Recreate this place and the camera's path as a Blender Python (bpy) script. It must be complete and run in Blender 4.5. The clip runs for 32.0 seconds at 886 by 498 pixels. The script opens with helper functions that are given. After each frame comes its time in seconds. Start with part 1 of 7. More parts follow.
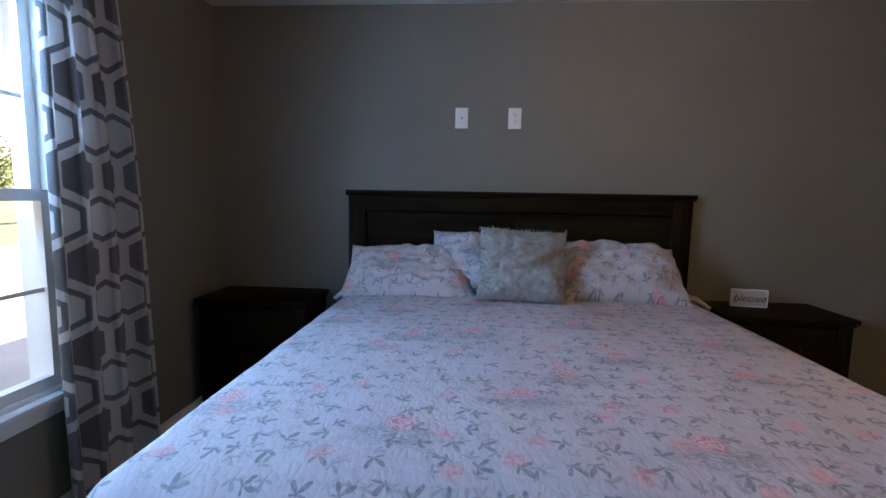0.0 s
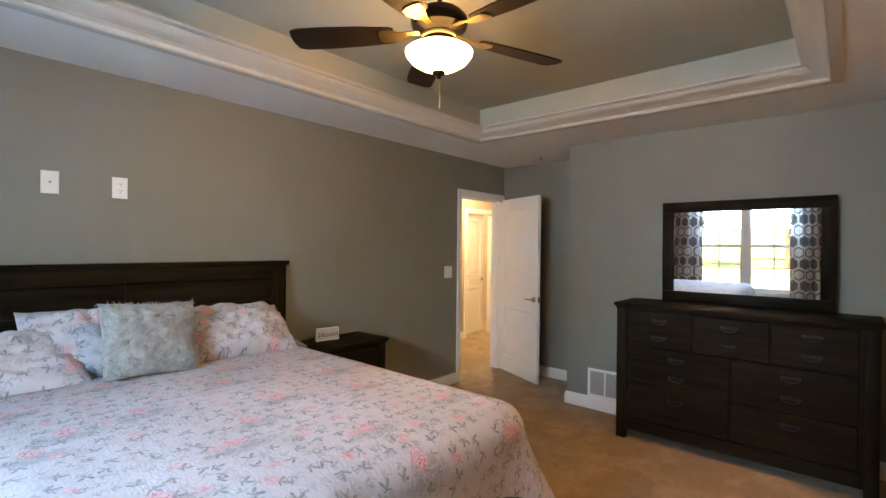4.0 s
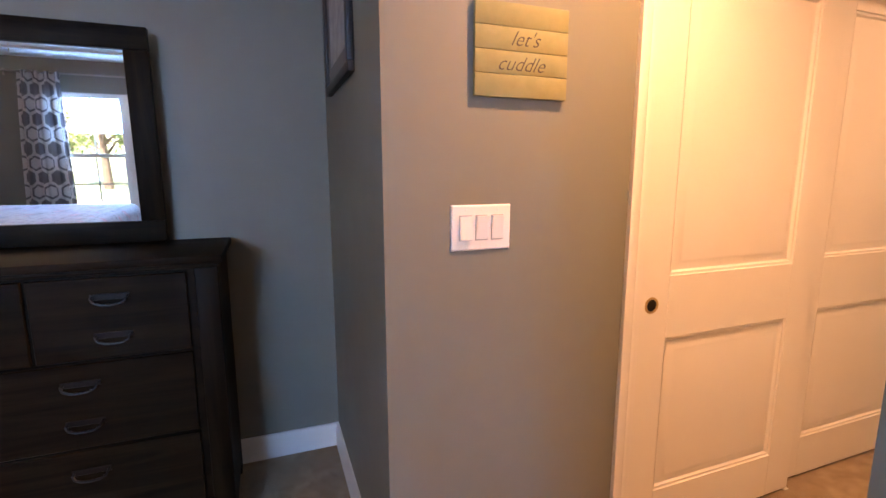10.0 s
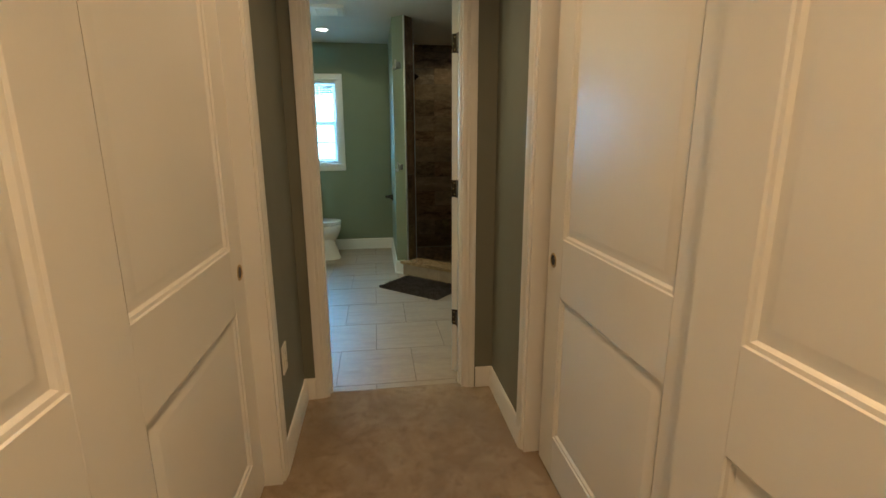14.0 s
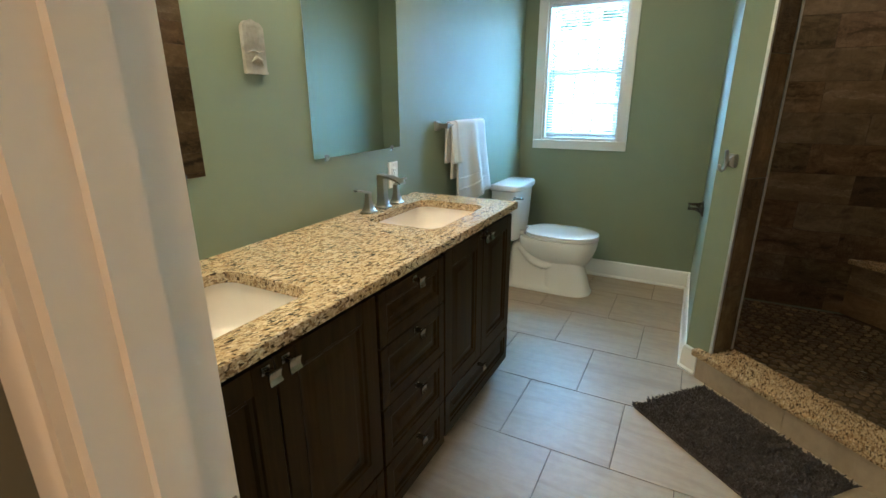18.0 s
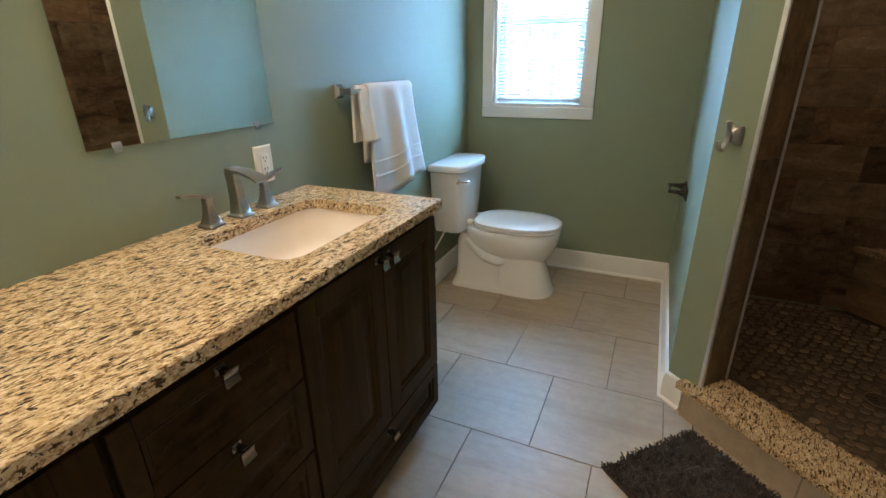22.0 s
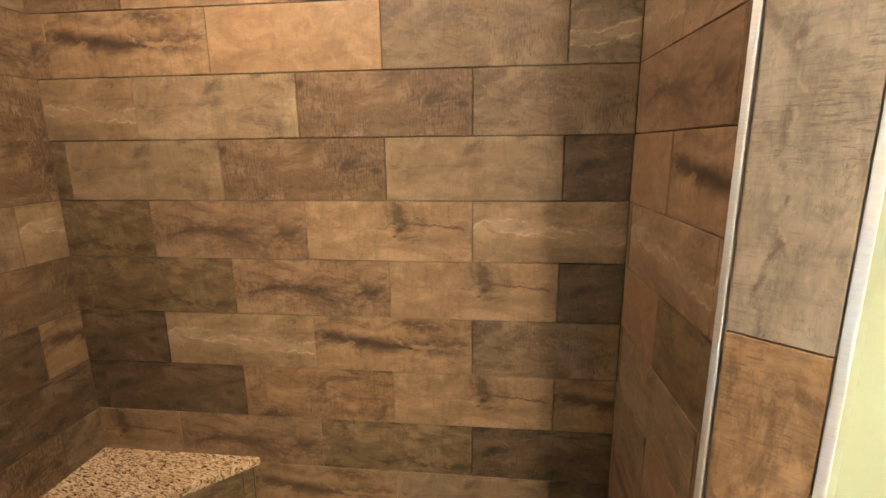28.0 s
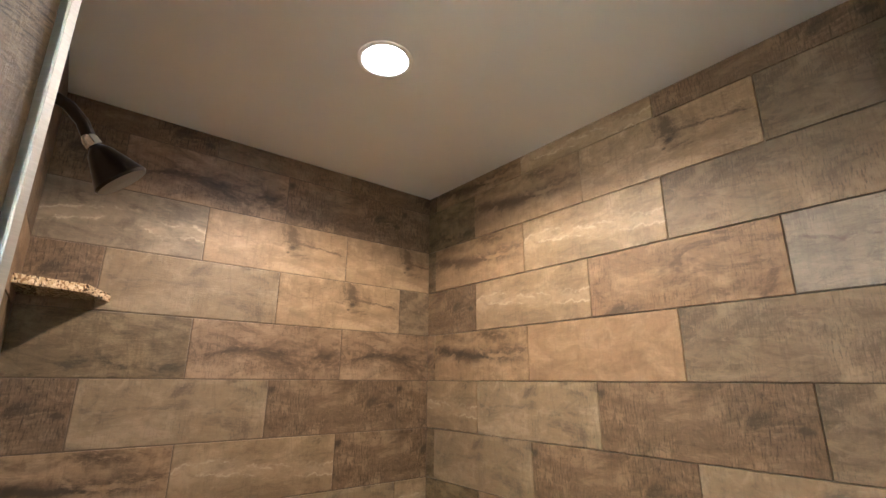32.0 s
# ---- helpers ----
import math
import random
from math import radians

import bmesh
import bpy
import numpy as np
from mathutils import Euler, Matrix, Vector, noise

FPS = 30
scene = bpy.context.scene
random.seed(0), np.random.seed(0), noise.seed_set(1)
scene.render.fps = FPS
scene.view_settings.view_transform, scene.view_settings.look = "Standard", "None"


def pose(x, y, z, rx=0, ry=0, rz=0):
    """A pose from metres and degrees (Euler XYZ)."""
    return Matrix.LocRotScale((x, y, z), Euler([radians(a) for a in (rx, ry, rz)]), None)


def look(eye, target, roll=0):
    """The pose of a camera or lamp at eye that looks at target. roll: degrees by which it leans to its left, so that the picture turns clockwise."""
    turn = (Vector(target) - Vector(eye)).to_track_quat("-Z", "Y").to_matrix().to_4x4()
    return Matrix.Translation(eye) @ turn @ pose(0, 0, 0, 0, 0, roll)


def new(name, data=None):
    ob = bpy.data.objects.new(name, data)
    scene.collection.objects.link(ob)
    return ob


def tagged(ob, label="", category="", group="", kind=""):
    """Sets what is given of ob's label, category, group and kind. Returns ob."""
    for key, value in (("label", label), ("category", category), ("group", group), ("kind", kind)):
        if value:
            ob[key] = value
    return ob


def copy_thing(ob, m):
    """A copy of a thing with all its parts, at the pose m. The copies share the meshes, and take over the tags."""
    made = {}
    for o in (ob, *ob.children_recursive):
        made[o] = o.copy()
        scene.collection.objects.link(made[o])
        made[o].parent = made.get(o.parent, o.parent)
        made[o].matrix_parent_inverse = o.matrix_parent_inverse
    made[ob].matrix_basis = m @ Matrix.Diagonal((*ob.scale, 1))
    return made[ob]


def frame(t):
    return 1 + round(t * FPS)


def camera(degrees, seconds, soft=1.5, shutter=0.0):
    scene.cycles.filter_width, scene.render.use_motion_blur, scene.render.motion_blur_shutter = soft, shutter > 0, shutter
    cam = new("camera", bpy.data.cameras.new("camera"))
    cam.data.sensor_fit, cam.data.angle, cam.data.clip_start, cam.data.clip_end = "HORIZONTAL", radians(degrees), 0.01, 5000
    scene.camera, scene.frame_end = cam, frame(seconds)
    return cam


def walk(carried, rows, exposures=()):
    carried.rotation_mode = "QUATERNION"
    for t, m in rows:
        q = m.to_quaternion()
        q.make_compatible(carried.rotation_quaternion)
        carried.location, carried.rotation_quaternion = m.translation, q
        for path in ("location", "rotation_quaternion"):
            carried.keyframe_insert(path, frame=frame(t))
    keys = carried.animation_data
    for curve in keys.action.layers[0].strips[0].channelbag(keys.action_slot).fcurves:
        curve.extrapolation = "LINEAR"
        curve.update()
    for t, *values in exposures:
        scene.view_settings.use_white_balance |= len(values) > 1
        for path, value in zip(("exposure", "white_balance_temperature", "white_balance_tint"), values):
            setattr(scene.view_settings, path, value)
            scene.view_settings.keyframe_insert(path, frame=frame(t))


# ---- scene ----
cam = camera(87.1, 32.0)
PATH = [
    (0, (-0.01, 0.164, 1.319), (-0.144, 2.148, 1.099), 1.0),
    (0.5, (-0.212, 0.191, 1.363), (-0.004, 2.165, 1.116), 0.6),
    (1, (-0.36, 0.192, 1.37), (0.239, 2.086, 1.132), 0.6),
    (1.5, (-0.501, 0.123, 1.375), (0.386, 1.9, 1.138), 0.4),
    (2, (-0.531, 0.003, 1.398), (0.455, 1.725, 1.153), 0.2),
    (2.5, (-0.546, -0.081, 1.416), (0.515, 1.596, 1.167), 0.3),
    (3, (-0.582, -0.131, 1.437), (0.648, 1.428, 1.202), 0.5),
    (3.5, (-0.597, -0.16, 1.466), (0.794, 1.269, 1.313), 0.5),
    (4, (-0.598, -0.179, 1.47), (0.911, 1.133, 1.46), 0.6),
    (4.5, (-0.609, -0.195, 1.509), (0.975, 1.023, 1.616), 0.9),
    (6.5, (-0.519, -0.266, 1.465), (1.318, 0.489, 1.701), 0.5),
    (7, (-0.392, -0.29, 1.431), (1.498, 0.342, 1.598), 0.3),
    (7.5, (-0.132, -0.35, 1.41), (1.807, 0.136, 1.465), 0.0),
    (8, (0.119, -0.364, 1.383), (2.089, -0.028, 1.302), -0.2),
    (8.5, (0.442, -0.373, 1.368), (2.424, -0.196, 1.171), -0.2),
    (9, (0.793, -0.444, 1.352), (2.773, -0.466, 1.071), -0.2),
    (9.5, (1.1, -0.47, 1.33), (3.051, -0.778, 1.016), -0.2),
    (10, (1.366, -0.499, 1.319), (3.213, -1.194, 0.994), -0.1),
    (10.5, (1.578, -0.607, 1.307), (3.214, -1.71, 0.98), -0.7),
    (11, (1.77, -0.725, 1.308), (3.115, -2.16, 0.949), -0.4),
    (11.5, (1.927, -0.772, 1.319), (2.899, -2.476, 0.931), 0.2),
    (12, (1.979, -0.868, 1.313), (2.617, -2.721, 0.913), -0.2),
    (12.5, (1.986, -1.066, 1.316), (2.307, -2.996, 0.899), -0.2),
    (13, (2.038, -1.247, 1.307), (2.057, -3.199, 0.873), -0.0),
    (13.5, (2.096, -1.427, 1.312), (1.823, -3.357, 0.866), -0.2),
    (15.5, (1.942, -2.642, 1.325), (1.694, -4.575, 0.874), -0.4),
    (16, (1.922, -2.934, 1.324), (1.913, -4.882, 0.87), -0.4),
    (16.5, (1.951, -3.208, 1.339), (2.108, -5.149, 0.886), -0.3),
    (17, (1.917, -3.474, 1.35), (2.312, -5.379, 0.889), -0.2),
    (17.5, (1.927, -3.685, 1.334), (2.585, -5.506, 0.836), -0.1),
    (18, (2.002, -3.854, 1.338), (2.892, -5.539, 0.734), -0.2),
    (18.5, (2.017, -3.963, 1.333), (3.07, -5.52, 0.649), -0.2),
    (19, (1.997, -4.04, 1.332), (3.175, -5.484, 0.606), -0.3),
    (19.5, (1.976, -4.089, 1.329), (3.236, -5.448, 0.577), -0.4),
    (20, (1.982, -4.135, 1.337), (3.249, -5.481, 0.574), -0.3),
    (20.5, (2.038, -4.191, 1.335), (3.196, -5.635, 0.577), -0.3),
    (21, (2.093, -4.247, 1.324), (3.098, -5.807, 0.58), -0.5),
    (21.5, (2.093, -4.361, 1.308), (2.966, -6.0, 0.568), -0.8),
    (22, (2.067, -4.542, 1.306), (2.84, -6.233, 0.569), -0.9),
    (22.5, (2.086, -4.684, 1.306), (2.666, -6.45, 0.566), -0.6),
    (23, (2.148, -4.838, 1.298), (2.398, -6.679, 0.556), -0.6),
    (23.5, (2.157, -4.984, 1.274), (2.029, -6.839, 0.536), -1.0),
    (24, (2.106, -5.191, 1.286), (1.634, -6.991, 0.553), -0.9),
    (24.5, (2.086, -5.376, 1.286), (1.292, -7.066, 0.571), -0.9),
    (25, (2.093, -5.543, 1.288), (0.983, -7.055, 0.595), -1.0),
    (25.5, (2.025, -5.688, 1.231), (0.658, -6.994, 0.578), -1.2),
    (27.5, (1.827, -6.127, 1.383), (-0.08, -6.451, 0.812), -0.7),
    (28, (1.793, -6.172, 1.416), (-0.15, -6.383, 0.989), -0.6),
    (28.5, (1.76, -6.149, 1.473), (-0.22, -6.356, 1.29), -0.2),
    (29, (1.731, -6.13, 1.507), (-0.25, -6.403, 1.549), 0.0),
    (29.5, (1.691, -6.093, 1.53), (-0.24, -6.586, 1.702), 0.2),
    (30, (1.664, -6.084, 1.566), (-0.179, -6.809, 1.84), 0.3),
    (30.5, (1.657, -6.082, 1.589), (-0.088, -6.998, 1.933), 0.3),
    (31, (1.669, -6.043, 1.604), (0.05, -7.121, 2.066), 0.5),
    (31.5, (1.681, -5.975, 1.623), (0.256, -7.276, 2.153), 0.4),
    (32, (1.649, -5.928, 1.628), (0.453, -7.435, 2.173), 0.4),
]
# the clip's camera adapts its brightness and white balance: seconds, stops, kelvin, tint
EXPOSURES = [
    (0.0, 1.95, 8100, 24),
    (1.0, 2.5, 9500, 27),
    (2.0, 2.85, 9800, 25),
    (4.0, 3.1, 11500, 20),
    (7.0, 3.05, 10200, 17),
    (8.0, 3.05, 9000, 17),
    (9.0, 3.05, 8000, 24),
    (10.0, 3.05, 7450, 31),
    (11.0, 2.72, 6800, 15),
    (12.0, 2.3, 6000, -3),
    (13.0, 1.93, 5500, -11),
    (13.5, 1.98, 5450, -10),
    (15.5, 2.55, 5400, -4),
    (17.0, 2.8, 5450, 0),
    (19.5, 2.8, 5600, 5),
    (22.0, 2.7, 5800, 13),
    (24.0, 2.9, 6100, 19),
    (25.5, 3.4, 6400, 22),
    (27.5, 5.45, 6000, 18),
    (30.0, 5.3, 5100, 12),
    (32.0, 5.32, 4800, 10),
]
walk(cam, [(t, look(eye, target, roll)) for t, eye, target, roll in PATH], EXPOSURES)

# ---------------------------------------------------------------- light
world = bpy.data.worlds.new("sky")
scene.world = world
world.use_nodes = True
wn = world.node_tree.nodes
wl = world.node_tree.links
sky = wn.new("ShaderNodeTexSky")
sky.sky_type, sky.sun_disc = "NISHITA", False
sky.sun_elevation, sky.sun_rotation = radians(52), radians(60)
wn["Background"].inputs[1].default_value = 0.15
wl.new(sky.outputs[0], wn["Background"].inputs[0])


def lamp(name, kind, energy, color, m, **more):
    data = bpy.data.lights.new(name, kind)
    data.energy, data.color = energy, color
    for key, value in more.items():
        if key == "size":
            data.size = value
        elif key == "size_y":
            data.shape, data.size_y = "RECTANGLE", value
        elif key == "angle":
            data.angle = value
        elif key == "radius":
            data.shadow_soft_size = value
        elif key == "spot":
            data.spot_size = value
        elif key == "blend":
            data.spot_blend = value
    ob = new(name, data)
    ob.matrix_world = m
    return ob


WARM = (1.0, 0.58, 0.24)
SOFT = (1.0, 0.75, 0.44)
DAY = (0.20, 0.50, 1.0)
lamp("sun", "SUN", 5.0, (1.0, 0.97, 0.93), look((30, 17, 44), (0, 0, 0)), angle=radians(0.5))
# skylight entering through the two windows
lamp("bedroom_window_light", "AREA", 13, DAY, look((-1.79, 1.10, 1.80), (1.0, 1.10, 0.60)), size=1.30, size_y=0.46)
lamp("bath_window_light", "AREA", 7.6, (0.33, 0.66, 1.0), look((2.79, -7.70, 1.56), (2.75, -5.0, 1.3)), size=0.52, size_y=0.88)
# lamps of the house; hall, landing and far room fittings are out of view
for turn in (90, 210, 330):
    lamp("fan_bulb", "POINT", 1.05, WARM, pose(0.97 + 0.112 * math.cos(radians(turn)), 1.22 + 0.112 * math.sin(radians(turn)), 2.335), radius=0.03)
# two unseen fittings assumed, spaced to spread the hall's warm light
for y, power in ((-1.45, 20.0), (-3.05, 6.3)):
    lamp("closet_hall_beam", "SPOT", power, (1.0, 0.52, 0.23), look((1.985, y, 2.41), (1.985, y - 0.0001, 0.0)), spot=radians(156), blend=1.0, radius=0.06)
lamp("landing_bulb", "POINT", 10.5, (1.0, 0.84, 0.66), pose(4.9, 3.75, 2.25), radius=0.09)
# added out of sight to brighten the far room and its door
lamp("far_room_bulb", "POINT", 14, (1.0, 0.84, 0.66), pose(5.6, 5.8, 2.25), radius=0.09)
lamp("vanity_bulbs", "AREA", 1.6, SOFT, look((3.02, -5.47, 2.12), (2.5, -5.47, 0.9)), size=0.1, size_y=0.6)
lamp("vanity_bulbs", "AREA", 1.6, SOFT, look((3.02, -4.44, 2.12), (2.5, -4.44, 0.9)), size=0.1, size_y=0.6)
lamp("bath_downlight_beam", "SPOT", 1.5, SOFT, look((2.576, -6.926, 2.425), (2.576, -6.926, 0)), spot=radians(140), blend=0.3, radius=0.05)
lamp("shower_downlight_beam", "SPOT", 2.3, (1.0, 0.69, 0.40), look((1.122, -6.842, 2.425), (1.122, -6.842, 0)), spot=radians(155), blend=0.3, radius=0.05)

# ---------------------------------------------------------------- materials
class Nodes:
    """A material's node tree, with short calls for the nodes used here."""

    def __init__(self, name, rough=0.5, metal=0.0):
        self.m = bpy.data.materials.new(name)
        self.m.use_nodes = True
        self.t = self.m.node_tree
        self.b = self.t.nodes["Principled BSDF"]
        self.b.inputs["Roughness"].default_value = rough
        self.b.inputs["Metallic"].default_value = metal
        self.co = self.t.nodes.new("ShaderNodeTexCoord").outputs["Object"]

    def put(self, socket, value):
        if isinstance(value, bpy.types.NodeSocket):
            self.t.links.new(value, socket)
        else:
            socket.default_value = value

    def math(self, op, a, b=0.0, c=0.0):
        n = self.t.nodes.new("ShaderNodeMath")
        n.operation = op
        for s, v in zip(n.inputs, (a, b, c)):
            self.put(s, v)
        return n.outputs[0]

    def scaled(self, sx, sy, sz, co=None):
        n = self.t.nodes.new("ShaderNodeMapping")
        self.put(n.inputs[0], co or self.co)
        n.inputs["Scale"].default_value = (sx, sy, sz)
        return n.outputs[0]

    def turned(self, degrees, co=None):
        n = self.t.nodes.new("ShaderNodeMapping")
        self.put(n.inputs[0], co or self.co)
        n.inputs["Rotation"].default_value = (0, 0, radians(degrees))
        return n.outputs[0]

    def noise(self, scale, detail=4.0, rough=0.55, co=None, distort=0.0):
        n = self.t.nodes.new("ShaderNodeTexNoise")
        self.put(n.inputs["Vector"], co or self.co)
        n.inputs["Scale"].default_value = scale
        n.inputs["Detail"].default_value = detail
        n.inputs["Roughness"].default_value = rough
        n.inputs["Distortion"].default_value = distort
        return n.outputs["Fac"]

    def voronoi(self, scale, co=None, feature="F1", out="Distance", rnd=1.0):
        n = self.t.nodes.new("ShaderNodeTexVoronoi")
        n.feature = feature
        self.put(n.inputs["Vector"], co or self.co)
        n.inputs["Scale"].default_value = scale
        n.inputs["Randomness"].default_value = rnd
        return n.outputs[out]

    def cells(self, scale, shift=(0.0, 0.0), flat=1.0):
        """Scattered spots on the cloth: (distance, angle, two random numbers) from the middle of the nearest, in metres."""
        n = self.t.nodes.new("ShaderNodeMapping")
        self.put(n.inputs[0], self.uv())
        n.inputs["Location"].default_value = (shift[0] * scale, shift[1] * scale, 0)
        n.inputs["Scale"].default_value = (scale, scale, 1)
        v = self.t.nodes.new("ShaderNodeTexVoronoi")
        v.voronoi_dimensions = "2D"
        self.put(v.inputs["Vector"], n.outputs[0])
        v.inputs["Scale"].default_value = 1.0
        v.inputs["Randomness"].default_value = 0.8
        d = self.t.nodes.new("ShaderNodeVectorMath")
        d.operation = "SUBTRACT"
        self.put(d.inputs[0], n.outputs[0])
        self.put(d.inputs[1], v.outputs["Position"])
        x, y, _ = self.split(d.outputs[0])
        x = self.math("MULTIPLY", x, flat)
        r = self.math("DIVIDE", self.math("SQRT", self.math("ADD", self.math("MULTIPLY", x, x), self.math("MULTIPLY", y, y))), scale)
        k = self.split(v.outputs["Color"])
        return r, self.math("ARCTAN2", y, x), k[0], k[1]

    def ramp(self, fac, *stops):
        n = self.t.nodes.new("ShaderNodeValToRGB")
        self.put(n.inputs[0], fac)
        e = n.color_ramp.elements
        while len(e) < len(stops):
            e.new(0.5)
        for el, (p, c) in zip(e, stops):
            el.position = p
            el.color = (*c, 1) if isinstance(c, tuple) else (c, c, c, 1)
        return n.outputs[0]

    def mix(self, fac, a, b, blend="MIX"):
        n = self.t.nodes.new("ShaderNodeMix")
        n.data_type, n.blend_type = "RGBA", blend
        for s, v in ((n.inputs[0], fac), (n.inputs[6], a), (n.inputs[7], b)):
            self.put(s, (*v, 1) if isinstance(v, tuple) and len(v) == 3 else v)
        return n.outputs[2]

    def random(self):
        return self.t.nodes.new("ShaderNodeObjectInfo").outputs["Random"]

    def island(self):
        return self.t.nodes.new("ShaderNodeNewGeometry").outputs["Random Per Island"]

    def uv(self):
        return self.t.nodes.new("ShaderNodeUVMap").outputs[0]

    def shifted(self, by, co=None):
        n = self.t.nodes.new("ShaderNodeVectorMath")
        n.operation = "ADD"
        self.put(n.inputs[0], co or self.co)
        c = self.t.nodes.new("ShaderNodeCombineXYZ")
        for i in range(3):
            self.put(c.inputs[i], self.math("MULTIPLY", by, 37.0 + 23 * i))
        self.t.links.new(c.outputs[0], n.inputs[1])
        return n.outputs[0]

    def split(self, v):
        n = self.t.nodes.new("ShaderNodeSeparateXYZ")
        self.put(n.inputs[0], v)
        return n.outputs

    def color(self, v):
        self.put(self.b.inputs["Base Color"], (*v, 1) if isinstance(v, tuple) else v)
        return self

    def rough(self, v):
        self.put(self.b.inputs["Roughness"], v)
        return self

    def bump(self, height, strength=0.3, dist=0.01):
        n = self.t.nodes.new("ShaderNodeBump")
        n.inputs["Strength"].default_value, n.inputs["Distance"].default_value = strength, dist
        self.put(n.inputs["Height"], height)
        self.t.links.new(n.outputs[0], self.b.inputs["Normal"])
        return self


def plain(name, c, rough=0.5, metal=0.0, vary=0.08, fine=60.0, coarse=2.0, bump=0.1, dist=0.002):
    """A painted, cast or moulded surface: colour with coarse and fine variation and a fine relief."""
    n = Nodes(name, rough, metal)
    lo, hi = tuple(x * (1 - vary) for x in c), tuple(min(1, x * (1 + vary)) for x in c)
    a = n.ramp(n.noise(coarse, 3), (0.3, lo), (0.7, hi))
    f = n.noise(fine, 3)
    n.color(n.mix(0.12, a, n.ramp(f, (0.35, lo), (0.65, hi))))
    n.rough(n.math("ADD", rough - 0.05, n.math("MULTIPLY", f, 0.1)))
    if bump:
        n.bump(f, bump, dist)
    return n.m


def paint(name, c, rough=0.55):
    """Rolled wall paint: faint mottling and orange-peel relief."""
    n = Nodes(name, rough)
    lo, hi = tuple(x * 0.95 for x in c), tuple(min(1, x * 1.05) for x in c)
    n.color(n.ramp(n.noise(1.3, 5, 0.6), (0.3, lo), (0.7, hi)))
    peel = n.noise(190, 2)
    n.rough(n.math("ADD", rough - 0.06, n.math("MULTIPLY", n.noise(7, 3), 0.12)))
    n.bump(peel, 0.12, 0.0012)
    return n.m


def metal(name, c, rough=0.28, brushed=True):
    n = Nodes(name, rough, 1.0)
    g = n.noise(40, 4, 0.6, n.scaled(1, 1, 14)) if brushed else n.noise(30, 3)
    n.color(n.ramp(g, (0.3, tuple(x * 0.85 for x in c)), (0.7, c)))
    n.rough(n.math("ADD", rough - 0.06, n.math("MULTIPLY", g, 0.14)))
    return n.m


def wood(name, dark, light, axis=0, rough=0.5, grain=1.0, gloss=0.14):
    """Stained wood with the grain along one axis (0 x, 1 y, 2 z)."""
    n = Nodes(name, rough)
    s = [26.0, 26.0, 26.0]
    s[axis] = 1.6
    co = n.shifted(n.random(), n.scaled(*s))
    g = n.noise(grain, 8, 0.65, co, 0.6)
    broad = n.noise(0.28, 3, 0.5, co)
    c = n.ramp(g, (0.28, dark), (0.72, light))
    n.color(n.mix(n.math("MULTIPLY", broad, 0.65), c, tuple(0.45 * x for x in dark)))
    n.rough(n.math("ADD", rough - 0.1, n.math("MULTIPLY", g, 0.22)))
    n.bump(g, 0.25, 0.0015)
    n.b.inputs["Specular IOR Level"].default_value = gloss
    return n.m


M = {}
M["wall_grey"] = paint("grey_wall_paint", (0.199, 0.204, 0.167), 0.55)
M["wall_hall"] = paint("beige_hall_paint", (0.42, 0.37, 0.30), 0.5)
M["wall_green"] = paint("sage_green_wall_paint", (0.243, 0.283, 0.197), 0.55)
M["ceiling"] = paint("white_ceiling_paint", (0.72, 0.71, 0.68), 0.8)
# ceiling paint darkened: the shade of the tray recess is in this colour
M["tray"] = paint("shaded_tray_paint", (0.385, 0.39, 0.325), 0.8)
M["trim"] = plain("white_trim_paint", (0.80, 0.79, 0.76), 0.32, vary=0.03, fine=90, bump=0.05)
# cream darkened to stand in for weaker fan light on the moulding
M["crown"] = plain("dimmed_moulding_cream", (0.47, 0.46, 0.415), 0.6, vary=0.03, fine=90, bump=0.05)
M["door"] = plain("white_door_paint", (0.79, 0.78, 0.74), 0.36, vary=0.03, fine=70, bump=0.06)
M["plastic"] = plain("white_plastic", (0.82, 0.80, 0.74), 0.3, vary=0.02, bump=0.02)
# white enamel greyed: shade of rocker gaps and grille slats as colour
M["shade_grey"] = plain("shaded_enamel", (0.42, 0.41, 0.39), 0.4, vary=0.03)
# near-black put in for the shade inside slots, sockets and recesses
M["dark"] = plain("dark_void_shade", (0.02, 0.02, 0.02), 0.7)
M["nickel"] = metal("brushed_nickel", (0.42, 0.395, 0.355), 0.3)
M["nickel_dark"] = metal("darkened_nickel", (0.17, 0.16, 0.145), 0.25)
M["chrome"] = metal("chrome", (0.75, 0.75, 0.75), 0.12, False)
M["bronze"] = metal("oil_rubbed_bronze", (0.030, 0.026, 0.022), 0.3)
M["hinge_bronze"] = metal("worn_hinge_bronze", (0.095, 0.078, 0.06), 0.4)
M["pull_metal"] = metal("antique_pewter", (0.045, 0.043, 0.041), 0.34)
M["brass"] = metal("aged_brass", (0.55, 0.42, 0.22), 0.3, False)
M["polished"] = metal("polished_nickel", (0.40, 0.38, 0.35), 0.16, False)
M["alu"] = metal("satin_aluminium", (0.80, 0.80, 0.80), 0.5)
M["espresso_x"] = wood("espresso_wood_x", (0.0022, 0.0017, 0.0010), (0.031, 0.0215, 0.0100), 0, 0.5, 1.0, 0.08)
M["espresso_y"] = wood("espresso_wood_y", (0.0022, 0.0017, 0.0010), (0.031, 0.0215, 0.0100), 1, 0.5, 1.0, 0.08)
M["espresso_z"] = wood("espresso_wood_z", (0.0022, 0.0017, 0.0010), (0.031, 0.0215, 0.0100), 2, 0.5, 1.0, 0.08)
M["vanity_z"] = wood("vanity_wood_z", (0.0155, 0.0091, 0.0023), (0.065, 0.0375, 0.0108), 2, 0.38, 1.0, 0.07)
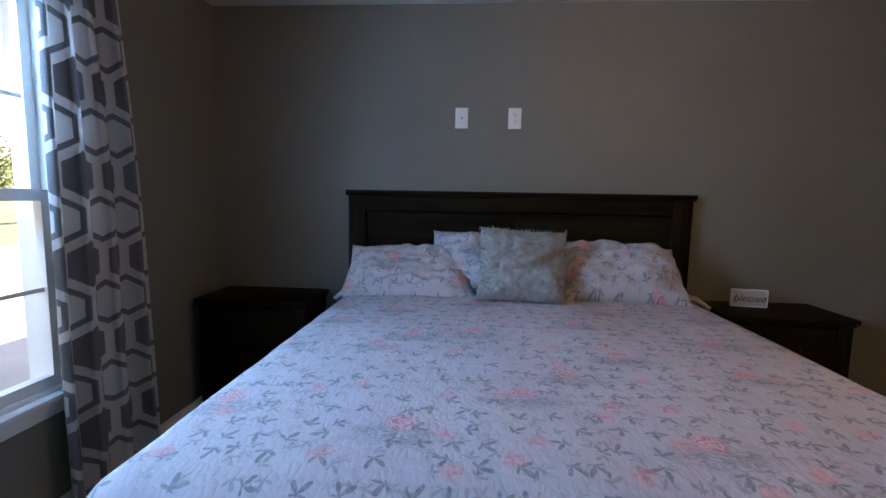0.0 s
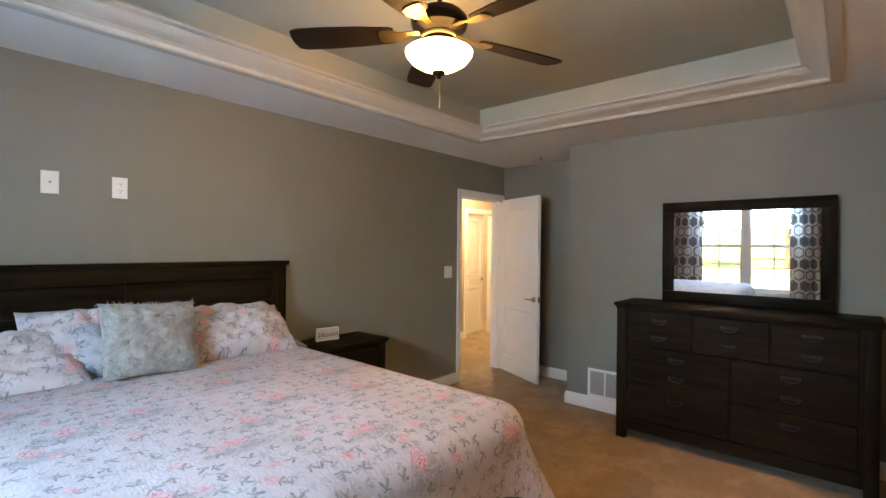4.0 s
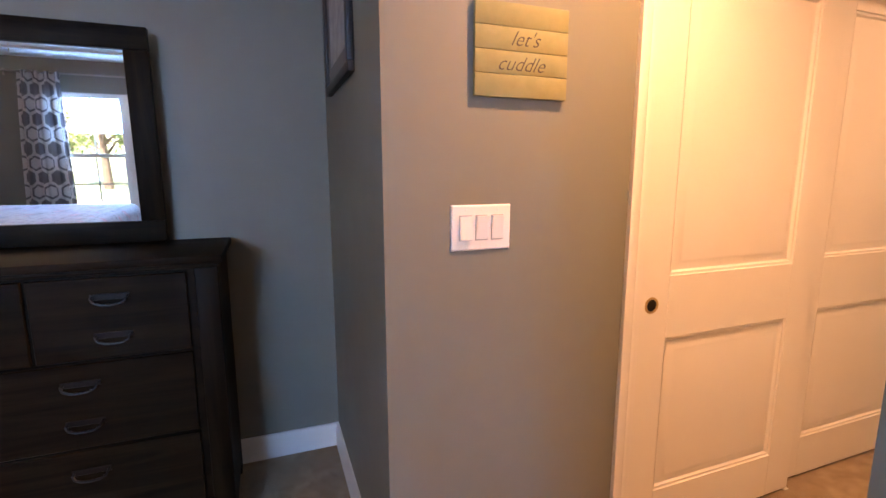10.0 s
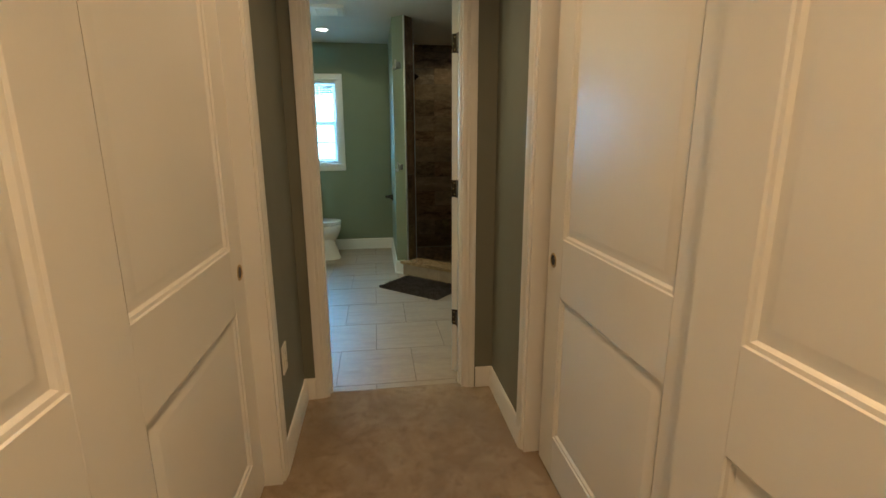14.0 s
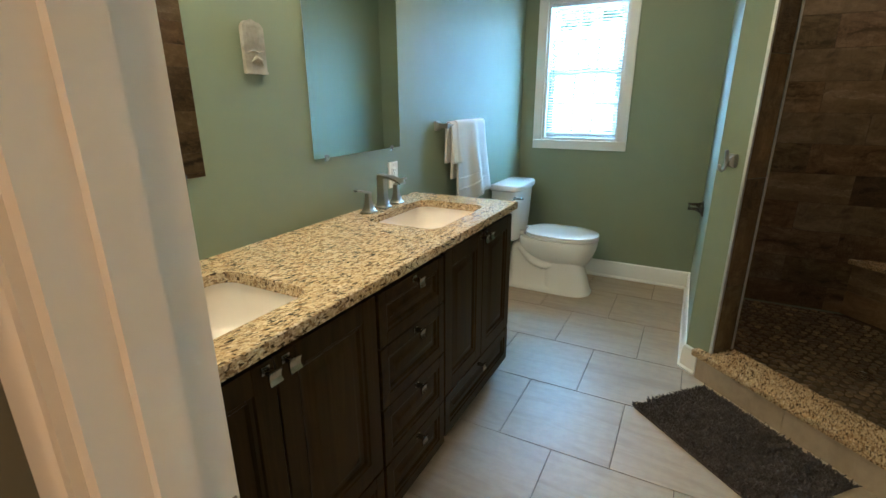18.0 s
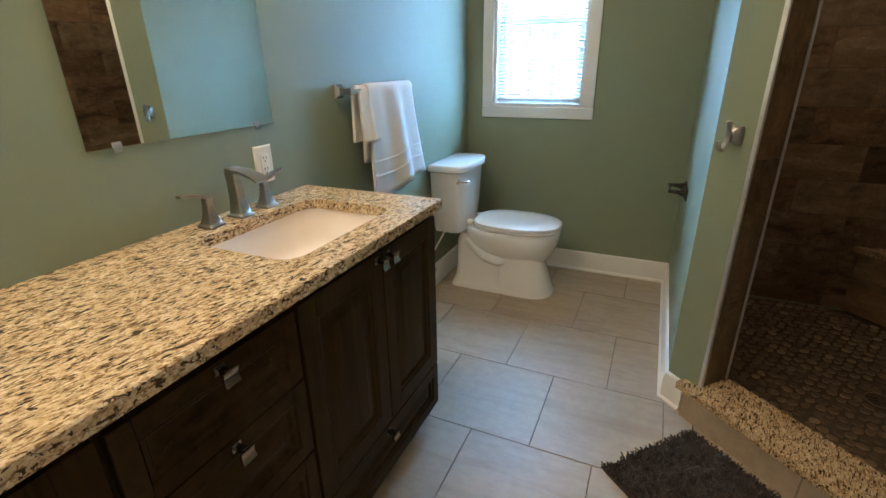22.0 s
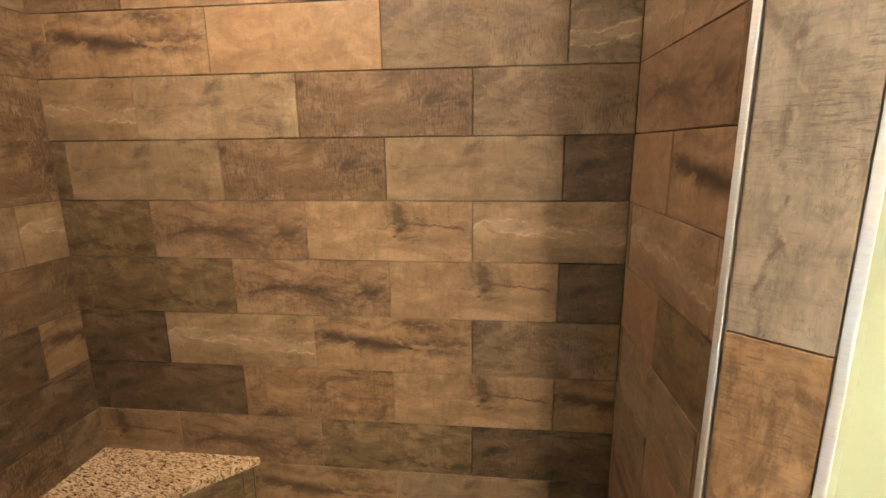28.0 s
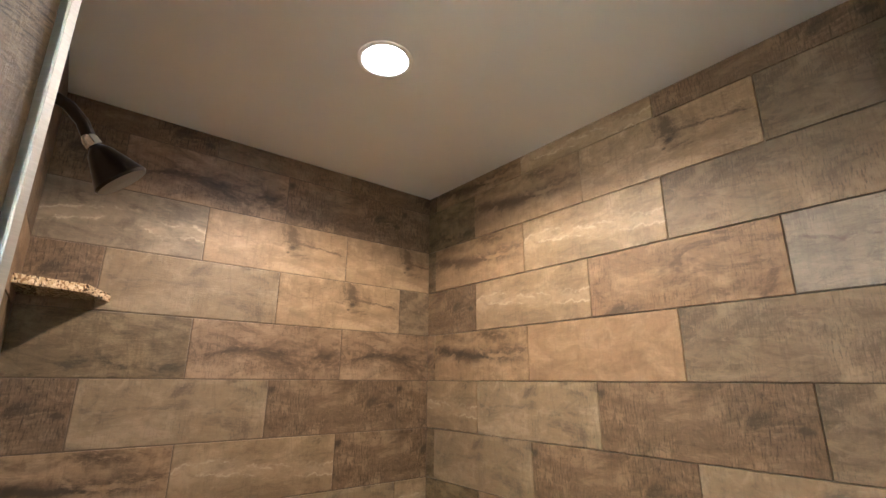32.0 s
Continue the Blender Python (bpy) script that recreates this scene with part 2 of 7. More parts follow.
M["vanity_y"] = wood("vanity_wood_y", (0.0155, 0.0091, 0.0023), (0.065, 0.0375, 0.0108), 1, 0.38, 1.0, 0.07)
M["blade"] = wood("fan_blade_wood", (0.010, 0.007, 0.005), (0.030, 0.020, 0.013), 0, 0.45)
M["porcelain"] = plain("glazed_porcelain", (0.80, 0.79, 0.76), 0.08, vary=0.015, bump=0.0)
M["glaze"] = plain("bisque_sink_glaze", (0.86, 0.79, 0.73), 0.06, vary=0.015, bump=0.0)

n = Nodes("carpet", 0.95)
big, mid, fine = n.noise(3.0, 4, 0.6, distort=0.9), n.noise(9, 4, 0.6), n.noise(420, 2)
c = n.ramp(mid, (0.3, (0.35, 0.255, 0.15)), (0.7, (0.49, 0.37, 0.235)))
c = n.mix(n.ramp(big, (0.45, 0.0), (0.56, 0.5)), c, (0.225, 0.146, 0.076))
blot = n.noise(17, 4, 0.65, distort=0.6)
c = n.mix(n.ramp(blot, (0.37, 0.5), (0.47, 0.0)), c, (0.21, 0.146, 0.086))
c = n.mix(n.ramp(fine, (0.3, 0.35), (0.7, 0.0)), c, (0.17, 0.13, 0.09))
n.color(c).bump(fine, 0.9, 0.006)
n.b.inputs["Sheen Weight"].default_value = 0.25
M["carpet"] = n.m

n = Nodes("floor_tile_glaze", 0.32)
co = n.shifted(n.random())
streak = n.noise(5, 6, 0.6, n.scaled(0.5, 3.2, 1, co), 0.8)
fleck = n.noise(26, 4, 0.6, co)
c = n.ramp(streak, (0.25, (0.32, 0.253, 0.18)), (0.55, (0.43, 0.35, 0.255)), (0.8, (0.36, 0.288, 0.208)))
c = n.mix(n.ramp(fleck, (0.35, 0.25), (0.6, 0.0)), c, (0.26, 0.21, 0.16))
n.color(n.mix(n.math("MULTIPLY", n.random(), 0.18), c, (0.50, 0.42, 0.32)))
n.rough(n.math("ADD", 0.31, n.math("MULTIPLY", fleck, 0.2))).bump(fleck, 0.08, 0.001)
n.b.inputs["Specular IOR Level"].default_value = 0.36
M["floor_tile"] = n.m
M["grout"] = plain("brown_grout", (0.15, 0.115, 0.085), 0.9, vary=0.15, fine=200, bump=0.4)
M["grout_wall"] = plain("brown_wall_grout", (0.10, 0.070, 0.043), 0.9, vary=0.15, fine=200, bump=0.4)
M["grout_dark"] = plain("dark_grout", (0.070, 0.052, 0.030), 0.9, vary=0.15, fine=200, bump=0.4)

# wood-look porcelain: a dozen printed faces, grain along the tile's length (local x)
def tile_print(seed, base, light, dark, cloud=0.4, grain=0.4, saw=0.0, scrape=0.0, smear=0.0, crack=0.0, knots=(), line=0.0):
    """One printed face of the wood-look tile. scrape: bleached band; smear: dark band; crack: wandering dark line;
    saw: upright saw marks; knots: (x, y, radius); line: height of the bands' middle."""
    n = Nodes("wood_look_tile", 0.45)
    mean = (0.182, 0.122, 0.066)
    base, light, dark = (tuple(hue * (0.74 * v + 0.26 * k * m) for v, m, hue in zip(tone, mean, (0.94, 0.95, 0.96))) for tone, k in ((base, 1.0), (light, 2.0), (dark, 0.12)))
    r = n.random()
    co, co2, co3 = n.shifted(seed * 0.173), n.shifted(seed * 0.311 + 0.4), n.shifted(seed * 0.457 + 0.8)
    x, y, _ = n.split(n.co)
    white = (0.40, 0.315, 0.205)
    broad = n.noise(4.6, 6, 0.66, n.scaled(1.0, 1.6, 1, co), 0.6)
    c = n.ramp(broad, (0.31, dark), (0.43, base), (0.53, base), (0.65, light))
    blot = n.noise(10.0, 7, 0.70, n.scaled(0.7, 1.5, 1, co2), 0.8)
    c = n.mix(n.ramp(blot, (0.50, 0.0), (0.62, min(1.0, cloud + 0.1))), c, dark)
    c = n.mix(n.ramp(blot, (0.35, 0.65), (0.45, 0.0)), c, light)
    smudge = n.noise(24.0, 6, 0.68, n.scaled(0.8, 1.25, 1, co3), 1.1)
    c = n.mix(n.ramp(smudge, (0.54, 0.0), (0.61, 0.16)), c, dark)
    c = n.mix(n.ramp(smudge, (0.36, 0.45), (0.45, 0.0)), c, light)
    brush = n.noise(30.0, 4, 0.6, n.scaled(2.4, 0.45, 1, co2), 0.5)
    c = n.mix(n.ramp(brush, (0.55, 0.0), (0.63, 0.22)), c, dark)
    fibre = n.noise(20, 7, 0.78, n.scaled(1.0, 8.5, 1, co), 0.5)
    c = n.mix(n.ramp(fibre, (0.35, 0.7 * grain), (0.47, 0.0)), c, dark)
    c = n.mix(n.ramp(fibre, (0.57, 0.0), (0.70, 0.25)), c, light)
    fleck = n.noise(38, 6, 0.74, n.scaled(1.0, 1.8, 1, co2), 0.5)
    c = n.mix(n.ramp(fleck, (0.57, 0.0), (0.68, 0.25)), c, light)
    c = n.mix(n.ramp(fleck, (0.34, 0.28), (0.44, 0.0)), c, dark)
    mark = n.noise(55, 5, 0.75, n.scaled(5.0, 0.7, 1, co), 0.4)
    patch = n.ramp(n.noise(7.0, 4, 0.6, co3), (0.42, 0.12), (0.56, 1.0))
    c = n.mix(n.math("MULTIPLY", n.ramp(mark, (0.37, 0.25 + saw), (0.48, 0.0)), patch), c, dark)
    c = n.mix(n.math("MULTIPLY", n.ramp(mark, (0.56, 0.0), (0.66, 0.12 + 0.6 * saw)), patch), c, light)
    relief = n.math("ADD", n.math("ADD", fibre, n.math("MULTIPLY", fleck, 0.6)), n.math("MULTIPLY", mark, 0.3 + saw))
    wave = n.math("SUBTRACT", n.noise(3.6, 7, 0.66, n.scaled(1.0, 0.35, 1, co), 0.3), 0.5)
    mid = n.math("ADD", n.math("SUBTRACT", y, line), n.math("MULTIPLY", wave, 0.17))
    off = n.math("ADD", n.math("ABSOLUTE", mid), n.math("MULTIPLY", n.math("SUBTRACT", fleck, 0.5), 0.02))
    worn = n.ramp(n.noise(12, 7, 0.72, n.scaled(0.7, 1.6, 1, co3), 0.5), (0.44, 0.0), (0.56, 1.0))
    if smear:
        c = n.mix(n.math("MULTIPLY", n.math("MULTIPLY", n.ramp(off, (0.006, 1.0), (0.042, 0.0)), worn), smear), c, (0.034, 0.022, 0.013))
    if scrape:
        body = n.ramp(n.math("ADD", off, n.math("MULTIPLY", n.math("SUBTRACT", blot, 0.5), 0.05)), (0.010, 1.0), (0.030, 0.0))
        c = n.mix(n.math("MULTIPLY", n.math("MULTIPLY", body, n.ramp(worn, (0.0, 0.35), (1.0, 1.0))), scrape * 0.5), c, white)
        edge = n.ramp(n.math("ABSOLUTE", n.math("SUBTRACT", off, n.math("MULTIPLY", blot, 0.034))), (0.0, 1.0), (0.0045, 0.0))
        c = n.mix(n.math("MULTIPLY", n.math("MULTIPLY", edge, worn), scrape * 0.8), c, (0.52, 0.42, 0.29))
    if crack:
        thin = n.ramp(n.math("ADD", off, n.math("MULTIPLY", fibre, 0.004)), (0.002, 1.0), (0.0075, 0.0))
        c = n.mix(n.math("MULTIPLY", n.math("MULTIPLY", thin, worn), crack), c, (0.04, 0.025, 0.014))
        vein = n.math("ABSOLUTE", n.math("SUBTRACT", n.noise(6.5, 6, 0.66, n.scaled(1.0, 2.0, 1, co2), 1.1), 0.5))
        c = n.mix(n.math("MULTIPLY", n.ramp(vein, (0.0, 0.8), (0.006, 0.0)), n.math("MULTIPLY", worn, crack)), c, (0.04, 0.025, 0.014))
    for kx, ky, kr in knots:
        dx, dy = n.math("SUBTRACT", x, kx), n.math("MULTIPLY", n.math("SUBTRACT", y, ky), 1.5)
        d = n.math("SQRT", n.math("ADD", n.math("MULTIPLY", dx, dx), n.math("MULTIPLY", dy, dy)))
        d = n.math("ADD", d, n.math("MULTIPLY", n.math("SUBTRACT", fleck, 0.5), kr * 2.2))
        c = n.mix(n.ramp(d, (kr * 0.5, 0.85), (kr * 1.6, 0.0)), c, (0.030, 0.019, 0.011))
    n.color(n.mix(n.ramp(r, (0.0, 0.0), (1.0, 0.28)), c, tuple(0.75 * v for v in base)))
    n.rough(n.math("ADD", 0.38, n.math("MULTIPLY", fleck, 0.22)))
    n.b.inputs["Specular IOR Level"].default_value = 0.32
    n.bump(relief, 0.55, 0.0018)
    return n.m


TILE_PRINTS = {
    "A": tile_print(1, (0.27, 0.185, 0.098), (0.36, 0.265, 0.155), (0.075, 0.051, 0.028), 0.3, 0.3, scrape=0.85, line=-0.005),
    "B": tile_print(2, (0.31, 0.194, 0.098), (0.39, 0.262, 0.145), (0.15, 0.088, 0.042), 0.3, 0.2),
    "C": tile_print(3, (0.31, 0.205, 0.108), (0.38, 0.270, 0.155), (0.10, 0.066, 0.034), 0.2, 0.25, crack=0.8, knots=((0.035, 0.004, 0.011), (0.02, -0.016, 0.005)), line=0.002),
    "D": tile_print(4, (0.28, 0.180, 0.092), (0.35, 0.240, 0.135), (0.085, 0.053, 0.027), 0.35, 0.35, smear=0.95, knots=((-0.09, 0.012, 0.012), (0.06, -0.008, 0.008)), line=0.005),
    "E": tile_print(5, (0.140, 0.089, 0.047), (0.22, 0.150, 0.085), (0.045, 0.028, 0.015), 0.5, 0.5, saw=0.7, knots=((0.225, -0.004, 0.014), (-0.24, 0.06, 0.013))),
    "F": tile_print(6, (0.185, 0.132, 0.076), (0.275, 0.208, 0.130), (0.062, 0.046, 0.028), 0.5, 0.3, saw=0.6),
    "G": tile_print(7, (0.235, 0.150, 0.083), (0.31, 0.215, 0.130), (0.060, 0.038, 0.020), 0.4, 0.35, saw=0.3, smear=0.85, crack=0.75, line=-0.012),
    "H": tile_print(8, (0.120, 0.086, 0.041), (0.20, 0.148, 0.075), (0.035, 0.026, 0.014), 0.7, 0.4, crack=0.3),
    "I": tile_print(9, (0.250, 0.178, 0.098), (0.32, 0.250, 0.160), (0.105, 0.082, 0.055), 0.45, 0.25, saw=0.25),
    "J": tile_print(10, (0.075, 0.052, 0.030), (0.13, 0.094, 0.056), (0.025, 0.018, 0.011), 0.6, 0.4, saw=0.3, knots=((-0.19, 0.01, 0.014), (0.2, -0.01, 0.014))),
    "K": tile_print(11, (0.205, 0.160, 0.105), (0.29, 0.235, 0.165), (0.080, 0.062, 0.042), 0.4, 0.3, scrape=0.9, line=-0.015),
    "M": tile_print(12, (0.215, 0.128, 0.062), (0.30, 0.190, 0.100), (0.070, 0.042, 0.021), 0.6, 0.45, saw=0.35),
    "N": tile_print(13, (0.268, 0.228, 0.180), (0.345, 0.305, 0.250), (0.085, 0.070, 0.052), 0.45, 0.5, saw=0.5, crack=0.85, line=0.02),
}

# speckled granite
n = Nodes("granite", 0.14)
way = n.turned(14)
s1 = n.voronoi(170, n.scaled(1.3, 0.75, 1, way), out="Color")
s2 = n.noise(105, 3, 0.6, n.scaled(1.7, 0.42, 1, way), 0.5)
s3 = n.noise(84, 4, 0.62, n.scaled(1.5, 0.48, 1, way), 0.7)
s4 = n.noise(190, 2, 0.6, n.scaled(1.4, 0.5, 1, way), 0.3)
s5 = n.noise(150, 3, 0.6, n.scaled(1.6, 0.45, 1, n.shifted(0.7, way)), 0.4)
big, rust = n.noise(7, 4, 0.6), n.noise(19, 5, 0.68, n.scaled(1.2, 0.7, 1, way), 0.8)
c = n.ramp(n.split(s1)[0], (0.0, (0.36, 0.245, 0.125)), (0.3, (0.56, 0.43, 0.255)), (0.75, (0.76, 0.61, 0.41)), (1.0, (0.50, 0.345, 0.18)))
c = n.mix(n.ramp(big, (0.42, 0.0), (0.68, 0.45)), c, (0.46, 0.31, 0.15))
c = n.mix(n.ramp(s4, (0.575, 0.0), (0.595, 0.65)), c, (0.27, 0.165, 0.078))
c = n.mix(n.ramp(s3, (0.562, 0.0), (0.572, 0.9)), c, (0.21, 0.120, 0.052))
c = n.mix(n.ramp(rust, (0.64, 0.0), (0.68, 0.85)), c, (0.10, 0.050, 0.026))
c = n.mix(n.ramp(s5, (0.36, 0.75), (0.375, 0.0)), c, (0.80, 0.70, 0.51))
c = n.mix(n.ramp(s2, (0.577, 0.0), (0.586, 0.97)), c, (0.046, 0.026, 0.013))
n.color(c).rough(n.math("ADD", 0.05, n.math("MULTIPLY", s2, 0.10)))
M["granite"] = n.m

n = Nodes("river_pebble", 0.42)
r = n.island()
c = n.ramp(r, (0.0, (0.055, 0.037, 0.018)), (0.3, (0.115, 0.075, 0.037)), (0.55, (0.20, 0.138, 0.068)), (0.75, (0.085, 0.058, 0.029)), (1.0, (0.33, 0.235, 0.12)))
n.color(n.mix(n.ramp(n.noise(60, 4), (0.4, 0.4), (0.6, 0.0)), c, (0.09, 0.06, 0.035)))
n.bump(n.noise(90, 3), 0.2, 0.001)
M["pebble"] = n.m

# floral quilt cloth
def floral(name, quilted):
    n = Nodes(name, 0.85)
    u = n.uv()
    warp = n.math("SUBTRACT", n.noise(38, 3, 0.6, u), 0.5)
    vein = n.noise(90, 3, 0.6, u)
    c = n.ramp(n.noise(3, 4, 0.6, u), (0.3, (0.42, 0.41, 0.435)), (0.7, (0.49, 0.475, 0.50)))
    c = n.mix(n.ramp(n.noise(11, 4, 0.6, u, 0.6), (0.55, 0.0), (0.68, 0.35)), c, (0.50, 0.38, 0.37))
    c = n.mix(n.ramp(n.noise(15, 4, 0.65, n.scaled(1.3, 0.8, 1, u), 0.8), (0.56, 0.0), (0.66, 0.4)), c, (0.33, 0.345, 0.365))

    def sprig(c, scale, shift, size, leaves, keep, strength, dark, light):
        r, a, k, k2 = n.cells(scale, shift)
        lobe = n.math("POWER", n.math("ABSOLUTE", n.math("COSINE", n.math("ADD", n.math("MULTIPLY", a, leaves), n.math("MULTIPLY", k, 6.28)))), 2.2)
        lobe = n.math("MULTIPLY", lobe, n.math("ADD", 0.55, n.math("MULTIPLY", 0.45, n.math("SINE", n.math("ADD", a, n.math("MULTIPLY", k2, 6.28))))))
        reach = n.math("MULTIPLY", n.math("ADD", n.math("MULTIPLY", lobe, 0.95), 0.07), size)
        inside = n.math("LESS_THAN", n.math("ADD", r, n.math("MULTIPLY", warp, 0.011)), reach)
        here = n.math("MULTIPLY", n.math("LESS_THAN", k2, keep), strength)
        return n.mix(n.math("MULTIPLY", inside, here), c, n.ramp(vein, (0.35, dark), (0.65, light)))

    # a spray of grey leaves under each rose
    r, a, k, k2 = n.cells(2.7, (0.0, 0.055), 0.45)
    spray = n.math("MULTIPLY", n.ramp(n.math("ADD", r, n.math("MULTIPLY", warp, 0.05)), (0.03, 1.0), (0.06, 0.0)), n.ramp(n.noise(36, 2, 0.5, n.scaled(1.0, 2.2, 1, u), 2.0), (0.42, 0.15), (0.54, 1.0)))
    c = n.mix(n.math("MULTIPLY", spray, 0.8), c, n.ramp(vein, (0.35, (0.17, 0.185, 0.20)), (0.65, (0.30, 0.31, 0.33))))
    c = sprig(c, 14.0, (0.0, 0.0), 0.036, 2.5, 0.72, 0.8, (0.10, 0.125, 0.135), (0.25, 0.265, 0.28))
    c = sprig(c, 19.0, (0.31, 0.17), 0.027, 2.5, 0.6, 0.6, (0.16, 0.18, 0.18), (0.28, 0.30, 0.30))
    c = sprig(c, 17.0, (0.77, 0.53), 0.030, 3.5, 0.5, 0.42, (0.22, 0.22, 0.20), (0.34, 0.32, 0.30))
    r, a, k, k2 = n.cells(5.3, (0.13, 0.41))
    c = n.mix(n.math("MULTIPLY", n.ramp(n.math("ADD", r, n.math("MULTIPLY", warp, 0.05)), (0.016, 0.6), (0.030, 0.0)), n.math("LESS_THAN", k, 0.75)), c, n.ramp(vein, (0.35, (0.56, 0.20, 0.22)), (0.65, (0.70, 0.40, 0.40))))
    r, a, k, k2 = n.cells(2.7)
    petal = n.math("SINE", n.math("ADD", n.math("MULTIPLY", r, 430.0), n.math("ADD", n.math("MULTIPLY", n.math("SINE", n.math("MULTIPLY", a, 3.0)), 1.4), n.math("MULTIPLY", warp, 26.0))))
    c = n.mix(n.ramp(n.math("ADD", r, n.math("MULTIPLY", warp, 0.05)), (0.030, 0.8), (0.042, 0.0)), c, n.ramp(petal, (0.05, (0.66, 0.40, 0.41)), (0.9, (0.46, 0.13, 0.16))))
    n.color(c)
    if quilted:
        q = n.voronoi(1.0, n.scaled(52, 30, 1, u), "DISTANCE_TO_EDGE", rnd=0.8)
        st = n.math("ADD", n.ramp(q, (0.0, 0.0), (0.25, 0.8), (0.6, 1.0)), n.math("MULTIPLY", n.noise(34, 3, 0.6, u), 0.9))
        folds = n.noise(1.0, 3, 0.5, n.scaled(6.5, 1.1, 1, u), 0.5)
        n.bump(n.math("ADD", n.math("ADD", st, n.math("MULTIPLY", folds, 8.0)), n.math("MULTIPLY", n.noise(170, 2, 0.5, u), 0.15)), 0.3, 0.0042)
    else:
        n.bump(n.noise(200, 2, 0.5, u), 0.2, 0.002)
    return n.m


M["quilt"] = floral("floral_quilt_cotton", True)
M["sham"] = floral("floral_sham_cotton", False)
M["sheet"] = plain("white_sheet_cotton", (0.66, 0.63, 0.65), 0.9, vary=0.04, fine=250, bump=0.2)
M["fur"] = plain("grey_faux_fur", (0.30, 0.31, 0.30), 0.95, vary=0.25, fine=160, coarse=30, bump=0.5, dist=0.006)
M["terry"] = plain("white_terry_cotton", (0.80, 0.76, 0.72), 0.95, vary=0.05, fine=420, bump=0.8, dist=0.004)
M["shag"] = plain("charcoal_shag", (0.095, 0.082, 0.078), 0.95, vary=0.3, fine=120, coarse=14, bump=0.3)

# curtain cloth: white lattice of tall hexagons on grey, every other one filled dark
n = Nodes("hexagon_curtain_cloth", 0.85)
x, y, _ = n.split(n.uv())


def hexcell(px, py):
    """Distance from the middle of the nearest cell of one rectangular lattice, as for a tall hexagon."""
    fx = n.math("SUBTRACT", n.math("FRACT", px), 0.5)
    fy = n.math("SUBTRACT", n.math("FRACT", py), 0.5)
    ax, ay = n.math("ABSOLUTE", fx), n.math("ABSOLUTE", fy)
    return n.math("MAXIMUM", ax, n.math("ADD", n.math("MULTIPLY", ax, 0.5), n.math("MULTIPLY", ay, 1.5)))


W, H = 0.203, 0.345
a = hexcell(n.math("DIVIDE", x, W), n.math("DIVIDE", y, H))
b = hexcell(n.math("ADD", n.math("DIVIDE", x, W), 0.5), n.math("ADD", n.math("DIVIDE", y, H), 0.5))
first = n.math("LESS_THAN", a, b)
d = n.math("MINIMUM", a, b)
dark = n.ramp(n.noise(300, 2), (0.3, (0.20, 0.205, 0.215)), (0.7, (0.245, 0.25, 0.26)))
white = n.ramp(n.noise(300, 2), (0.3, (0.68, 0.67, 0.65)), (0.7, (0.76, 0.75, 0.73)))
ring = n.math("MULTIPLY", n.math("GREATER_THAN", d, 0.305), n.math("LESS_THAN", d, 0.415))
fill = n.mix(first, dark, n.mix(ring, white, dark))
c = n.mix(n.math("GREATER_THAN", d, 0.415), fill, white)
n.color(c).bump(n.noise(350, 2), 0.2, 0.001)
glow = n.t.nodes.new("ShaderNodeBsdfTranslucent")
blend = n.t.nodes.new("ShaderNodeMixShader")
blend.inputs[0].default_value = 0.5
n.t.links.new(c, glow.inputs[0])
n.t.links.new(n.b.outputs[0], blend.inputs[1])
n.t.links.new(glow.outputs[0], blend.inputs[2])
n.t.links.new(blend.outputs[0], n.t.nodes["Material Output"].inputs[0])
M["curtain"] = n.m

n = Nodes("window_glass", 0.0)
n.color((1.0, 1.0, 1.0))
n.b.inputs["Transmission Weight"].default_value = 1.0
n.b.inputs["IOR"].default_value = 1.05
M["glass"] = n.m
n = Nodes("mirror_silver", 0.015, 1.0)
n.color((0.86, 0.89, 0.88))
M["mirror"] = n.m
n = Nodes("clear_acrylic", 0.1)
n.color((0.9, 0.9, 0.9))
n.b.inputs["Transmission Weight"].default_value = 0.8
M["acrylic"] = n.m


def glow(name, c, strength):
    n = Nodes(name, 0.4)
    n.color(c)
    n.put(n.b.inputs["Emission Color"], (*c, 1))
    n.b.inputs["Emission Strength"].default_value = strength
    return n.m


M["bowl"] = glow("lit_glass_bowl", (1.0, 0.74, 0.42), 2.0)
M["led"] = glow("lit_lamp_lens", (1.0, 0.90, 0.78), 3.0)
M["shade"] = glow("lit_glass_shade", (1.0, 0.84, 0.62), 1.0)
n = Nodes("blind_vinyl", 0.5)
n.color((0.82, 0.83, 0.84))
n.b.inputs["Transmission Weight"].default_value = 0.15
M["blind"] = n.m
M["lawn"] = plain("mown_grass", (0.15, 0.205, 0.105), 0.9, vary=0.35, fine=60, coarse=0.4, bump=0.4)
M["drive"] = plain("pale_gravel", (0.45, 0.45, 0.44), 0.9, vary=0.15, fine=80, coarse=1, bump=0.3)
n = Nodes("leaf", 0.5)
n.color(n.ramp(n.island(), (0.0, (0.06, 0.11, 0.025)), (0.5, (0.11, 0.17, 0.045)), (1.0, (0.18, 0.24, 0.07))))
M["leaf"] = n.m
M["bark"] = plain("bark", (0.11, 0.08, 0.055), 0.9, vary=0.3, fine=30, bump=0.6, dist=0.01)
M["brown_ink"] = plain("brown_ink", (0.055, 0.042, 0.03), 0.6)
M["olive_board"] = wood("olive_painted_board", (0.30, 0.285, 0.13), (0.36, 0.335, 0.165), 1, 0.55)
M["ink"] = plain("black_paint", (0.02, 0.018, 0.016), 0.5)
M["cream"] = plain("grey_mat_board", (0.16, 0.16, 0.155), 0.7, vary=0.05)
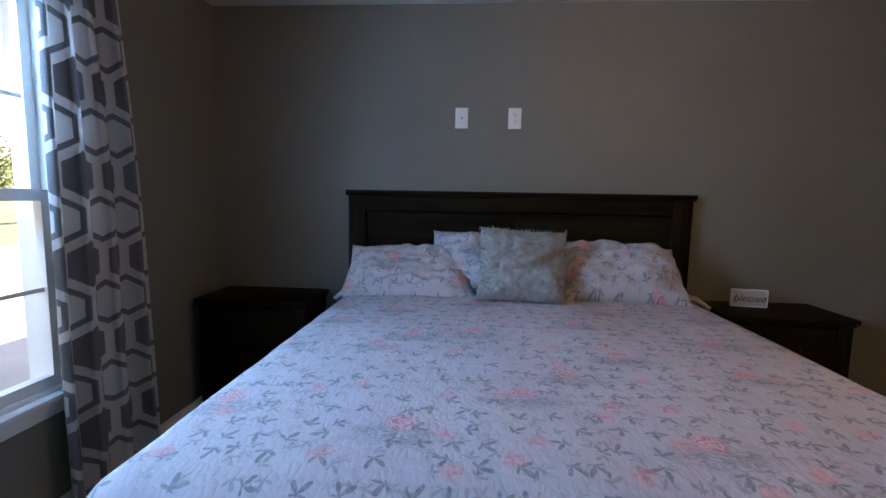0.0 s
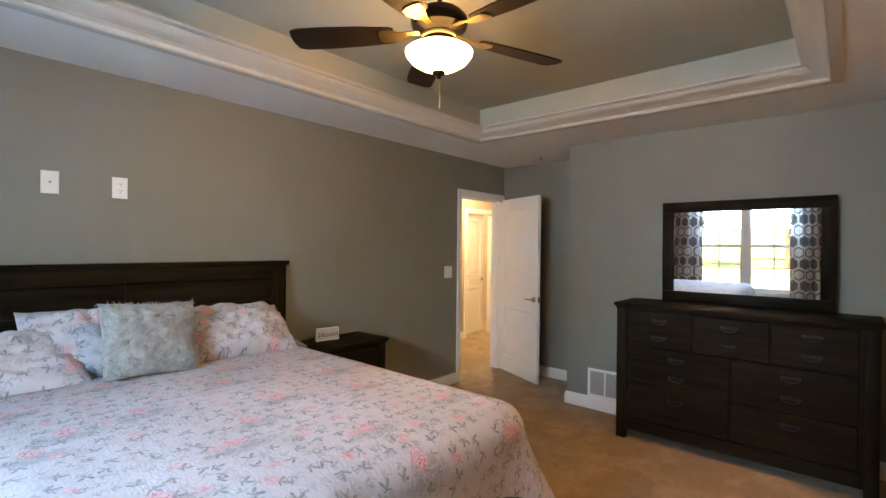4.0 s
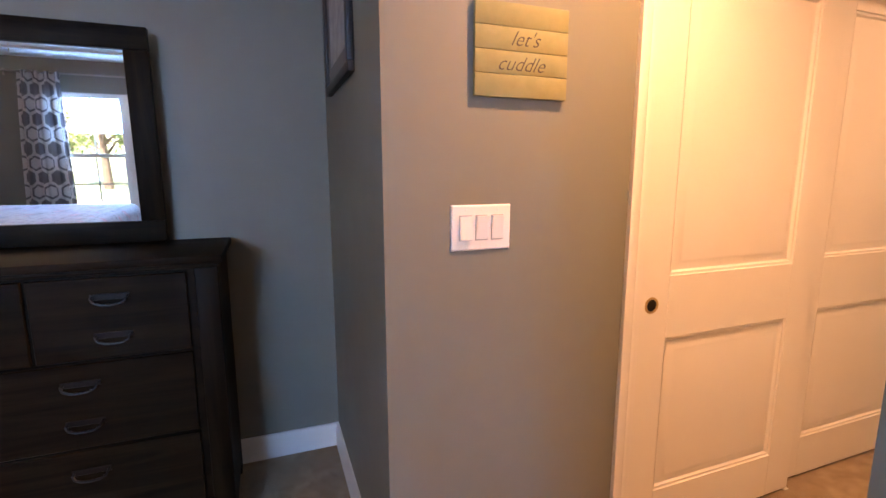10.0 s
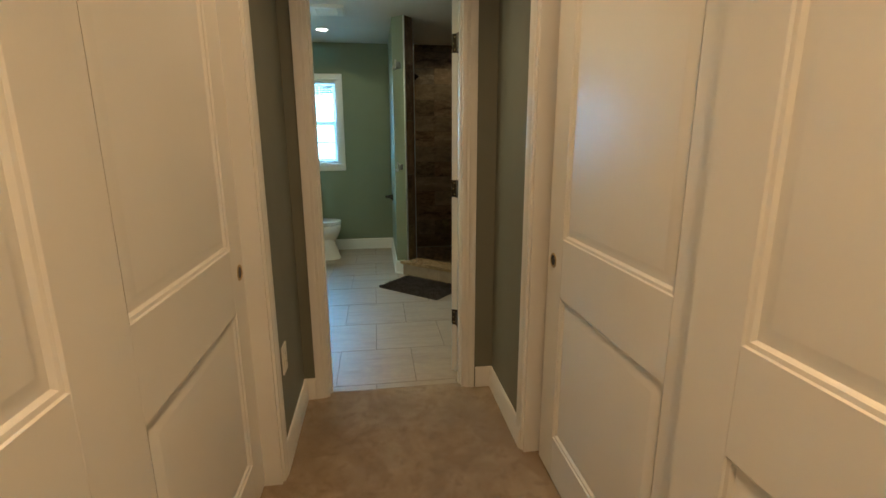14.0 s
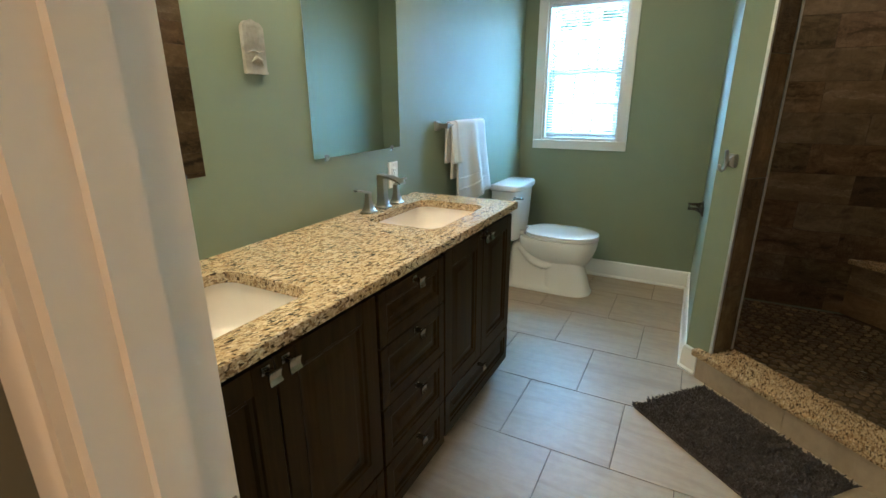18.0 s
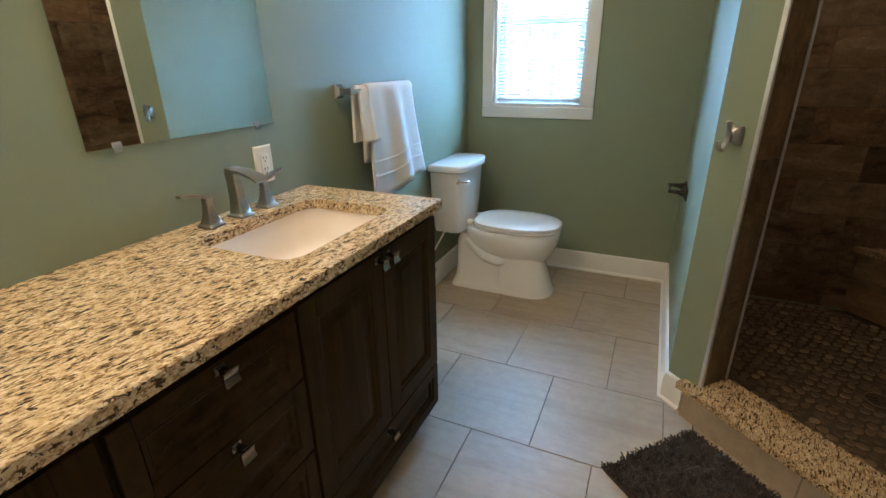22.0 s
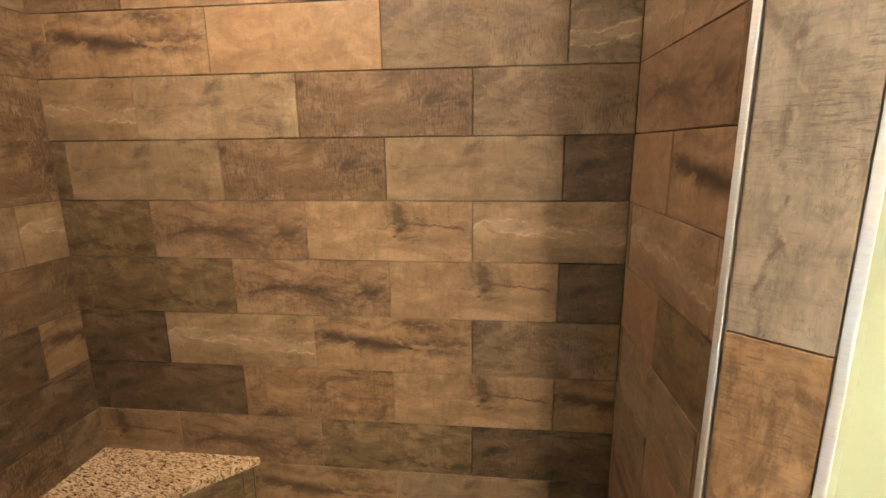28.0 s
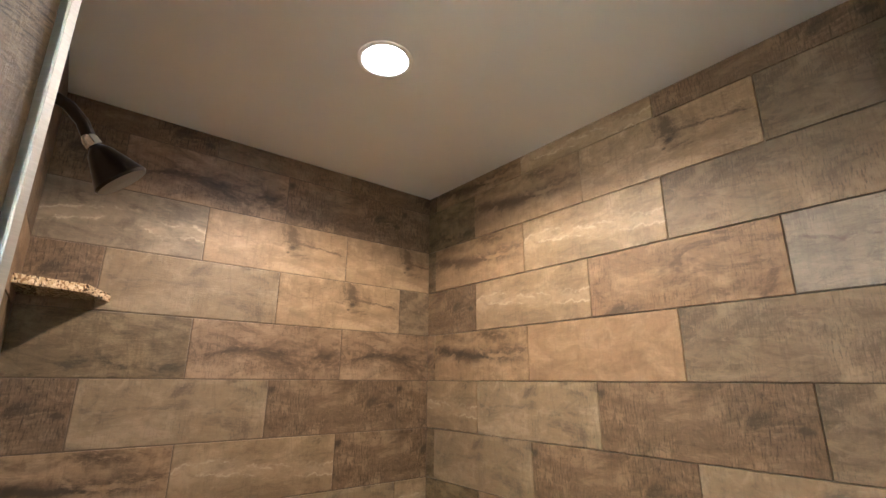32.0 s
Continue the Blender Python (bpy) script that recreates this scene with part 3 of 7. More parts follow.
M["grey_paper"] = plain("grey_print", (0.34, 0.34, 0.33), 0.7, vary=0.25, coarse=18)
M["whitewash"] = wood("whitewashed_board", (0.52, 0.50, 0.46), (0.66, 0.64, 0.60), 0, 0.6)
M["pewter"] = plain("antiqued_cast_stone", (0.36, 0.33, 0.28), 0.6, vary=0.35, fine=60, coarse=20, bump=0.4)
M["siding"] = plain("pale_siding", (0.6, 0.58, 0.54), 0.7)

# ---------------------------------------------------------------- building blocks
def box(bm, x0, y0, z0, x1, y1, z1, bev=0.0, seg=2):
    """A box between two corners, its edges rounded by bev."""
    v = [bm.verts.new((x, y, z)) for x in (x0, x1) for y in (y0, y1) for z in (z0, z1)]
    f = [bm.faces.new([v[i] for i in q]) for q in ((0, 1, 3, 2), (4, 6, 7, 5), (0, 4, 5, 1), (2, 3, 7, 6), (0, 2, 6, 4), (1, 5, 7, 3))]
    if bev:
        edges = list({e for q in f for e in q.edges})
        bmesh.ops.bevel(bm, geom=edges, offset=bev, segments=seg, profile=0.5, affect="EDGES")
    return v


def prism(bm, pts, z0, z1, bev=0.0):
    """An upright prism on a polygon of (x, y)."""
    lo = [bm.verts.new((x, y, z0)) for x, y in pts]
    hi = [bm.verts.new((x, y, z1)) for x, y in pts]
    fs = [bm.faces.new(lo[::-1]), bm.faces.new(hi)]
    for i in range(len(pts)):
        j = (i + 1) % len(pts)
        fs.append(bm.faces.new((lo[i], lo[j], hi[j], hi[i])))
    if bev:
        bmesh.ops.bevel(bm, geom=list({e for q in fs for e in q.edges}), offset=bev, segments=2, affect="EDGES")
    bmesh.ops.recalc_face_normals(bm, faces=bm.faces)


def ring_loft(bm, rings, close=True, caps=True):
    """Skin a list of rings, each a list of points."""
    vs = [[bm.verts.new(p) for p in r] for r in rings]
    k = len(vs[0])
    for a, b in zip(vs, vs[1:]):
        for i in range(k if close else k - 1):
            j = (i + 1) % k
            bm.faces.new((a[i], a[j], b[j], b[i]))
    if caps and close:
        bm.faces.new(vs[0][::-1])
        bm.faces.new(vs[-1])
    return vs


def lathe(bm, profile, m=None, seg=24, caps=True):
    """Turn a profile of (radius, z) round the local z axis."""
    m = m or Matrix.Identity(4)
    rings = []
    for r, z in profile:
        rings.append([m @ Vector((r * math.cos(2 * math.pi * i / seg), r * math.sin(2 * math.pi * i / seg), z)) for i in range(seg)])
    ring_loft(bm, rings, True, caps)


def tube(bm, pts, radii, seg=10):
    """A round rod through points."""
    pts = [Vector(p) for p in pts]
    if not isinstance(radii, (list, tuple)):
        radii = [radii] * len(pts)
    rings, side = [], None
    for i, p in enumerate(pts):
        d = (pts[min(i + 1, len(pts) - 1)] - pts[max(i - 1, 0)]).normalized()
        if side is None:
            side = d.orthogonal().normalized()
        side = (side - d * side.dot(d)).normalized()
        up = d.cross(side)
        rings.append([p + radii[i] * (side * math.cos(2 * math.pi * k / seg) + up * math.sin(2 * math.pi * k / seg)) for k in range(seg)])
    ring_loft(bm, rings)


def sweep(bm, profile, pts, closed=False):
    """Carry a profile of (out, up) along level points, mitred; out is to the left of the way."""
    pts = [Vector((*p, 0)) if len(p) == 2 else Vector(p) for p in pts]
    k, rings = len(pts), []
    for i, p in enumerate(pts):
        a = (p - pts[i - 1]).normalized() if closed or i else None
        b = (pts[(i + 1) % k] - p).normalized() if closed or i < k - 1 else None
        a, b = a or b, b or a
        na, nb = Vector((-a.y, a.x, 0)), Vector((-b.y, b.x, 0))
        out = (na + nb).normalized()
        out /= max(0.3, out.dot(na))
        rings.append([p + out * o + Vector((0, 0, u)) for o, u in profile])
    vs = [[bm.verts.new(q) for q in r] for r in rings]
    n = len(profile)
    for i in range(k if closed else k - 1):
        a, b = vs[i], vs[(i + 1) % k]
        for j in range(n):
            bm.faces.new((a[j], a[(j + 1) % n], b[(j + 1) % n], b[j]))
    if not closed:
        bm.faces.new(vs[0][::-1])
        bm.faces.new(vs[-1])
    bmesh.ops.recalc_face_normals(bm, faces=bm.faces)


def solid(name, bm, material, smooth=False, fix=True):
    """Link a bmesh as one mesh object."""
    if fix:
        bmesh.ops.recalc_face_normals(bm, faces=bm.faces)
    me = bpy.data.meshes.new(name)
    bm.to_mesh(me)
    bm.free()
    me.materials.append(material)
    if smooth:
        me.polygons.foreach_set("use_smooth", [True] * len(me.polygons))
        try:
            me.set_sharp_from_angle(angle=radians(38))
        except AttributeError:
            pass
    return new(name, me)


def part(name, bm, material, parent, label="", smooth=True):
    ob = solid(name, bm, material, smooth)
    ob.parent = parent
    if label:
        ob["label"] = label
    return ob


def thing(name, label, category, m=None, group="", kind=""):
    """An Empty at a thing's base; its parts are built in its own axes."""
    ob = new(name)
    ob.empty_display_size = 0.1
    if m is not None:
        ob.matrix_basis = m
    return tagged(ob, label, category, group, kind)


def structure(name, bm, material, label="", smooth=False):
    return tagged(solid(name, bm, material, smooth), label, "", "", "structure")


def boxes(*bs, bev=0.0):
    bm = bmesh.new()
    for b in bs:
        box(bm, *b, bev=bev)
    return bm


def cut_wall(bm, axis, at, thick, a0, a1, z0, z1, holes):
    """A wall along an axis, from a0 to a1, its faces at `at` and at + thick, with holes (b0, b1, c0, c1)."""
    edges = sorted({a0, a1, *[h[0] for h in holes], *[h[1] for h in holes]})
    lo, hi = min(at, at + thick), max(at, at + thick)
    for p, q in zip(edges, edges[1:]):
        spans, bottom = [], z0
        for h in sorted((h for h in holes if h[0] <= p and h[1] >= q), key=lambda h: h[2]):
            if h[2] > bottom:
                spans.append((bottom, h[2]))
            bottom = h[3]
        if bottom < z1:
            spans.append((bottom, z1))
        for s, t in spans:
            if axis == "x":
                box(bm, p, lo, s, q, hi, t)
            else:
                box(bm, lo, p, s, hi, q, t)
    bmesh.ops.remove_doubles(bm, verts=bm.verts, dist=0.0005)
    seen = {}
    for f in list(bm.faces):
        key = tuple(round(c, 3) for c in f.calc_center_median()) + (round(f.calc_area(), 4),)
        if key in seen:
            bm.faces.remove(f)
            if seen[key].is_valid:
                bm.faces.remove(seen[key])
        else:
            seen[key] = f


def wall(name, axis, at, thick, a0, a1, material, holes=(), z0=-0.03, z1=2.44, label=""):
    bm = bmesh.new()
    cut_wall(bm, axis, at, thick, a0, a1, z0, z1, holes)
    return structure(name, bm, material, label)


# ---------------------------------------------------------------- plan
CEIL = 2.44
WX, NY, EX, AX, AY, SY = -1.62, 3.01, 3.53, 4.20, 1.83, -0.765
HE, HW = 2.487, 1.485            # closet hall, east and west walls
DY, BY = -3.98, -4.09          # wall between hall and bath
BE, BS, BW = 3.245, -7.555, 1.135
PX = 1.893                     # bath face of the shower's east wall
SW, SS, SN, SE = 0.438, -7.556, -5.79, 1.775
DA, DB = Vector((1.893, -6.357, 0)), Vector((1.135, -5.660, 0))
DU = (DB - DA).normalized()
DN = Vector((-DU.y, DU.x, 0))   # into the shower
if DN.dot(Vector((SW, SS, 0)) - DA) < 0:
    DN = -DN
DEEP = 0.14
S0, S1 = 0.138, 0.889           # the shower's doorway along the diagonal wall

grey, green, hall = M["wall_grey"], M["wall_green"], M["wall_hall"]
wall("wall_west", "y", WX, -0.16, SY - 0.12, NY + 0.12, grey, [(0.35, 1.87, 0.545, 2.06)], z1=2.80)
wall("wall_north", "x", NY, 0.12, WX, AX + 0.12, grey, [(3.36, 4.13, -0.03, 2.04)], z1=2.80)
wall("wall_alcove_east", "y", AX, 0.12, AY - 0.12, NY, grey)
wall("wall_alcove_south", "x", AY, -0.12, EX + 0.12, AX, grey)
wall("wall_east", "y", EX, 0.12, SY - 0.12, AY, grey)
wall("wall_south_east", "x", SY, -0.12, HE, EX, grey)
wall("wall_south_west", "x", SY, -0.12, WX, HW, grey)
CLOSET = (-3.357, -1.575, -0.03, 2.035)
CLOSET_W = (-3.409, -1.575, -0.03, 2.035)
wall("wall_hall_east", "y", HE, 0.12, DY, SY - 0.12, grey, [CLOSET])
wall("wall_hall_west", "y", HW, -0.12, DY, SY - 0.12, grey, [CLOSET_W])
wall("wall_hall_end", "x", DY, -0.055, 0.6, 3.4, grey, [(1.635, 2.38, -0.03, 2.03)])
wall("wall_bath_north", "x", DY - 0.055, -0.055, 0.6, 3.4, green, [(1.635, 2.38, -0.03, 2.03)])
wall("wall_bath_east", "y", BE, 0.14, BS, BY, green)
wall("wall_bath_south", "x", BS, -0.16, 0.30, BE + 0.14, green, [(2.508, 3.072, 1.05, 2.03)])
wall("wall_bath_west", "y", BW, -0.12, DB.y, BY, green, [(-5.335, -4.78, -0.03, 2.03)])
bm = boxes((1.783, BS, 0, PX, DA.y, CEIL))
structure("wall_shower_east", bm, green)


def dia(s, n, z):
    p = DA + DU * s + DN * n
    return Vector((p.x, p.y, z))


for name, a, b in (("wall_diagonal_left", 0.0, S0), ("wall_diagonal_right", S1, (DB - DA).length)):
    bm = bmesh.new()
    prism(bm, [tuple(dia(s, k, 0)[:2]) for s, k in ((a, 0), (b, 0), (b, DEEP - 0.012), (a, DEEP - 0.012))], 0, CEIL)
    structure(name, bm, green)
bm = boxes((SW - 0.13, SS - 0.02, -0.02, SW - 0.012, SN + 0.12, CEIL))
structure("wall_shower_west", bm, M["grout_wall"])
bm = boxes((SW - 0.13, SN + 0.012, -0.02, BW, SN + 0.12, CEIL))
structure("wall_shower_north", bm, M["grout_wall"])
# closets, linen closet and landing: plain walls that close the place
for name, b in (("wall_closet_east_back", (3.18, -4.0, 0, 3.26, SY - 0.12, CEIL)), ("wall_closet_west_back", (0.62, -4.0, 0, 0.70, SY - 0.12, CEIL)),
                ("wall_linen_back", (0.50, -5.62, 0, 0.58, BY, CEIL)), ("wall_landing_east", (7.2, NY + 0.12, 0, 7.3, 7.0, CEIL)),
                ("wall_landing_west", (3.0, NY + 0.12, 0, 3.1, 4.47, CEIL)), ("wall_landing_south", (AX + 0.12, NY, 0, 7.3, NY + 0.12, CEIL)),
                ("wall_far_room_north", (3.0, 6.9, 0, 7.3, 7.0, CEIL)), ("wall_far_room_west", (3.0, 4.59, 0, 3.1, 7.0, CEIL))):
    structure(name, boxes(b), hall)
wall("wall_landing_north", "x", 4.47, 0.12, 3.0, 7.3, hall, [(5.33, 6.09, -0.03, 2.04)])

# floors
structure("floor", boxes((WX - 0.16, SY - 0.12, -0.14, AX + 0.12, NY, 0.0), (0.62, DY - 0.04, -0.14, 3.26, SY - 0.12, 0.0), (3.0, NY, -0.14, 7.3, 7.0, 0.0)), M["carpet"], "beige cut-pile carpet")
bm = bmesh.new()
prism(bm, [(0.5, DY - 0.04), (0.5, DB.y), tuple(dia((DB - DA).length, 0.03, 0)[:2]), tuple(dia(0.03, 0.03, 0)[:2]), (PX - 0.04, BS), (BE + 0.1, BS), (BE + 0.1, DY - 0.04)], -0.14, -0.006)
structure("floor_bath", bm, M["grout"], "brown grout under large beige floor tiles")
structure("floor_shower", boxes((SW - 0.05, SS - 0.02, -0.15, 1.85, SN + 0.05, -0.012)), M["grout_dark"])

# ceilings
TX0, TX1, TY0, TY1, TOP = -0.98, 2.83, -0.095, 2.37, 2.72
structure("ceiling_bedroom", boxes((WX, SY, CEIL, TX0, NY, CEIL + 0.1), (TX1, SY, CEIL, AX, NY, CEIL + 0.1), (TX0, SY, CEIL, TX1, TY0, CEIL + 0.1), (TX0, TY1, CEIL, TX1, NY, CEIL + 0.1)), M["ceiling"], "flat white painted ceiling border")
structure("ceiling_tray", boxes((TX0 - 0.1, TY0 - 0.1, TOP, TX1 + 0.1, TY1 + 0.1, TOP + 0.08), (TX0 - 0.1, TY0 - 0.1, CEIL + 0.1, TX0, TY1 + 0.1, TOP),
                               (TX1, TY0 - 0.1, CEIL + 0.1, TX1 + 0.1, TY1 + 0.1, TOP), (TX0, TY0 - 0.1, CEIL + 0.1, TX1, TY0, TOP), (TX0, TY1, CEIL + 0.1, TX1, TY1 + 0.1, TOP)), M["tray"], "raised tray ceiling, ceiling paint toned down for its shade")
structure("ceiling_hall", boxes((0.6, DY - 0.065, CEIL, 3.4, SY, CEIL + 0.1)), M["ceiling"])
structure("ceiling_bath", boxes((0.2, BS - 0.1, CEIL, 3.4, DY - 0.065, CEIL + 0.1)), M["ceiling"])
structure("ceiling_landing", boxes((3.0, NY, CEIL, 7.3, 7.0, CEIL + 0.1)), M["ceiling"])
# unseen slab and free-standing wall added to keep the sun out
structure("roof", boxes((-3, -9, 3.2, 8, 8, 3.35)), M["siding"])
structure("outer_wall_east", boxes((8.0, -9, -0.2, 8.1, 8, 3.2)), M["siding"])

# crown moulding round the tray: it stands off the riser and leaves a cove above
CROWN = [(-0.055, -0.012), (0.0, -0.012), (0.010, -0.004), (0.010, 0.012), (0.022, 0.015), (0.026, 0.020), (0.045, 0.026), (0.070, 0.036), (0.095, 0.054), (0.105, 0.062), (0.103, 0.068), (0.118, 0.072), (0.128, 0.076), (0.128, 0.090), (0.100, 0.090), (0.0, 0.040), (0.0, 0.0), (-0.055, 0.0)]
bm = bmesh.new()
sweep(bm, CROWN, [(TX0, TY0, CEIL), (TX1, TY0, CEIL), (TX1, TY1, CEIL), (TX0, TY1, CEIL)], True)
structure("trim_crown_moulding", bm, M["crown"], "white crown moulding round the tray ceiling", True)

# baseboards
BASE = [(0.0, 0.0), (0.016, 0.0), (0.016, 0.086), (0.012, 0.094), (0.012, 0.102), (0.006, 0.112), (0.0, 0.114)]
TALL = [(0.0, 0.0), (0.026, 0.0), (0.026, 0.008), (0.016, 0.018), (0.016, 0.102), (0.012, 0.110), (0.012, 0.118), (0.005, 0.128), (0.0, 0.130)]


def baseboard(pts, profile=BASE):
    bm = bmesh.new()
    sweep(bm, profile, pts)
    structure("baseboard", bm, M["trim"], "", True)


baseboard([(HE, -1.512), (HE, SY), (EX, SY), (EX, AY), (AX, AY), (AX, NY - 0.02)])
baseboard([(3.302, NY), (WX, NY), (WX, SY), (HW, SY), (HW, -1.512)])
baseboard([(2.432, DY), (HE, DY), (HE, -3.419)])
baseboard([(HW, -3.419), (HW, DY), (1.578, DY)])
baseboard([(1.578, BY), (BW, BY), (BW, -4.72)], TALL)
baseboard([(BW, -5.395), (BW, DB.y), tuple(dia(S1 - 0.02, 0, 0)[:2])], TALL)
baseboard([tuple(dia(0.085, 0, 0)[:2]), (DA.x, DA.y), (PX, BS), (BE, BS), (BE, -5.90)], TALL)
baseboard([(5.27, 4.47), (3.1, 4.47), (3.1, NY + 0.12), (3.30, NY + 0.12)])


def casing(name, axis, face, side, a, b, top, width=0.058, thick=0.016, legs=(1, 1)):
    """Door trim: two legs and a head with a stepped profile, standing proud of the wall's face."""
    bm = bmesh.new()
    prof = [(0, 0), (0, thick * 0.55), (width * 0.18, thick * 0.62), (width * 0.3, thick * 0.5), (width * 0.42, thick * 0.8), (width * 0.85, thick), (width, thick * 0.9), (width, 0)]

    def put(along, depth, z):
        d = face + side * depth
        return (along, d, z) if axis == "x" else (d, along, z)

    rings = []
    pts = ([(a, 0)] if legs[0] else []) + [(a, top), (b, top)] + ([(b, 0)] if legs[1] else [])
    for i, (p, z) in enumerate(pts):
        sx = -1 if p == a else 1
        sz = 1 if z else 0
        rings.append([put(p + sx * o, t, z + sz * o) for o, t in prof])
    ring_loft(bm, rings)
    structure(name, bm, M["trim"], "white painted door trim", True)


def jamb(name, axis, lo, hi, a, b, top, stop=None):
    """The lining of a doorway, with a stop strip."""
    bm = bmesh.new()
    t = 0.018
    span = ((a - 0.001, a + t, 0, top), (b - t, b + 0.001, 0, top), (a + t, b - t, top - t, top + 0.001))
    for p, q, z0, z1 in span:
        box(bm, *((p, lo, z0, q, hi, z1) if axis == "x" else (lo, p, z0, hi, q, z1)))
    if stop:
        for p, q, z0, z1 in ((a + t, a + t + 0.011, 0, top - t), (b - t - 0.011, b - t, 0, top - t), (a + t + 0.011, b - t - 0.011, top - t - 0.011, top - t)):
            box(bm, *((p, stop[0], z0, q, stop[1], z1) if axis == "x" else (stop[0], p, z0, stop[1], q, z1)))
    structure(name, bm, M["trim"], "white painted door lining")


casing("trim_bedroom_door", "x", NY, -1, 3.36, 4.13, 2.04)
casing("trim_bedroom_door_landing", "x", NY + 0.12, 1, 3.36, 4.13, 2.04)
jamb("jamb_bedroom_door", "x", NY, NY + 0.12, 3.36, 4.13, 2.04, (NY + 0.045, NY + 0.08))
casing("trim_landing_door", "x", 4.47, -1, 5.33, 6.09, 2.04)
jamb("jamb_landing_door", "x", 4.47, 4.59, 5.33, 6.09, 2.04, (4.50, 4.54))
casing("trim_bath_door", "x", DY, 1, 1.635, 2.38, 2.03, 0.05)
casing("trim_bath_door_inner", "x", BY, -1, 1.635, 2.386, 2.03, 0.055, 0.011)
jamb("jamb_bath_door", "x", BY, DY, 1.635, 2.38, 2.03, (-4.05, -4.015))
casing("trim_closet_east", "y", HE, -1, CLOSET[0], CLOSET[1], 2.035)
casing("trim_closet_west", "y", HW, 1, CLOSET_W[0], CLOSET_W[1], 2.035)
jamb("jamb_closet_east", "y", HE, HE + 0.12, CLOSET[0], CLOSET[1], 2.035)
jamb("jamb_closet_west", "y", HW - 0.12, HW, CLOSET_W[0], CLOSET_W[1], 2.035)
casing("trim_linen_door", "y", BW, 1, -5.335, -4.78, 2.03)
jamb("jamb_linen_door", "y", BW - 0.12, BW, -5.335, -4.78, 2.03)

# ---------------------------------------------------------------- kinds of things
def framed_panel(bm_frame, bm_panel, w, h, t, stile, rail, rails=(), raised=True, both=False, head=None):
    """A panelled door or drawer front, x across, z up, its front at y = 0 and its back at y = t.
    rails: middle rails as (z0, z1)."""
    head = head or rail
    zs = [rail] + [z for r in rails for z in r] + [h - head]
    box(bm_frame, 0, 0, 0, stile, t, h, 0.002, 1)
    box(bm_frame, w - stile, 0, 0, w, t, h, 0.002, 1)
    for z0, z1 in [(0, rail), (h - head, h)] + list(rails):
        box(bm_frame, stile, 0.0004, z0, w - stile, t - 0.0004, z1)
    for z0, z1 in zip(zs[::2], zs[1::2]):
        for face, out in ((0.0, 1),) + (((t, -1),) if both else ()):
            rings = []
            steps = ((0.0, 0.0), (0.003, 0.004), (0.011, 0.0055), (0.017, 0.0125), (0.025, 0.0125), (0.046, 0.0045), (0.052, 0.004)) if raised else ((0.0, 0.0005), (0.004, 0.007), (0.010, 0.009), (0.012, 0.009))
            for i, d in steps:
                y = face + out * d
                a, b, c, e = stile + i, w - stile - i, z0 + i, z1 - i
                rings.append([(a, y, c), (b, y, c), (b, y, e), (a, y, e)])
            vs = [[bm_panel.verts.new(p) for p in r] for r in rings]
            for p, q in zip(vs, vs[1:]):
                for k in range(4):
                    bm_panel.faces.new((p[k], p[(k + 1) % 4], q[(k + 1) % 4], q[k]))
            bm_panel.faces.new(vs[-1])


def panel_door(name, label, w, m, h=2.02, t=0.035, split=(0.755, 0.965), pull=None, both=True, group="", stile=0.115, head=0.12):
    """A white moulded two-panel door; origin at the lower corner of its front face."""
    d = thing(name, label, "door", m, group)
    fr, pa = bmesh.new(), bmesh.new()
    framed_panel(fr, pa, w, h, t, stile, 0.178, [split], True, both, head)
    slab = part("door_slab", fr, M["door"], d)
    mid = sum(split) / 2
    for keep_low in (True, False):
        half = pa.copy()
        bmesh.ops.delete(half, geom=[v for v in half.verts if (v.co.z < mid) != keep_low], context="VERTS")
        part("panel", half, M["door"], d)
    pa.free()
    if pull is not None:
        x, z = pull
        cup = bmesh.new()
        lathe(cup, [(0.0195, 0.0004), (0.0205, 0.0022), (0.0240, 0.0030), (0.0275, 0.0018), (0.0285, 0.0)], pose(x, 0, z, 90), 28, False)
        ring = part("finger_pull", cup, M["brass"], d, "round brass finger pull")
        # flat bronze disc paints the shade of a hollow that isn't modelled
        cup = bmesh.new()
        lathe(cup, [(0.0197, 0.0007), (0.0, 0.0007)], pose(x, 0, z, 90), 28, False)
        part("pull_cup", cup, M["bronze"], ring, "flat dark disc painted as the pull's shaded recess")
    return d


def lever(parent, x, y, z, side, out=-1):
    """A lever handle on a round rose; side is the way the lever points, out the face's outward y."""
    bm = bmesh.new()
    lathe(bm, [(0.0, 0.0), (0.031, 0.0), (0.031, 0.006), (0.026, 0.011), (0.012, 0.013), (0.010, 0.045), (0.0, 0.045)], pose(x, y, z, 90 if out < 0 else -90), 24, False)
    rose = part("rose", bm, M["nickel"], parent, "brushed nickel rose")
    bm = bmesh.new()
    tube(bm, [(x, y + out * 0.042, z), (x + side * 0.03, y + out * 0.047, z), (x + side * 0.07, y + out * 0.046, z - 0.004), (x + side * 0.115, y + out * 0.042, z - 0.002)], [0.010, 0.010, 0.0085, 0.007])
    part("lever", bm, M["nickel"], rose)


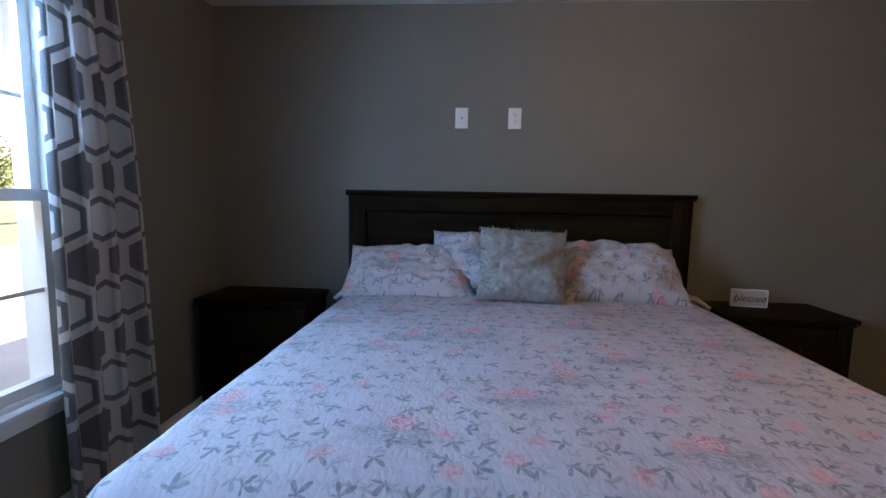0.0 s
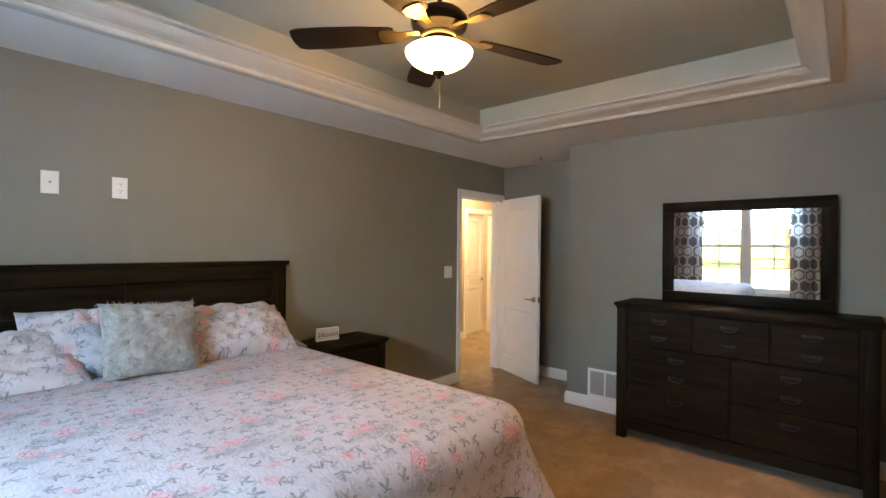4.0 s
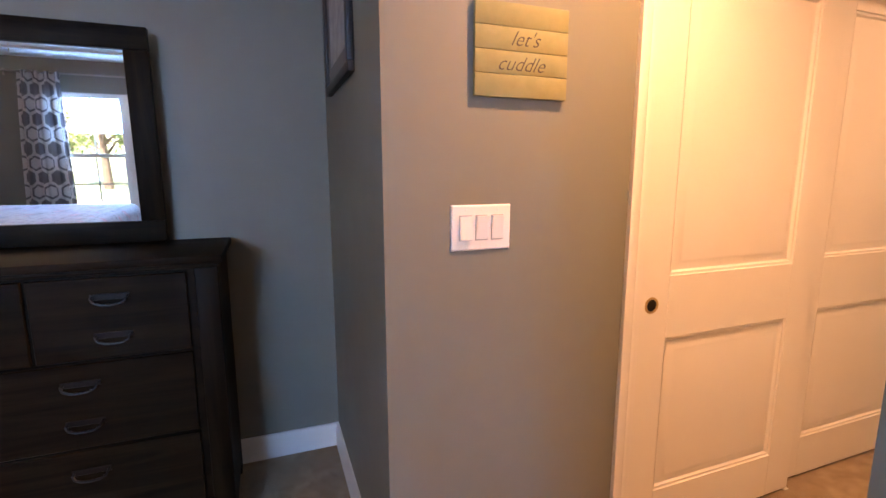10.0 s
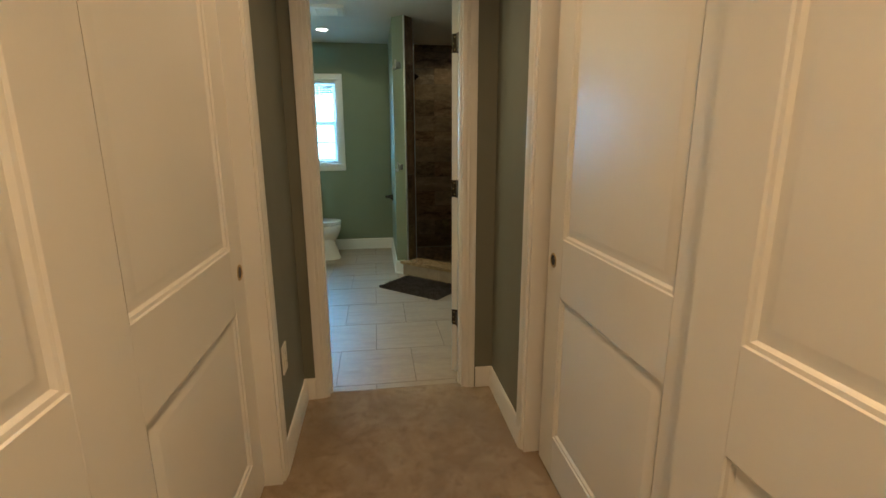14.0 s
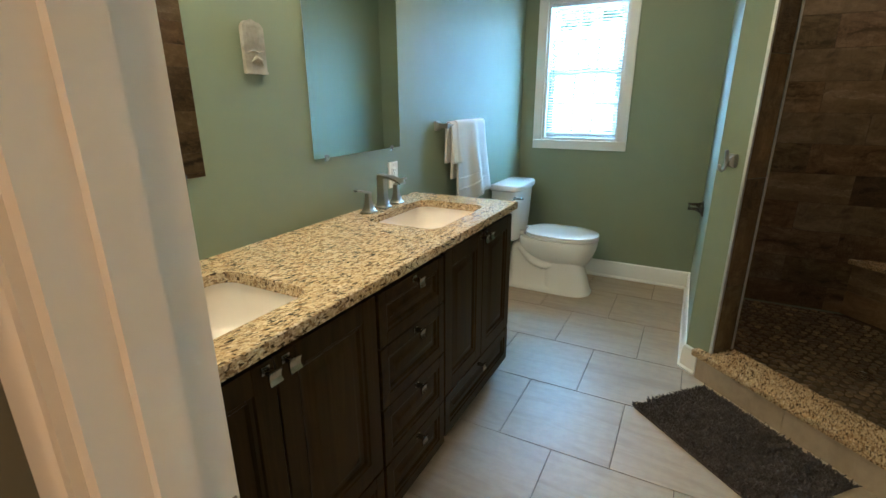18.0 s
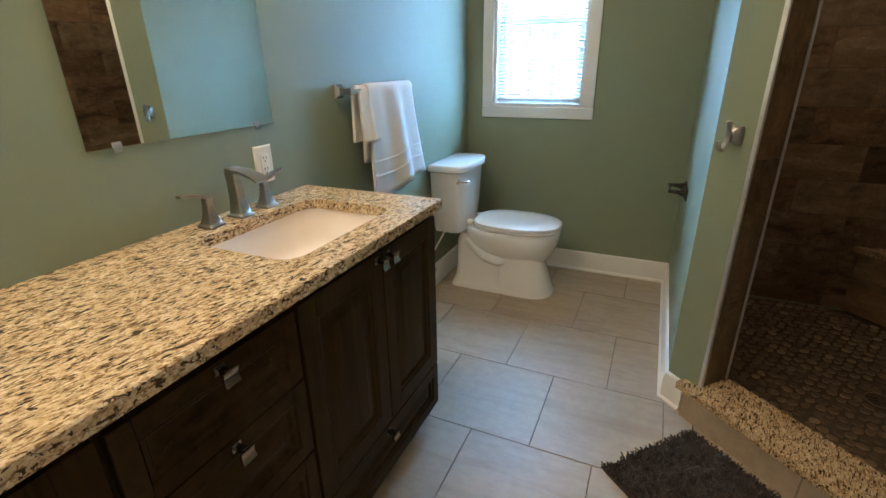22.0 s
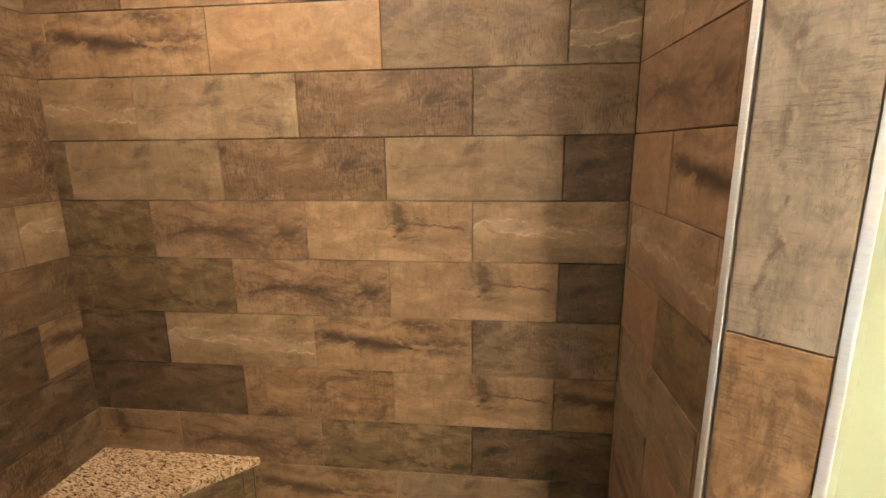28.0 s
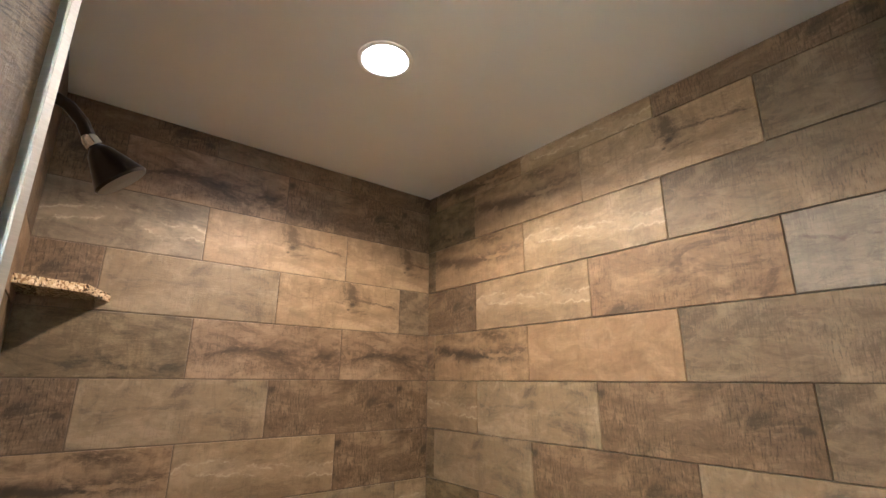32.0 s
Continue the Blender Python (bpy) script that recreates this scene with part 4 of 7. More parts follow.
def hinge(door, m):
    """A butt hinge under its door: a leaf let into the door's edge and the knuckle beside it."""
    to = door.matrix_basis.inverted() @ m
    bm = boxes((0.0015, -0.001, -0.044, 0.0045, 0.038, 0.044), bev=0.001)
    bmesh.ops.transform(bm, matrix=to, verts=bm.verts)
    leaf = part("hinge", bm, M["hinge_bronze"], door, "bronze butt hinge")
    bm = bmesh.new()
    lathe(bm, [(0.0, -0.047), (0.004, -0.047), (0.007, -0.043), (0.007, 0.043), (0.004, 0.047), (0.0, 0.047)], to, 12, False)
    part("knuckle", bm, M["hinge_bronze"], leaf)


def plate(name, label, kind, m, gangs=1):
    """A wall plate on a wall; x across, z up, facing -y."""
    p = thing(name, label, "wall plate", m)
    w = 0.076 + 0.046 * (gangs - 1)
    if gangs == 3:
        w = 0.172
    rings = [[(sx * (w / 2 - i), -d, sz * (0.0605 - i)) for sx, sz in ((-1, -1), (1, -1), (1, 1), (-1, 1))] for i, d in ((0, 0), (0, 0.003), (0.003, 0.0058), (0.006, 0.0062))]
    bm = bmesh.new()
    ring_loft(bm, rings)
    part("cover_plate", bm, M["plastic"], p, smooth=False)
    for g in range(gangs):
        cx = (g - (gangs - 1) / 2) * 0.046
        if kind == "switch":
            # grey frame paints the shadow line round the white rocker
            bm = boxes((cx - 0.0178, -0.0072, -0.0338, cx + 0.0178, -0.005, 0.0338), bev=0.0008)
            part("switch_frame", bm, M["shade_grey"], p, "grey frame painted as the shaded gap round the rocker")
            bm = bmesh.new()
            tilt = 1 if g == 0 else -1
            rings = [[(cx - 0.0165, -0.008, -0.031), (cx + 0.0165, -0.008, -0.031), (cx + 0.0165, -0.008, 0.031), (cx - 0.0165, -0.008, 0.031)],
                     [(cx - 0.0165, -0.0122 - 0.0042 * tilt, -0.031), (cx + 0.0165, -0.0122 - 0.0042 * tilt, -0.031), (cx + 0.0165, -0.0122 + 0.0030 * tilt, 0.031), (cx - 0.0165, -0.0122 + 0.0030 * tilt, 0.031)]]
            ring_loft(bm, rings)
            part("rocker", bm, M["plastic"], p)
        elif kind in ("outlet", "gfci"):
            bm = boxes((cx - 0.0175, -0.009, -0.0335, cx + 0.0175, -0.005, 0.0335), bev=0.002)
            face = part("outlet_face", bm, M["plastic"], p)
            bm = bmesh.new()
            for s in (-1, 1):
                for dx in (-0.0065, 0.0065):
                    box(bm, cx + dx - 0.0012, -0.0094, s * 0.0185 - 0.001, cx + dx + 0.0012, -0.0088, s * 0.0185 + 0.008)
                box(bm, cx - 0.002, -0.0094, s * 0.0185 - 0.011, cx + 0.002, -0.0088, s * 0.0185 - 0.006)
            part("slots", bm, M["dark"], face)
            if kind == "gfci":
                bm = boxes((cx - 0.007, -0.0100, -0.0055, cx - 0.001, -0.0085, 0.0055), (cx + 0.001, -0.0100, -0.0055, cx + 0.007, -0.0085, 0.0055))
                part("test_button", bm, M["plastic"], face)
        elif kind == "cable":
            bm = bmesh.new()
            lathe(bm, [(0.0, 0.012), (0.0045, 0.012), (0.0045, 0.006), (0.007, 0.006), (0.007, 0.004)], pose(cx, 0, 0, 90), 12, False)
            part("cable_socket", bm, M["dark"], p, "dark coaxial socket")
        for z in ((-0.048, 0.048) if kind != "cable" else (-0.042, 0.042)):
            bm = bmesh.new()
            lathe(bm, [(0.0, 0.0075), (0.0024, 0.0072), (0.003, 0.006)], pose(cx, 0, z, 90), 10, False)
            part("screw", bm, M["plastic"], p)
    return p


def bow_pull(parent, x, z, w=0.095, y=0.0):
    """A dark cup-like bail: two posts and a bowed bar."""
    bm = bmesh.new()
    tube(bm, [(x - w / 2, y, z + 0.008), (x - w / 2, y - 0.018, z + 0.006), (x - w / 2 + 0.006, y - 0.022, z - 0.006), (x - w / 4, y - 0.024, z - 0.014), (x, y - 0.024, z - 0.016), (x + w / 4, y - 0.024, z - 0.014), (x + w / 2 - 0.006, y - 0.022, z - 0.006), (x + w / 2, y - 0.018, z + 0.006), (x + w / 2, y, z + 0.008)], 0.0038, 8)
    box(bm, x - w / 2 - 0.006, y - 0.003, z - 0.003, x + w / 2 + 0.006, y, z + 0.016, 0.001, 1)
    return part("pull", bm, M["pull_metal"], parent, "dark metal bail pull")


def chest(name, label, w, d, h, m, drawers, group=""):
    """A dark wooden chest: top with a moulded edge, posts, rails, plank-faced drawers."""
    c = thing(name, label, "chest", m, group)
    top = bmesh.new()
    box(top, -0.018, -0.02, h - 0.026, w + 0.018, d, h, 0.004)
    box(top, -0.008, -0.010, h - 0.042, w + 0.008, d - 0.004, h - 0.0262, 0.004)
    part("top", top, M["espresso_x"], c)
    for x in (0.0, w - 0.07):
        post = bmesh.new()
        box(post, x, 0.0, 0.0, x + 0.07, 0.06, h - 0.0422, 0.003)
        part("post", post, M["espresso_z"], c)
    for x in (0.004, w - 0.022):
        side = bmesh.new()
        box(side, x, 0.0605, 0.05, x + 0.018, d - 0.02, h - 0.0425)
        box(side, x, d - 0.0598, 0.0, x + 0.018, d, 0.0498)
        box(side, x, d - 0.0198, 0.05, x + 0.018, d, h - 0.0425)
        part("side_panel", side, M["espresso_z"], c)
    body = bmesh.new()
    box(body, 0.0705, 0.016, 0.10, w - 0.0705, d - 0.01, h - 0.0428)
    part("carcass", body, M["espresso_x"], c)
    apron = bmesh.new()
    box(apron, 0.0703, 0.004, 0.075, w - 0.0703, 0.024, 0.165, 0.002, 1)
    part("apron", apron, M["espresso_x"], c)
    for x0, x1, z0, z1, pulls in drawers:
        f = bmesh.new()
        planks = 1 if z1 - z0 < 0.4 else 2
        step = (z1 - z0) / planks
        for k in range(planks):
            box(f, x0 + 0.004, 0.003, z0 + k * step + 0.0006, x1 - 0.004, 0.020, z0 + (k + 1) * step - 0.0006, 0.0025, 1)
        front = part("drawer_front", f, M["espresso_x"], c)
        for px, pz in pulls:
            bow_pull(front, px, pz, y=0.003)
    return c


# ---------------------------------------------------------------- bedroom
BX0, BX1 = -0.776, 1.242
bed = thing("bed", "dark espresso wooden king bed with a panelled headboard", "bed", pose(0, 0, 0))
for x in (BX0, BX1 - 0.105):
    hb = bmesh.new()
    box(hb, x, 2.952, 0.0, x + 0.105, 2.998, 1.322, 0.003)
    part("headboard_post", hb, M["espresso_z"], bed)
hb = bmesh.new()
box(hb, BX0 + 0.1055, 2.954, 1.235, BX1 - 0.1055, 2.996, 1.322, 0.002, 1)
box(hb, BX0 + 0.1055, 2.954, 0.42, BX1 - 0.1055, 2.996, 0.60, 0.002, 1)
part("headboard_rail", hb, M["espresso_x"], bed)
cap = bmesh.new()
sweep(cap, [(0.0, 0.0), (0.008, 0.0), (0.014, 0.008), (0.018, 0.018), (0.022, 0.022), (0.022, 0.034), (-0.05, 0.034), (-0.05, 0.0)], [(BX1 + 0.012, 2.95, 1.3222), (BX0 - 0.012, 2.95, 1.3222)])
part("headboard_cap", cap, M["espresso_x"], bed, smooth=False)
for i in range(4):
    for x0, x1 in ((BX0 + 0.1058, 0.232), (0.234, BX1 - 0.1058)):
        pl = bmesh.new()
        z = 0.6004 + i * 0.1587
        box(pl, x0, 2.974, z + 0.0008, x1, 2.990, z + 0.158, 0.002, 1)
        part("headboard_plank", pl, M["espresso_x"], bed)
for x in (BX0 + 0.02, BX1 - 0.05):
    r = bmesh.new()
    box(r, x, 0.93, 0.20, x + 0.03, 2.95, 0.43, 0.003, 1)
    part("side_rail", r, M["espresso_y"], bed)
ft = bmesh.new()
box(ft, BX0 + 0.02, 0.885, 0.12, BX1 - 0.02, 0.93, 0.50, 0.003)
part("footboard", ft, M["espresso_x"], bed)
for x in (BX0 + 0.0, BX1 - 0.08):
    p = bmesh.new()
    box(p, x, 0.87, 0.0, x + 0.08, 0.884, 0.505, 0.003, 1)
    box(p, x, 0.8842, 0.0, x + 0.0195, 0.94, 0.505, 0.003, 1)
    part("foot_post", p, M["espresso_z"], bed)
mt = bmesh.new()
box(mt, BX0 + 0.06, 0.95, 0.42, BX1 - 0.06, 2.93, 0.745, 0.05, 4)
part("mattress", mt, M["sheet"], bed, "white mattress")


def drape(name, material, x0, x1, y0, y1, top, r, hang, head, step, seed, puff=0.006, flare=0.10):
    """Cloth laid on a bed: flat within the rectangle, rolling over its sides and foot, open at the head."""
    bm = bmesh.new()
    uvl = bm.loops.layers.uv.new("UVMap")
    ix0, ix1, iy0 = x0 + r, x1 - r, y0 + r
    cols = [x0 + r - hang + i * step for i in range(int((x1 - x0 - 2 * r + 2 * hang) / step) + 1)]
    rows = [y0 + r - hang + j * step for j in range(int((y1 - y0 - r + hang) / step) + 1)]
    grid, flat, over = [], {}, {}
    for v in rows:
        line = []
        for u in cols:
            qx, qy = min(max(u, ix0), ix1), max(v, iy0)
            dx, dy = u - qx, v - qy
            d = math.hypot(dx, dy)
            if d > 1e-6:
                corner = min(abs(u - ix0), abs(u - ix1)) if ix0 < u < ix1 else 0.0
                foot = 0.38 + 0.015 * math.sin(u * 5.0) + 0.07 * max(0.0, 1 - corner / 0.28) ** 2
                k = (dy / d) ** 2
                d = min(d, foot * k + hang * (1 - k) + 0.16 * k * (1 - k))
            wob = noise.noise(Vector((u * 2.1, v * 2.1, seed)))
            fine = noise.noise(Vector((u * 9.0, v * 9.0, seed + 5)))
            if d < 1e-6:
                p = Vector((u, v, top + puff * wob * 2 + puff * 0.5 * fine + 0.012 * math.sin(math.pi * min(1, max(0, (u - x0) / (x1 - x0))))))
            else:
                ex, ey = dx / math.hypot(dx, dy), dy / math.hypot(dx, dy)
                arc = r * math.pi / 2
                if d < arc:
                    a = d / r
                    out, drop = r * math.sin(a), r * (1 - math.cos(a))
                else:
                    rest = d - arc
                    along = (u if abs(ey) > abs(ex) else v)
                    fold = math.sin(along * 12.5 + 2.2 * noise.noise(Vector((along * 1.7, seed, 2))))
                    corner = 4 * abs(ex * ey) ** 2
                    out = r + rest * (flare * 0.35 + flare * 0.5 * fold * min(1, rest * 5) + 0.38 * corner)
                    drop = r + rest * (1 - 0.02 * fold)
                p = Vector((qx + ex * out + 0.004 * fine, qy + ey * out + 0.004 * wob, top + 0.004 * wob - drop))
            vert = bm.verts.new(p)
            over[vert] = d < math.hypot(dx, dy) - 1e-6
            flat[vert] = (qx + (dx * d / math.hypot(dx, dy) if dx else 0.0), qy + (dy * d / math.hypot(dx, dy) if dy else 0.0))
            line.append(vert)
        grid.append(line)
    for a, b in zip(grid, grid[1:]):
        for i in range(len(cols) - 1):
            quad = (a[i], a[i + 1], b[i + 1], b[i])
            if all(over[q] for q in quad):
                continue
            f = bm.faces.new(quad)
            f.smooth = True
            for lp in f.loops:
                lp[uvl].uv = flat[lp.vert]
    bmesh.ops.delete(bm, geom=[q for q in bm.verts if not q.link_faces], context="VERTS")
    return bm


quilt = thing("quilt", "white quilted bedspread printed with pink roses and grey leaves", "bedspread", pose(0, 0, 0))
bm = drape("quilt", M["quilt"], BX0 + 0.02, BX1 - 0.02, 0.865, 2.74, 0.785, 0.12, 0.53, 0, 0.022, 3)
ob = part("quilt_cloth", bm, M["quilt"], quilt)
mod = ob.modifiers.new("thickness", "SOLIDIFY")
mod.thickness, mod.offset = 0.010, 1
bm = bmesh.new()
pts = [(BX0 - 0.012 + 0.0, 2.70, 0.74)] + [(BX0 + 0.05 + i * 0.0955, 2.715 + 0.012 * math.sin(i * 1.7), 0.793 + 0.004 * math.sin(i * 2.3)) for i in range(21)] + [(BX1 + 0.012, 2.70, 0.75)]
tube(bm, pts, [0.012] + [0.017] * 21 + [0.012], 10)
part("folded_edge", bm, M["quilt"], quilt)
sheet = thing("bed_sheet", "white cotton sheet folded back below the pillows", "sheet", pose(0, 0, 0))
bm = bmesh.new()
box(bm, BX0 + 0.015, 2.74, 0.70, BX1 - 0.015, 2.945, 0.797, 0.03, 3)
part("sheet_cloth", bm, M["sheet"], sheet)


def pillow(name, label, w, h, t, m, material, flange=0.0, seed=1, group="", lumps=0.05):
    """A soft cushion lying in its own xy plane, bulging along z."""
    p = thing(name, label, "pillow", m, group)
    bm = bmesh.new()
    uvl = bm.loops.layers.uv.new("UVMap")
    k = 34
    flat = {}
    sides = []
    for s in (1, -1):
        grid = []
        for j in range(k + 1):
            line = []
            for i in range(k + 1):
                a, b = 2 * i / k - 1, 2 * j / k - 1
                if s < 0 and (i in (0, k) or j in (0, k)):
                    line.append(sides[0][j][i])
                    continue
                fa, fb = max(0.0, 1 - abs(a) ** 2.6), max(0.0, 1 - abs(b) ** 2.6)
                z = t / 2 * (fa * fb) ** 0.55
                pinch = 1 - 0.055 * (1 - fa) * (0 if abs(b) > 0.98 else (1 - abs(b)) ** 0.5) - 0.0
                pinch2 = 1 - 0.06 * (1 - fb) * (1 - abs(a)) ** 0.5
                wob = noise.noise(Vector((a * 2.3 + seed, b * 2.3, s)))
                wr = noise.noise(Vector((a * 6 + seed, b * 5, s + 4)))
                v = bm.verts.new((a * w / 2 * pinch, b * h / 2 * pinch2, s * z * (1 + 0.25 * wob) + s * lumps * wr * (fa * fb) ** 0.5 * 0.5 + 0.02 * wob * (1 - fa * fb)))
                flat[v] = (a * w / 2 + seed, b * h / 2 + seed * 0.37)
                line.append(v)
            grid.append(line)
        sides.append(grid)
        for r0, r1 in zip(grid, grid[1:]):
            for i in range(k):
                q = (r0[i], r0[i + 1], r1[i + 1], r1[i])
                f = bm.faces.new(q if s > 0 else q[::-1])
                for lp in f.loops:
                    lp[uvl].uv = flat[lp.vert]
    part("cushion", bm, material, p)
    return p


SH = "white pillow sham printed with pink roses and grey leaves"
pillow("pillow", SH, 0.72, 0.40, 0.16, pose(-0.36, 2.70, 0.912, 35, 0, 2), M["sham"], 0, 1.0, "pillows on the bed")
pillow("pillow", SH, 0.66, 0.44, 0.18, pose(0.07, 2.77, 0.955, 48, 0, -2), M["sham"], 0, 2.3, "pillows on the bed")
pillow("pillow", SH, 0.68, 0.43, 0.25, pose(0.76, 2.72, 0.925, 36, 0, -3), M["sham"], 0, 3.7, "pillows on the bed")
fur = pillow("throw_pillow", "square grey faux-fur throw pillow leaning on the pillows", 0.45, 0.40, 0.15, pose(0.235, 2.53, 0.985, 62, 3, 0), M["fur"], 0, 5.1, "", 0.03)
# tufts of the fur
bm = bmesh.new()
rng = random.Random(5)
cush = fur.children[0].data
for v in rng.choices(list(cush.vertices), k=2600):
    c, nrm = v.co.copy(), v.normal.copy()
    if nrm.z < -0.4:
        continue
    c += Vector((rng.uniform(-0.007, 0.007), rng.uniform(-0.006, 0.006), 0))
    tip = c + (nrm + Vector((rng.uniform(-0.7, 0.7), rng.uniform(-1.1, 0.2), rng.uniform(-0.2, 0.3)))).normalized() * rng.uniform(0.012, 0.022)
    side = nrm.orthogonal().normalized() * 0.0035
    side.rotate(Matrix.Rotation(rng.uniform(0, 6.3), 3, nrm))
    bm.faces.new([bm.verts.new(q) for q in (c - side, c + side, tip)])
tuft = part("fur", bm, M["fur"], fur, smooth=False)
tuft["kind"] = "stuff"

NSD = [(0.074, 0.536, 0.46, 0.68, [(0.305, 0.57)]), (0.074, 0.536, 0.175, 0.452, [(0.305, 0.32)])]
chest("nightstand", "dark espresso wooden nightstand with a small white sign on it", 0.61, 0.375, 0.735, pose(1.325, 2.625, 0), NSD, "nightstands")
chest("nightstand", "dark espresso wooden nightstand between the bed and the window wall", 0.61, 0.375, 0.735, pose(-1.545, 2.625, 0), NSD, "nightstands")


def words(name, text, size, m, material, parent, depth=0.001, shear=0.0, thin=0.0):
    """Raised writing as a mesh, facing -y, centred."""
    cu = bpy.data.curves.new(name, "FONT")
    cu.body, cu.size, cu.extrude, cu.align_x, cu.align_y, cu.shear = text, size, depth, "CENTER", "CENTER", shear
    cu.resolution_u = 3
    cu.offset = -thin
    tmp = new("writing_tmp", cu)
    me = bpy.data.meshes.new_from_object(tmp.evaluated_get(bpy.context.evaluated_depsgraph_get()))
    bpy.data.objects.remove(tmp)
    me.materials.append(material)
    ob = new(name, me)
    ob.parent = parent
    ob.matrix_basis = m @ pose(0, 0, 0, 90)
    return ob


sign = thing("table_sign", "small whitewashed wooden block sign reading blessed, on the nightstand", "sign", pose(1.545, 2.87, 0.735, 0, 0, -8))
bm = boxes((-0.093, -0.012, 0.0, 0.093, 0.012, 0.098), bev=0.002)
part("block", bm, M["whitewash"], sign)
bm = boxes((-0.093, -0.0145, 0.0, 0.093, -0.0125, 0.005), (-0.093, -0.0145, 0.093, 0.093, -0.0125, 0.098), (-0.093, -0.0145, 0.0052, -0.088, -0.0125, 0.0928), (0.088, -0.0145, 0.0052, 0.093, -0.0125, 0.0928))
part("border", bm, M["trim"], sign)
words("lettering", "blessed", 0.057, pose(0, -0.0125, 0.047), M["ink"], sign, 0.0008, 0.35)

DR = [(0.092, 0.532, 0.735, 0.998, [(0.31, 0.93), (0.31, 0.805)]), (0.536, 0.986, 0.735, 0.998, [(0.76, 0.93), (0.76, 0.805)]), (0.990, 1.424, 0.735, 0.998, [(1.205, 0.93), (1.205, 0.805)]),
      (0.092, 0.764, 0.175, 0.725, [(0.43, 0.655), (0.43, 0.525), (0.43, 0.355)]), (0.772, 1.424, 0.442, 0.725, [(1.10, 0.655), (1.10, 0.525)]),
      (0.772, 1.424, 0.175, 0.432, [(1.10, 0.355)])]
chest("dresser", "wide dark espresso wooden dresser with dark metal bail pulls", 1.515, 0.44, 1.052, pose(3.06, 1.185, 0, 0, 0, -90), DR)

mirror = thing("dresser_mirror", "landscape mirror in a wide dark wooden frame standing on the dresser", "mirror", pose(3.465, 0.965, 1.053, 0, 0, -90) @ Matrix.Rotation(radians(1.3), 4, "X"))
MW, MH, MF = 1.088, 0.79, 0.082
for name, a, b, c, d in (("frame_rail", 0, MW, 0, MF), ("frame_rail", 0, MW, MH - MF, MH), ("frame_stile", 0, MF, MF, MH - MF), ("frame_stile", MW - MF, MW, MF, MH - MF)):
    bm = bmesh.new()
    box(bm, a, -0.012, c + 0.0003, b, 0.022, d - 0.0003, 0.004)
    part(name, bm, M["espresso_x" if name == "frame_rail" else "espresso_z"], mirror)
bm = boxes((MF - 0.006, 0.004, MF - 0.006, MW - MF + 0.006, 0.010, MH - MF + 0.006))
part("mirror_glass", bm, M["mirror"], mirror, "silvered mirror glass", False)

# ceiling fan
fan = thing("ceiling_fan", "bronze five-blade ceiling fan with a lit glass bowl", "ceiling fan", pose(0.97, 1.22, 2.72))
bm = bmesh.new()
lathe(bm, [(0.0, 0.0), (0.07, 0.0), (0.07, -0.022), (0.062, -0.05), (0.04, -0.068), (0.02, -0.072), (0.0, -0.072)], None, 32, False)
part("canopy", bm, M["bronze"], fan)
bm = bmesh.new()
tube(bm, [(0, 0, -0.06), (0, 0, -0.20)], 0.013, 14)
part("downrod", bm, M["bronze"], fan)
bm = bmesh.new()
lathe(bm, [(0.0, -0.165), (0.035, -0.165), (0.06, -0.18), (0.10, -0.20), (0.125, -0.225), (0.13, -0.25), (0.12, -0.272), (0.09, -0.285), (0.075, -0.30), (0.075, -0.335), (0.0, -0.335)], None, 36, False)
part("motor_housing", bm, M["bronze"], fan)
bm = bmesh.new()
lathe(bm, [(0.076, -0.30), (0.082, -0.305), (0.082, -0.315), (0.076, -0.32)], None, 36, False)
part("trim_ring", bm, M["brass"], fan, "brass trim ring")
bm = bmesh.new()
lathe(bm, [(0.06, -0.336), (0.085, -0.338), (0.095, -0.35), (0.085, -0.362), (0.0, -0.362)], None, 36, False)
part("light_fitter", bm, M["brass"], fan, "antique brass light fitter")
bm = bmesh.new()
lathe(bm, [(0.09, -0.362), (0.135, -0.366), (0.152, -0.376), (0.148, -0.392), (0.125, -0.42), (0.09, -0.442), (0.045, -0.453), (0.0, -0.457)], None, 40, False)
bowl = part("glass_bowl", bm, M["bowl"], fan, "frosted glass bowl, lit")
bowl.visible_shadow = False
bm = bmesh.new()
lathe(bm, [(0.0, -0.462), (0.03, -0.466), (0.026, -0.478), (0.012, -0.484), (0.010, -0.494), (0.0, -0.497)], None, 20, False)
part("finial", bm, M["bronze"], fan)
bm = bmesh.new()
tube(bm, [(0.012, 0.004, -0.48), (0.012, 0.004, -0.60)], 0.0013, 6)
tube(bm, [(-0.010, 0.006, -0.48), (-0.010, 0.006, -0.57)], 0.0013, 6)
lathe(bm, [(0.0, -0.6), (0.004, -0.604), (0.004, -0.62), (0.0, -0.626)], pose(0.012, 0.004, 0), 8, False)
part("pull_chain", bm, M["brass"], fan)
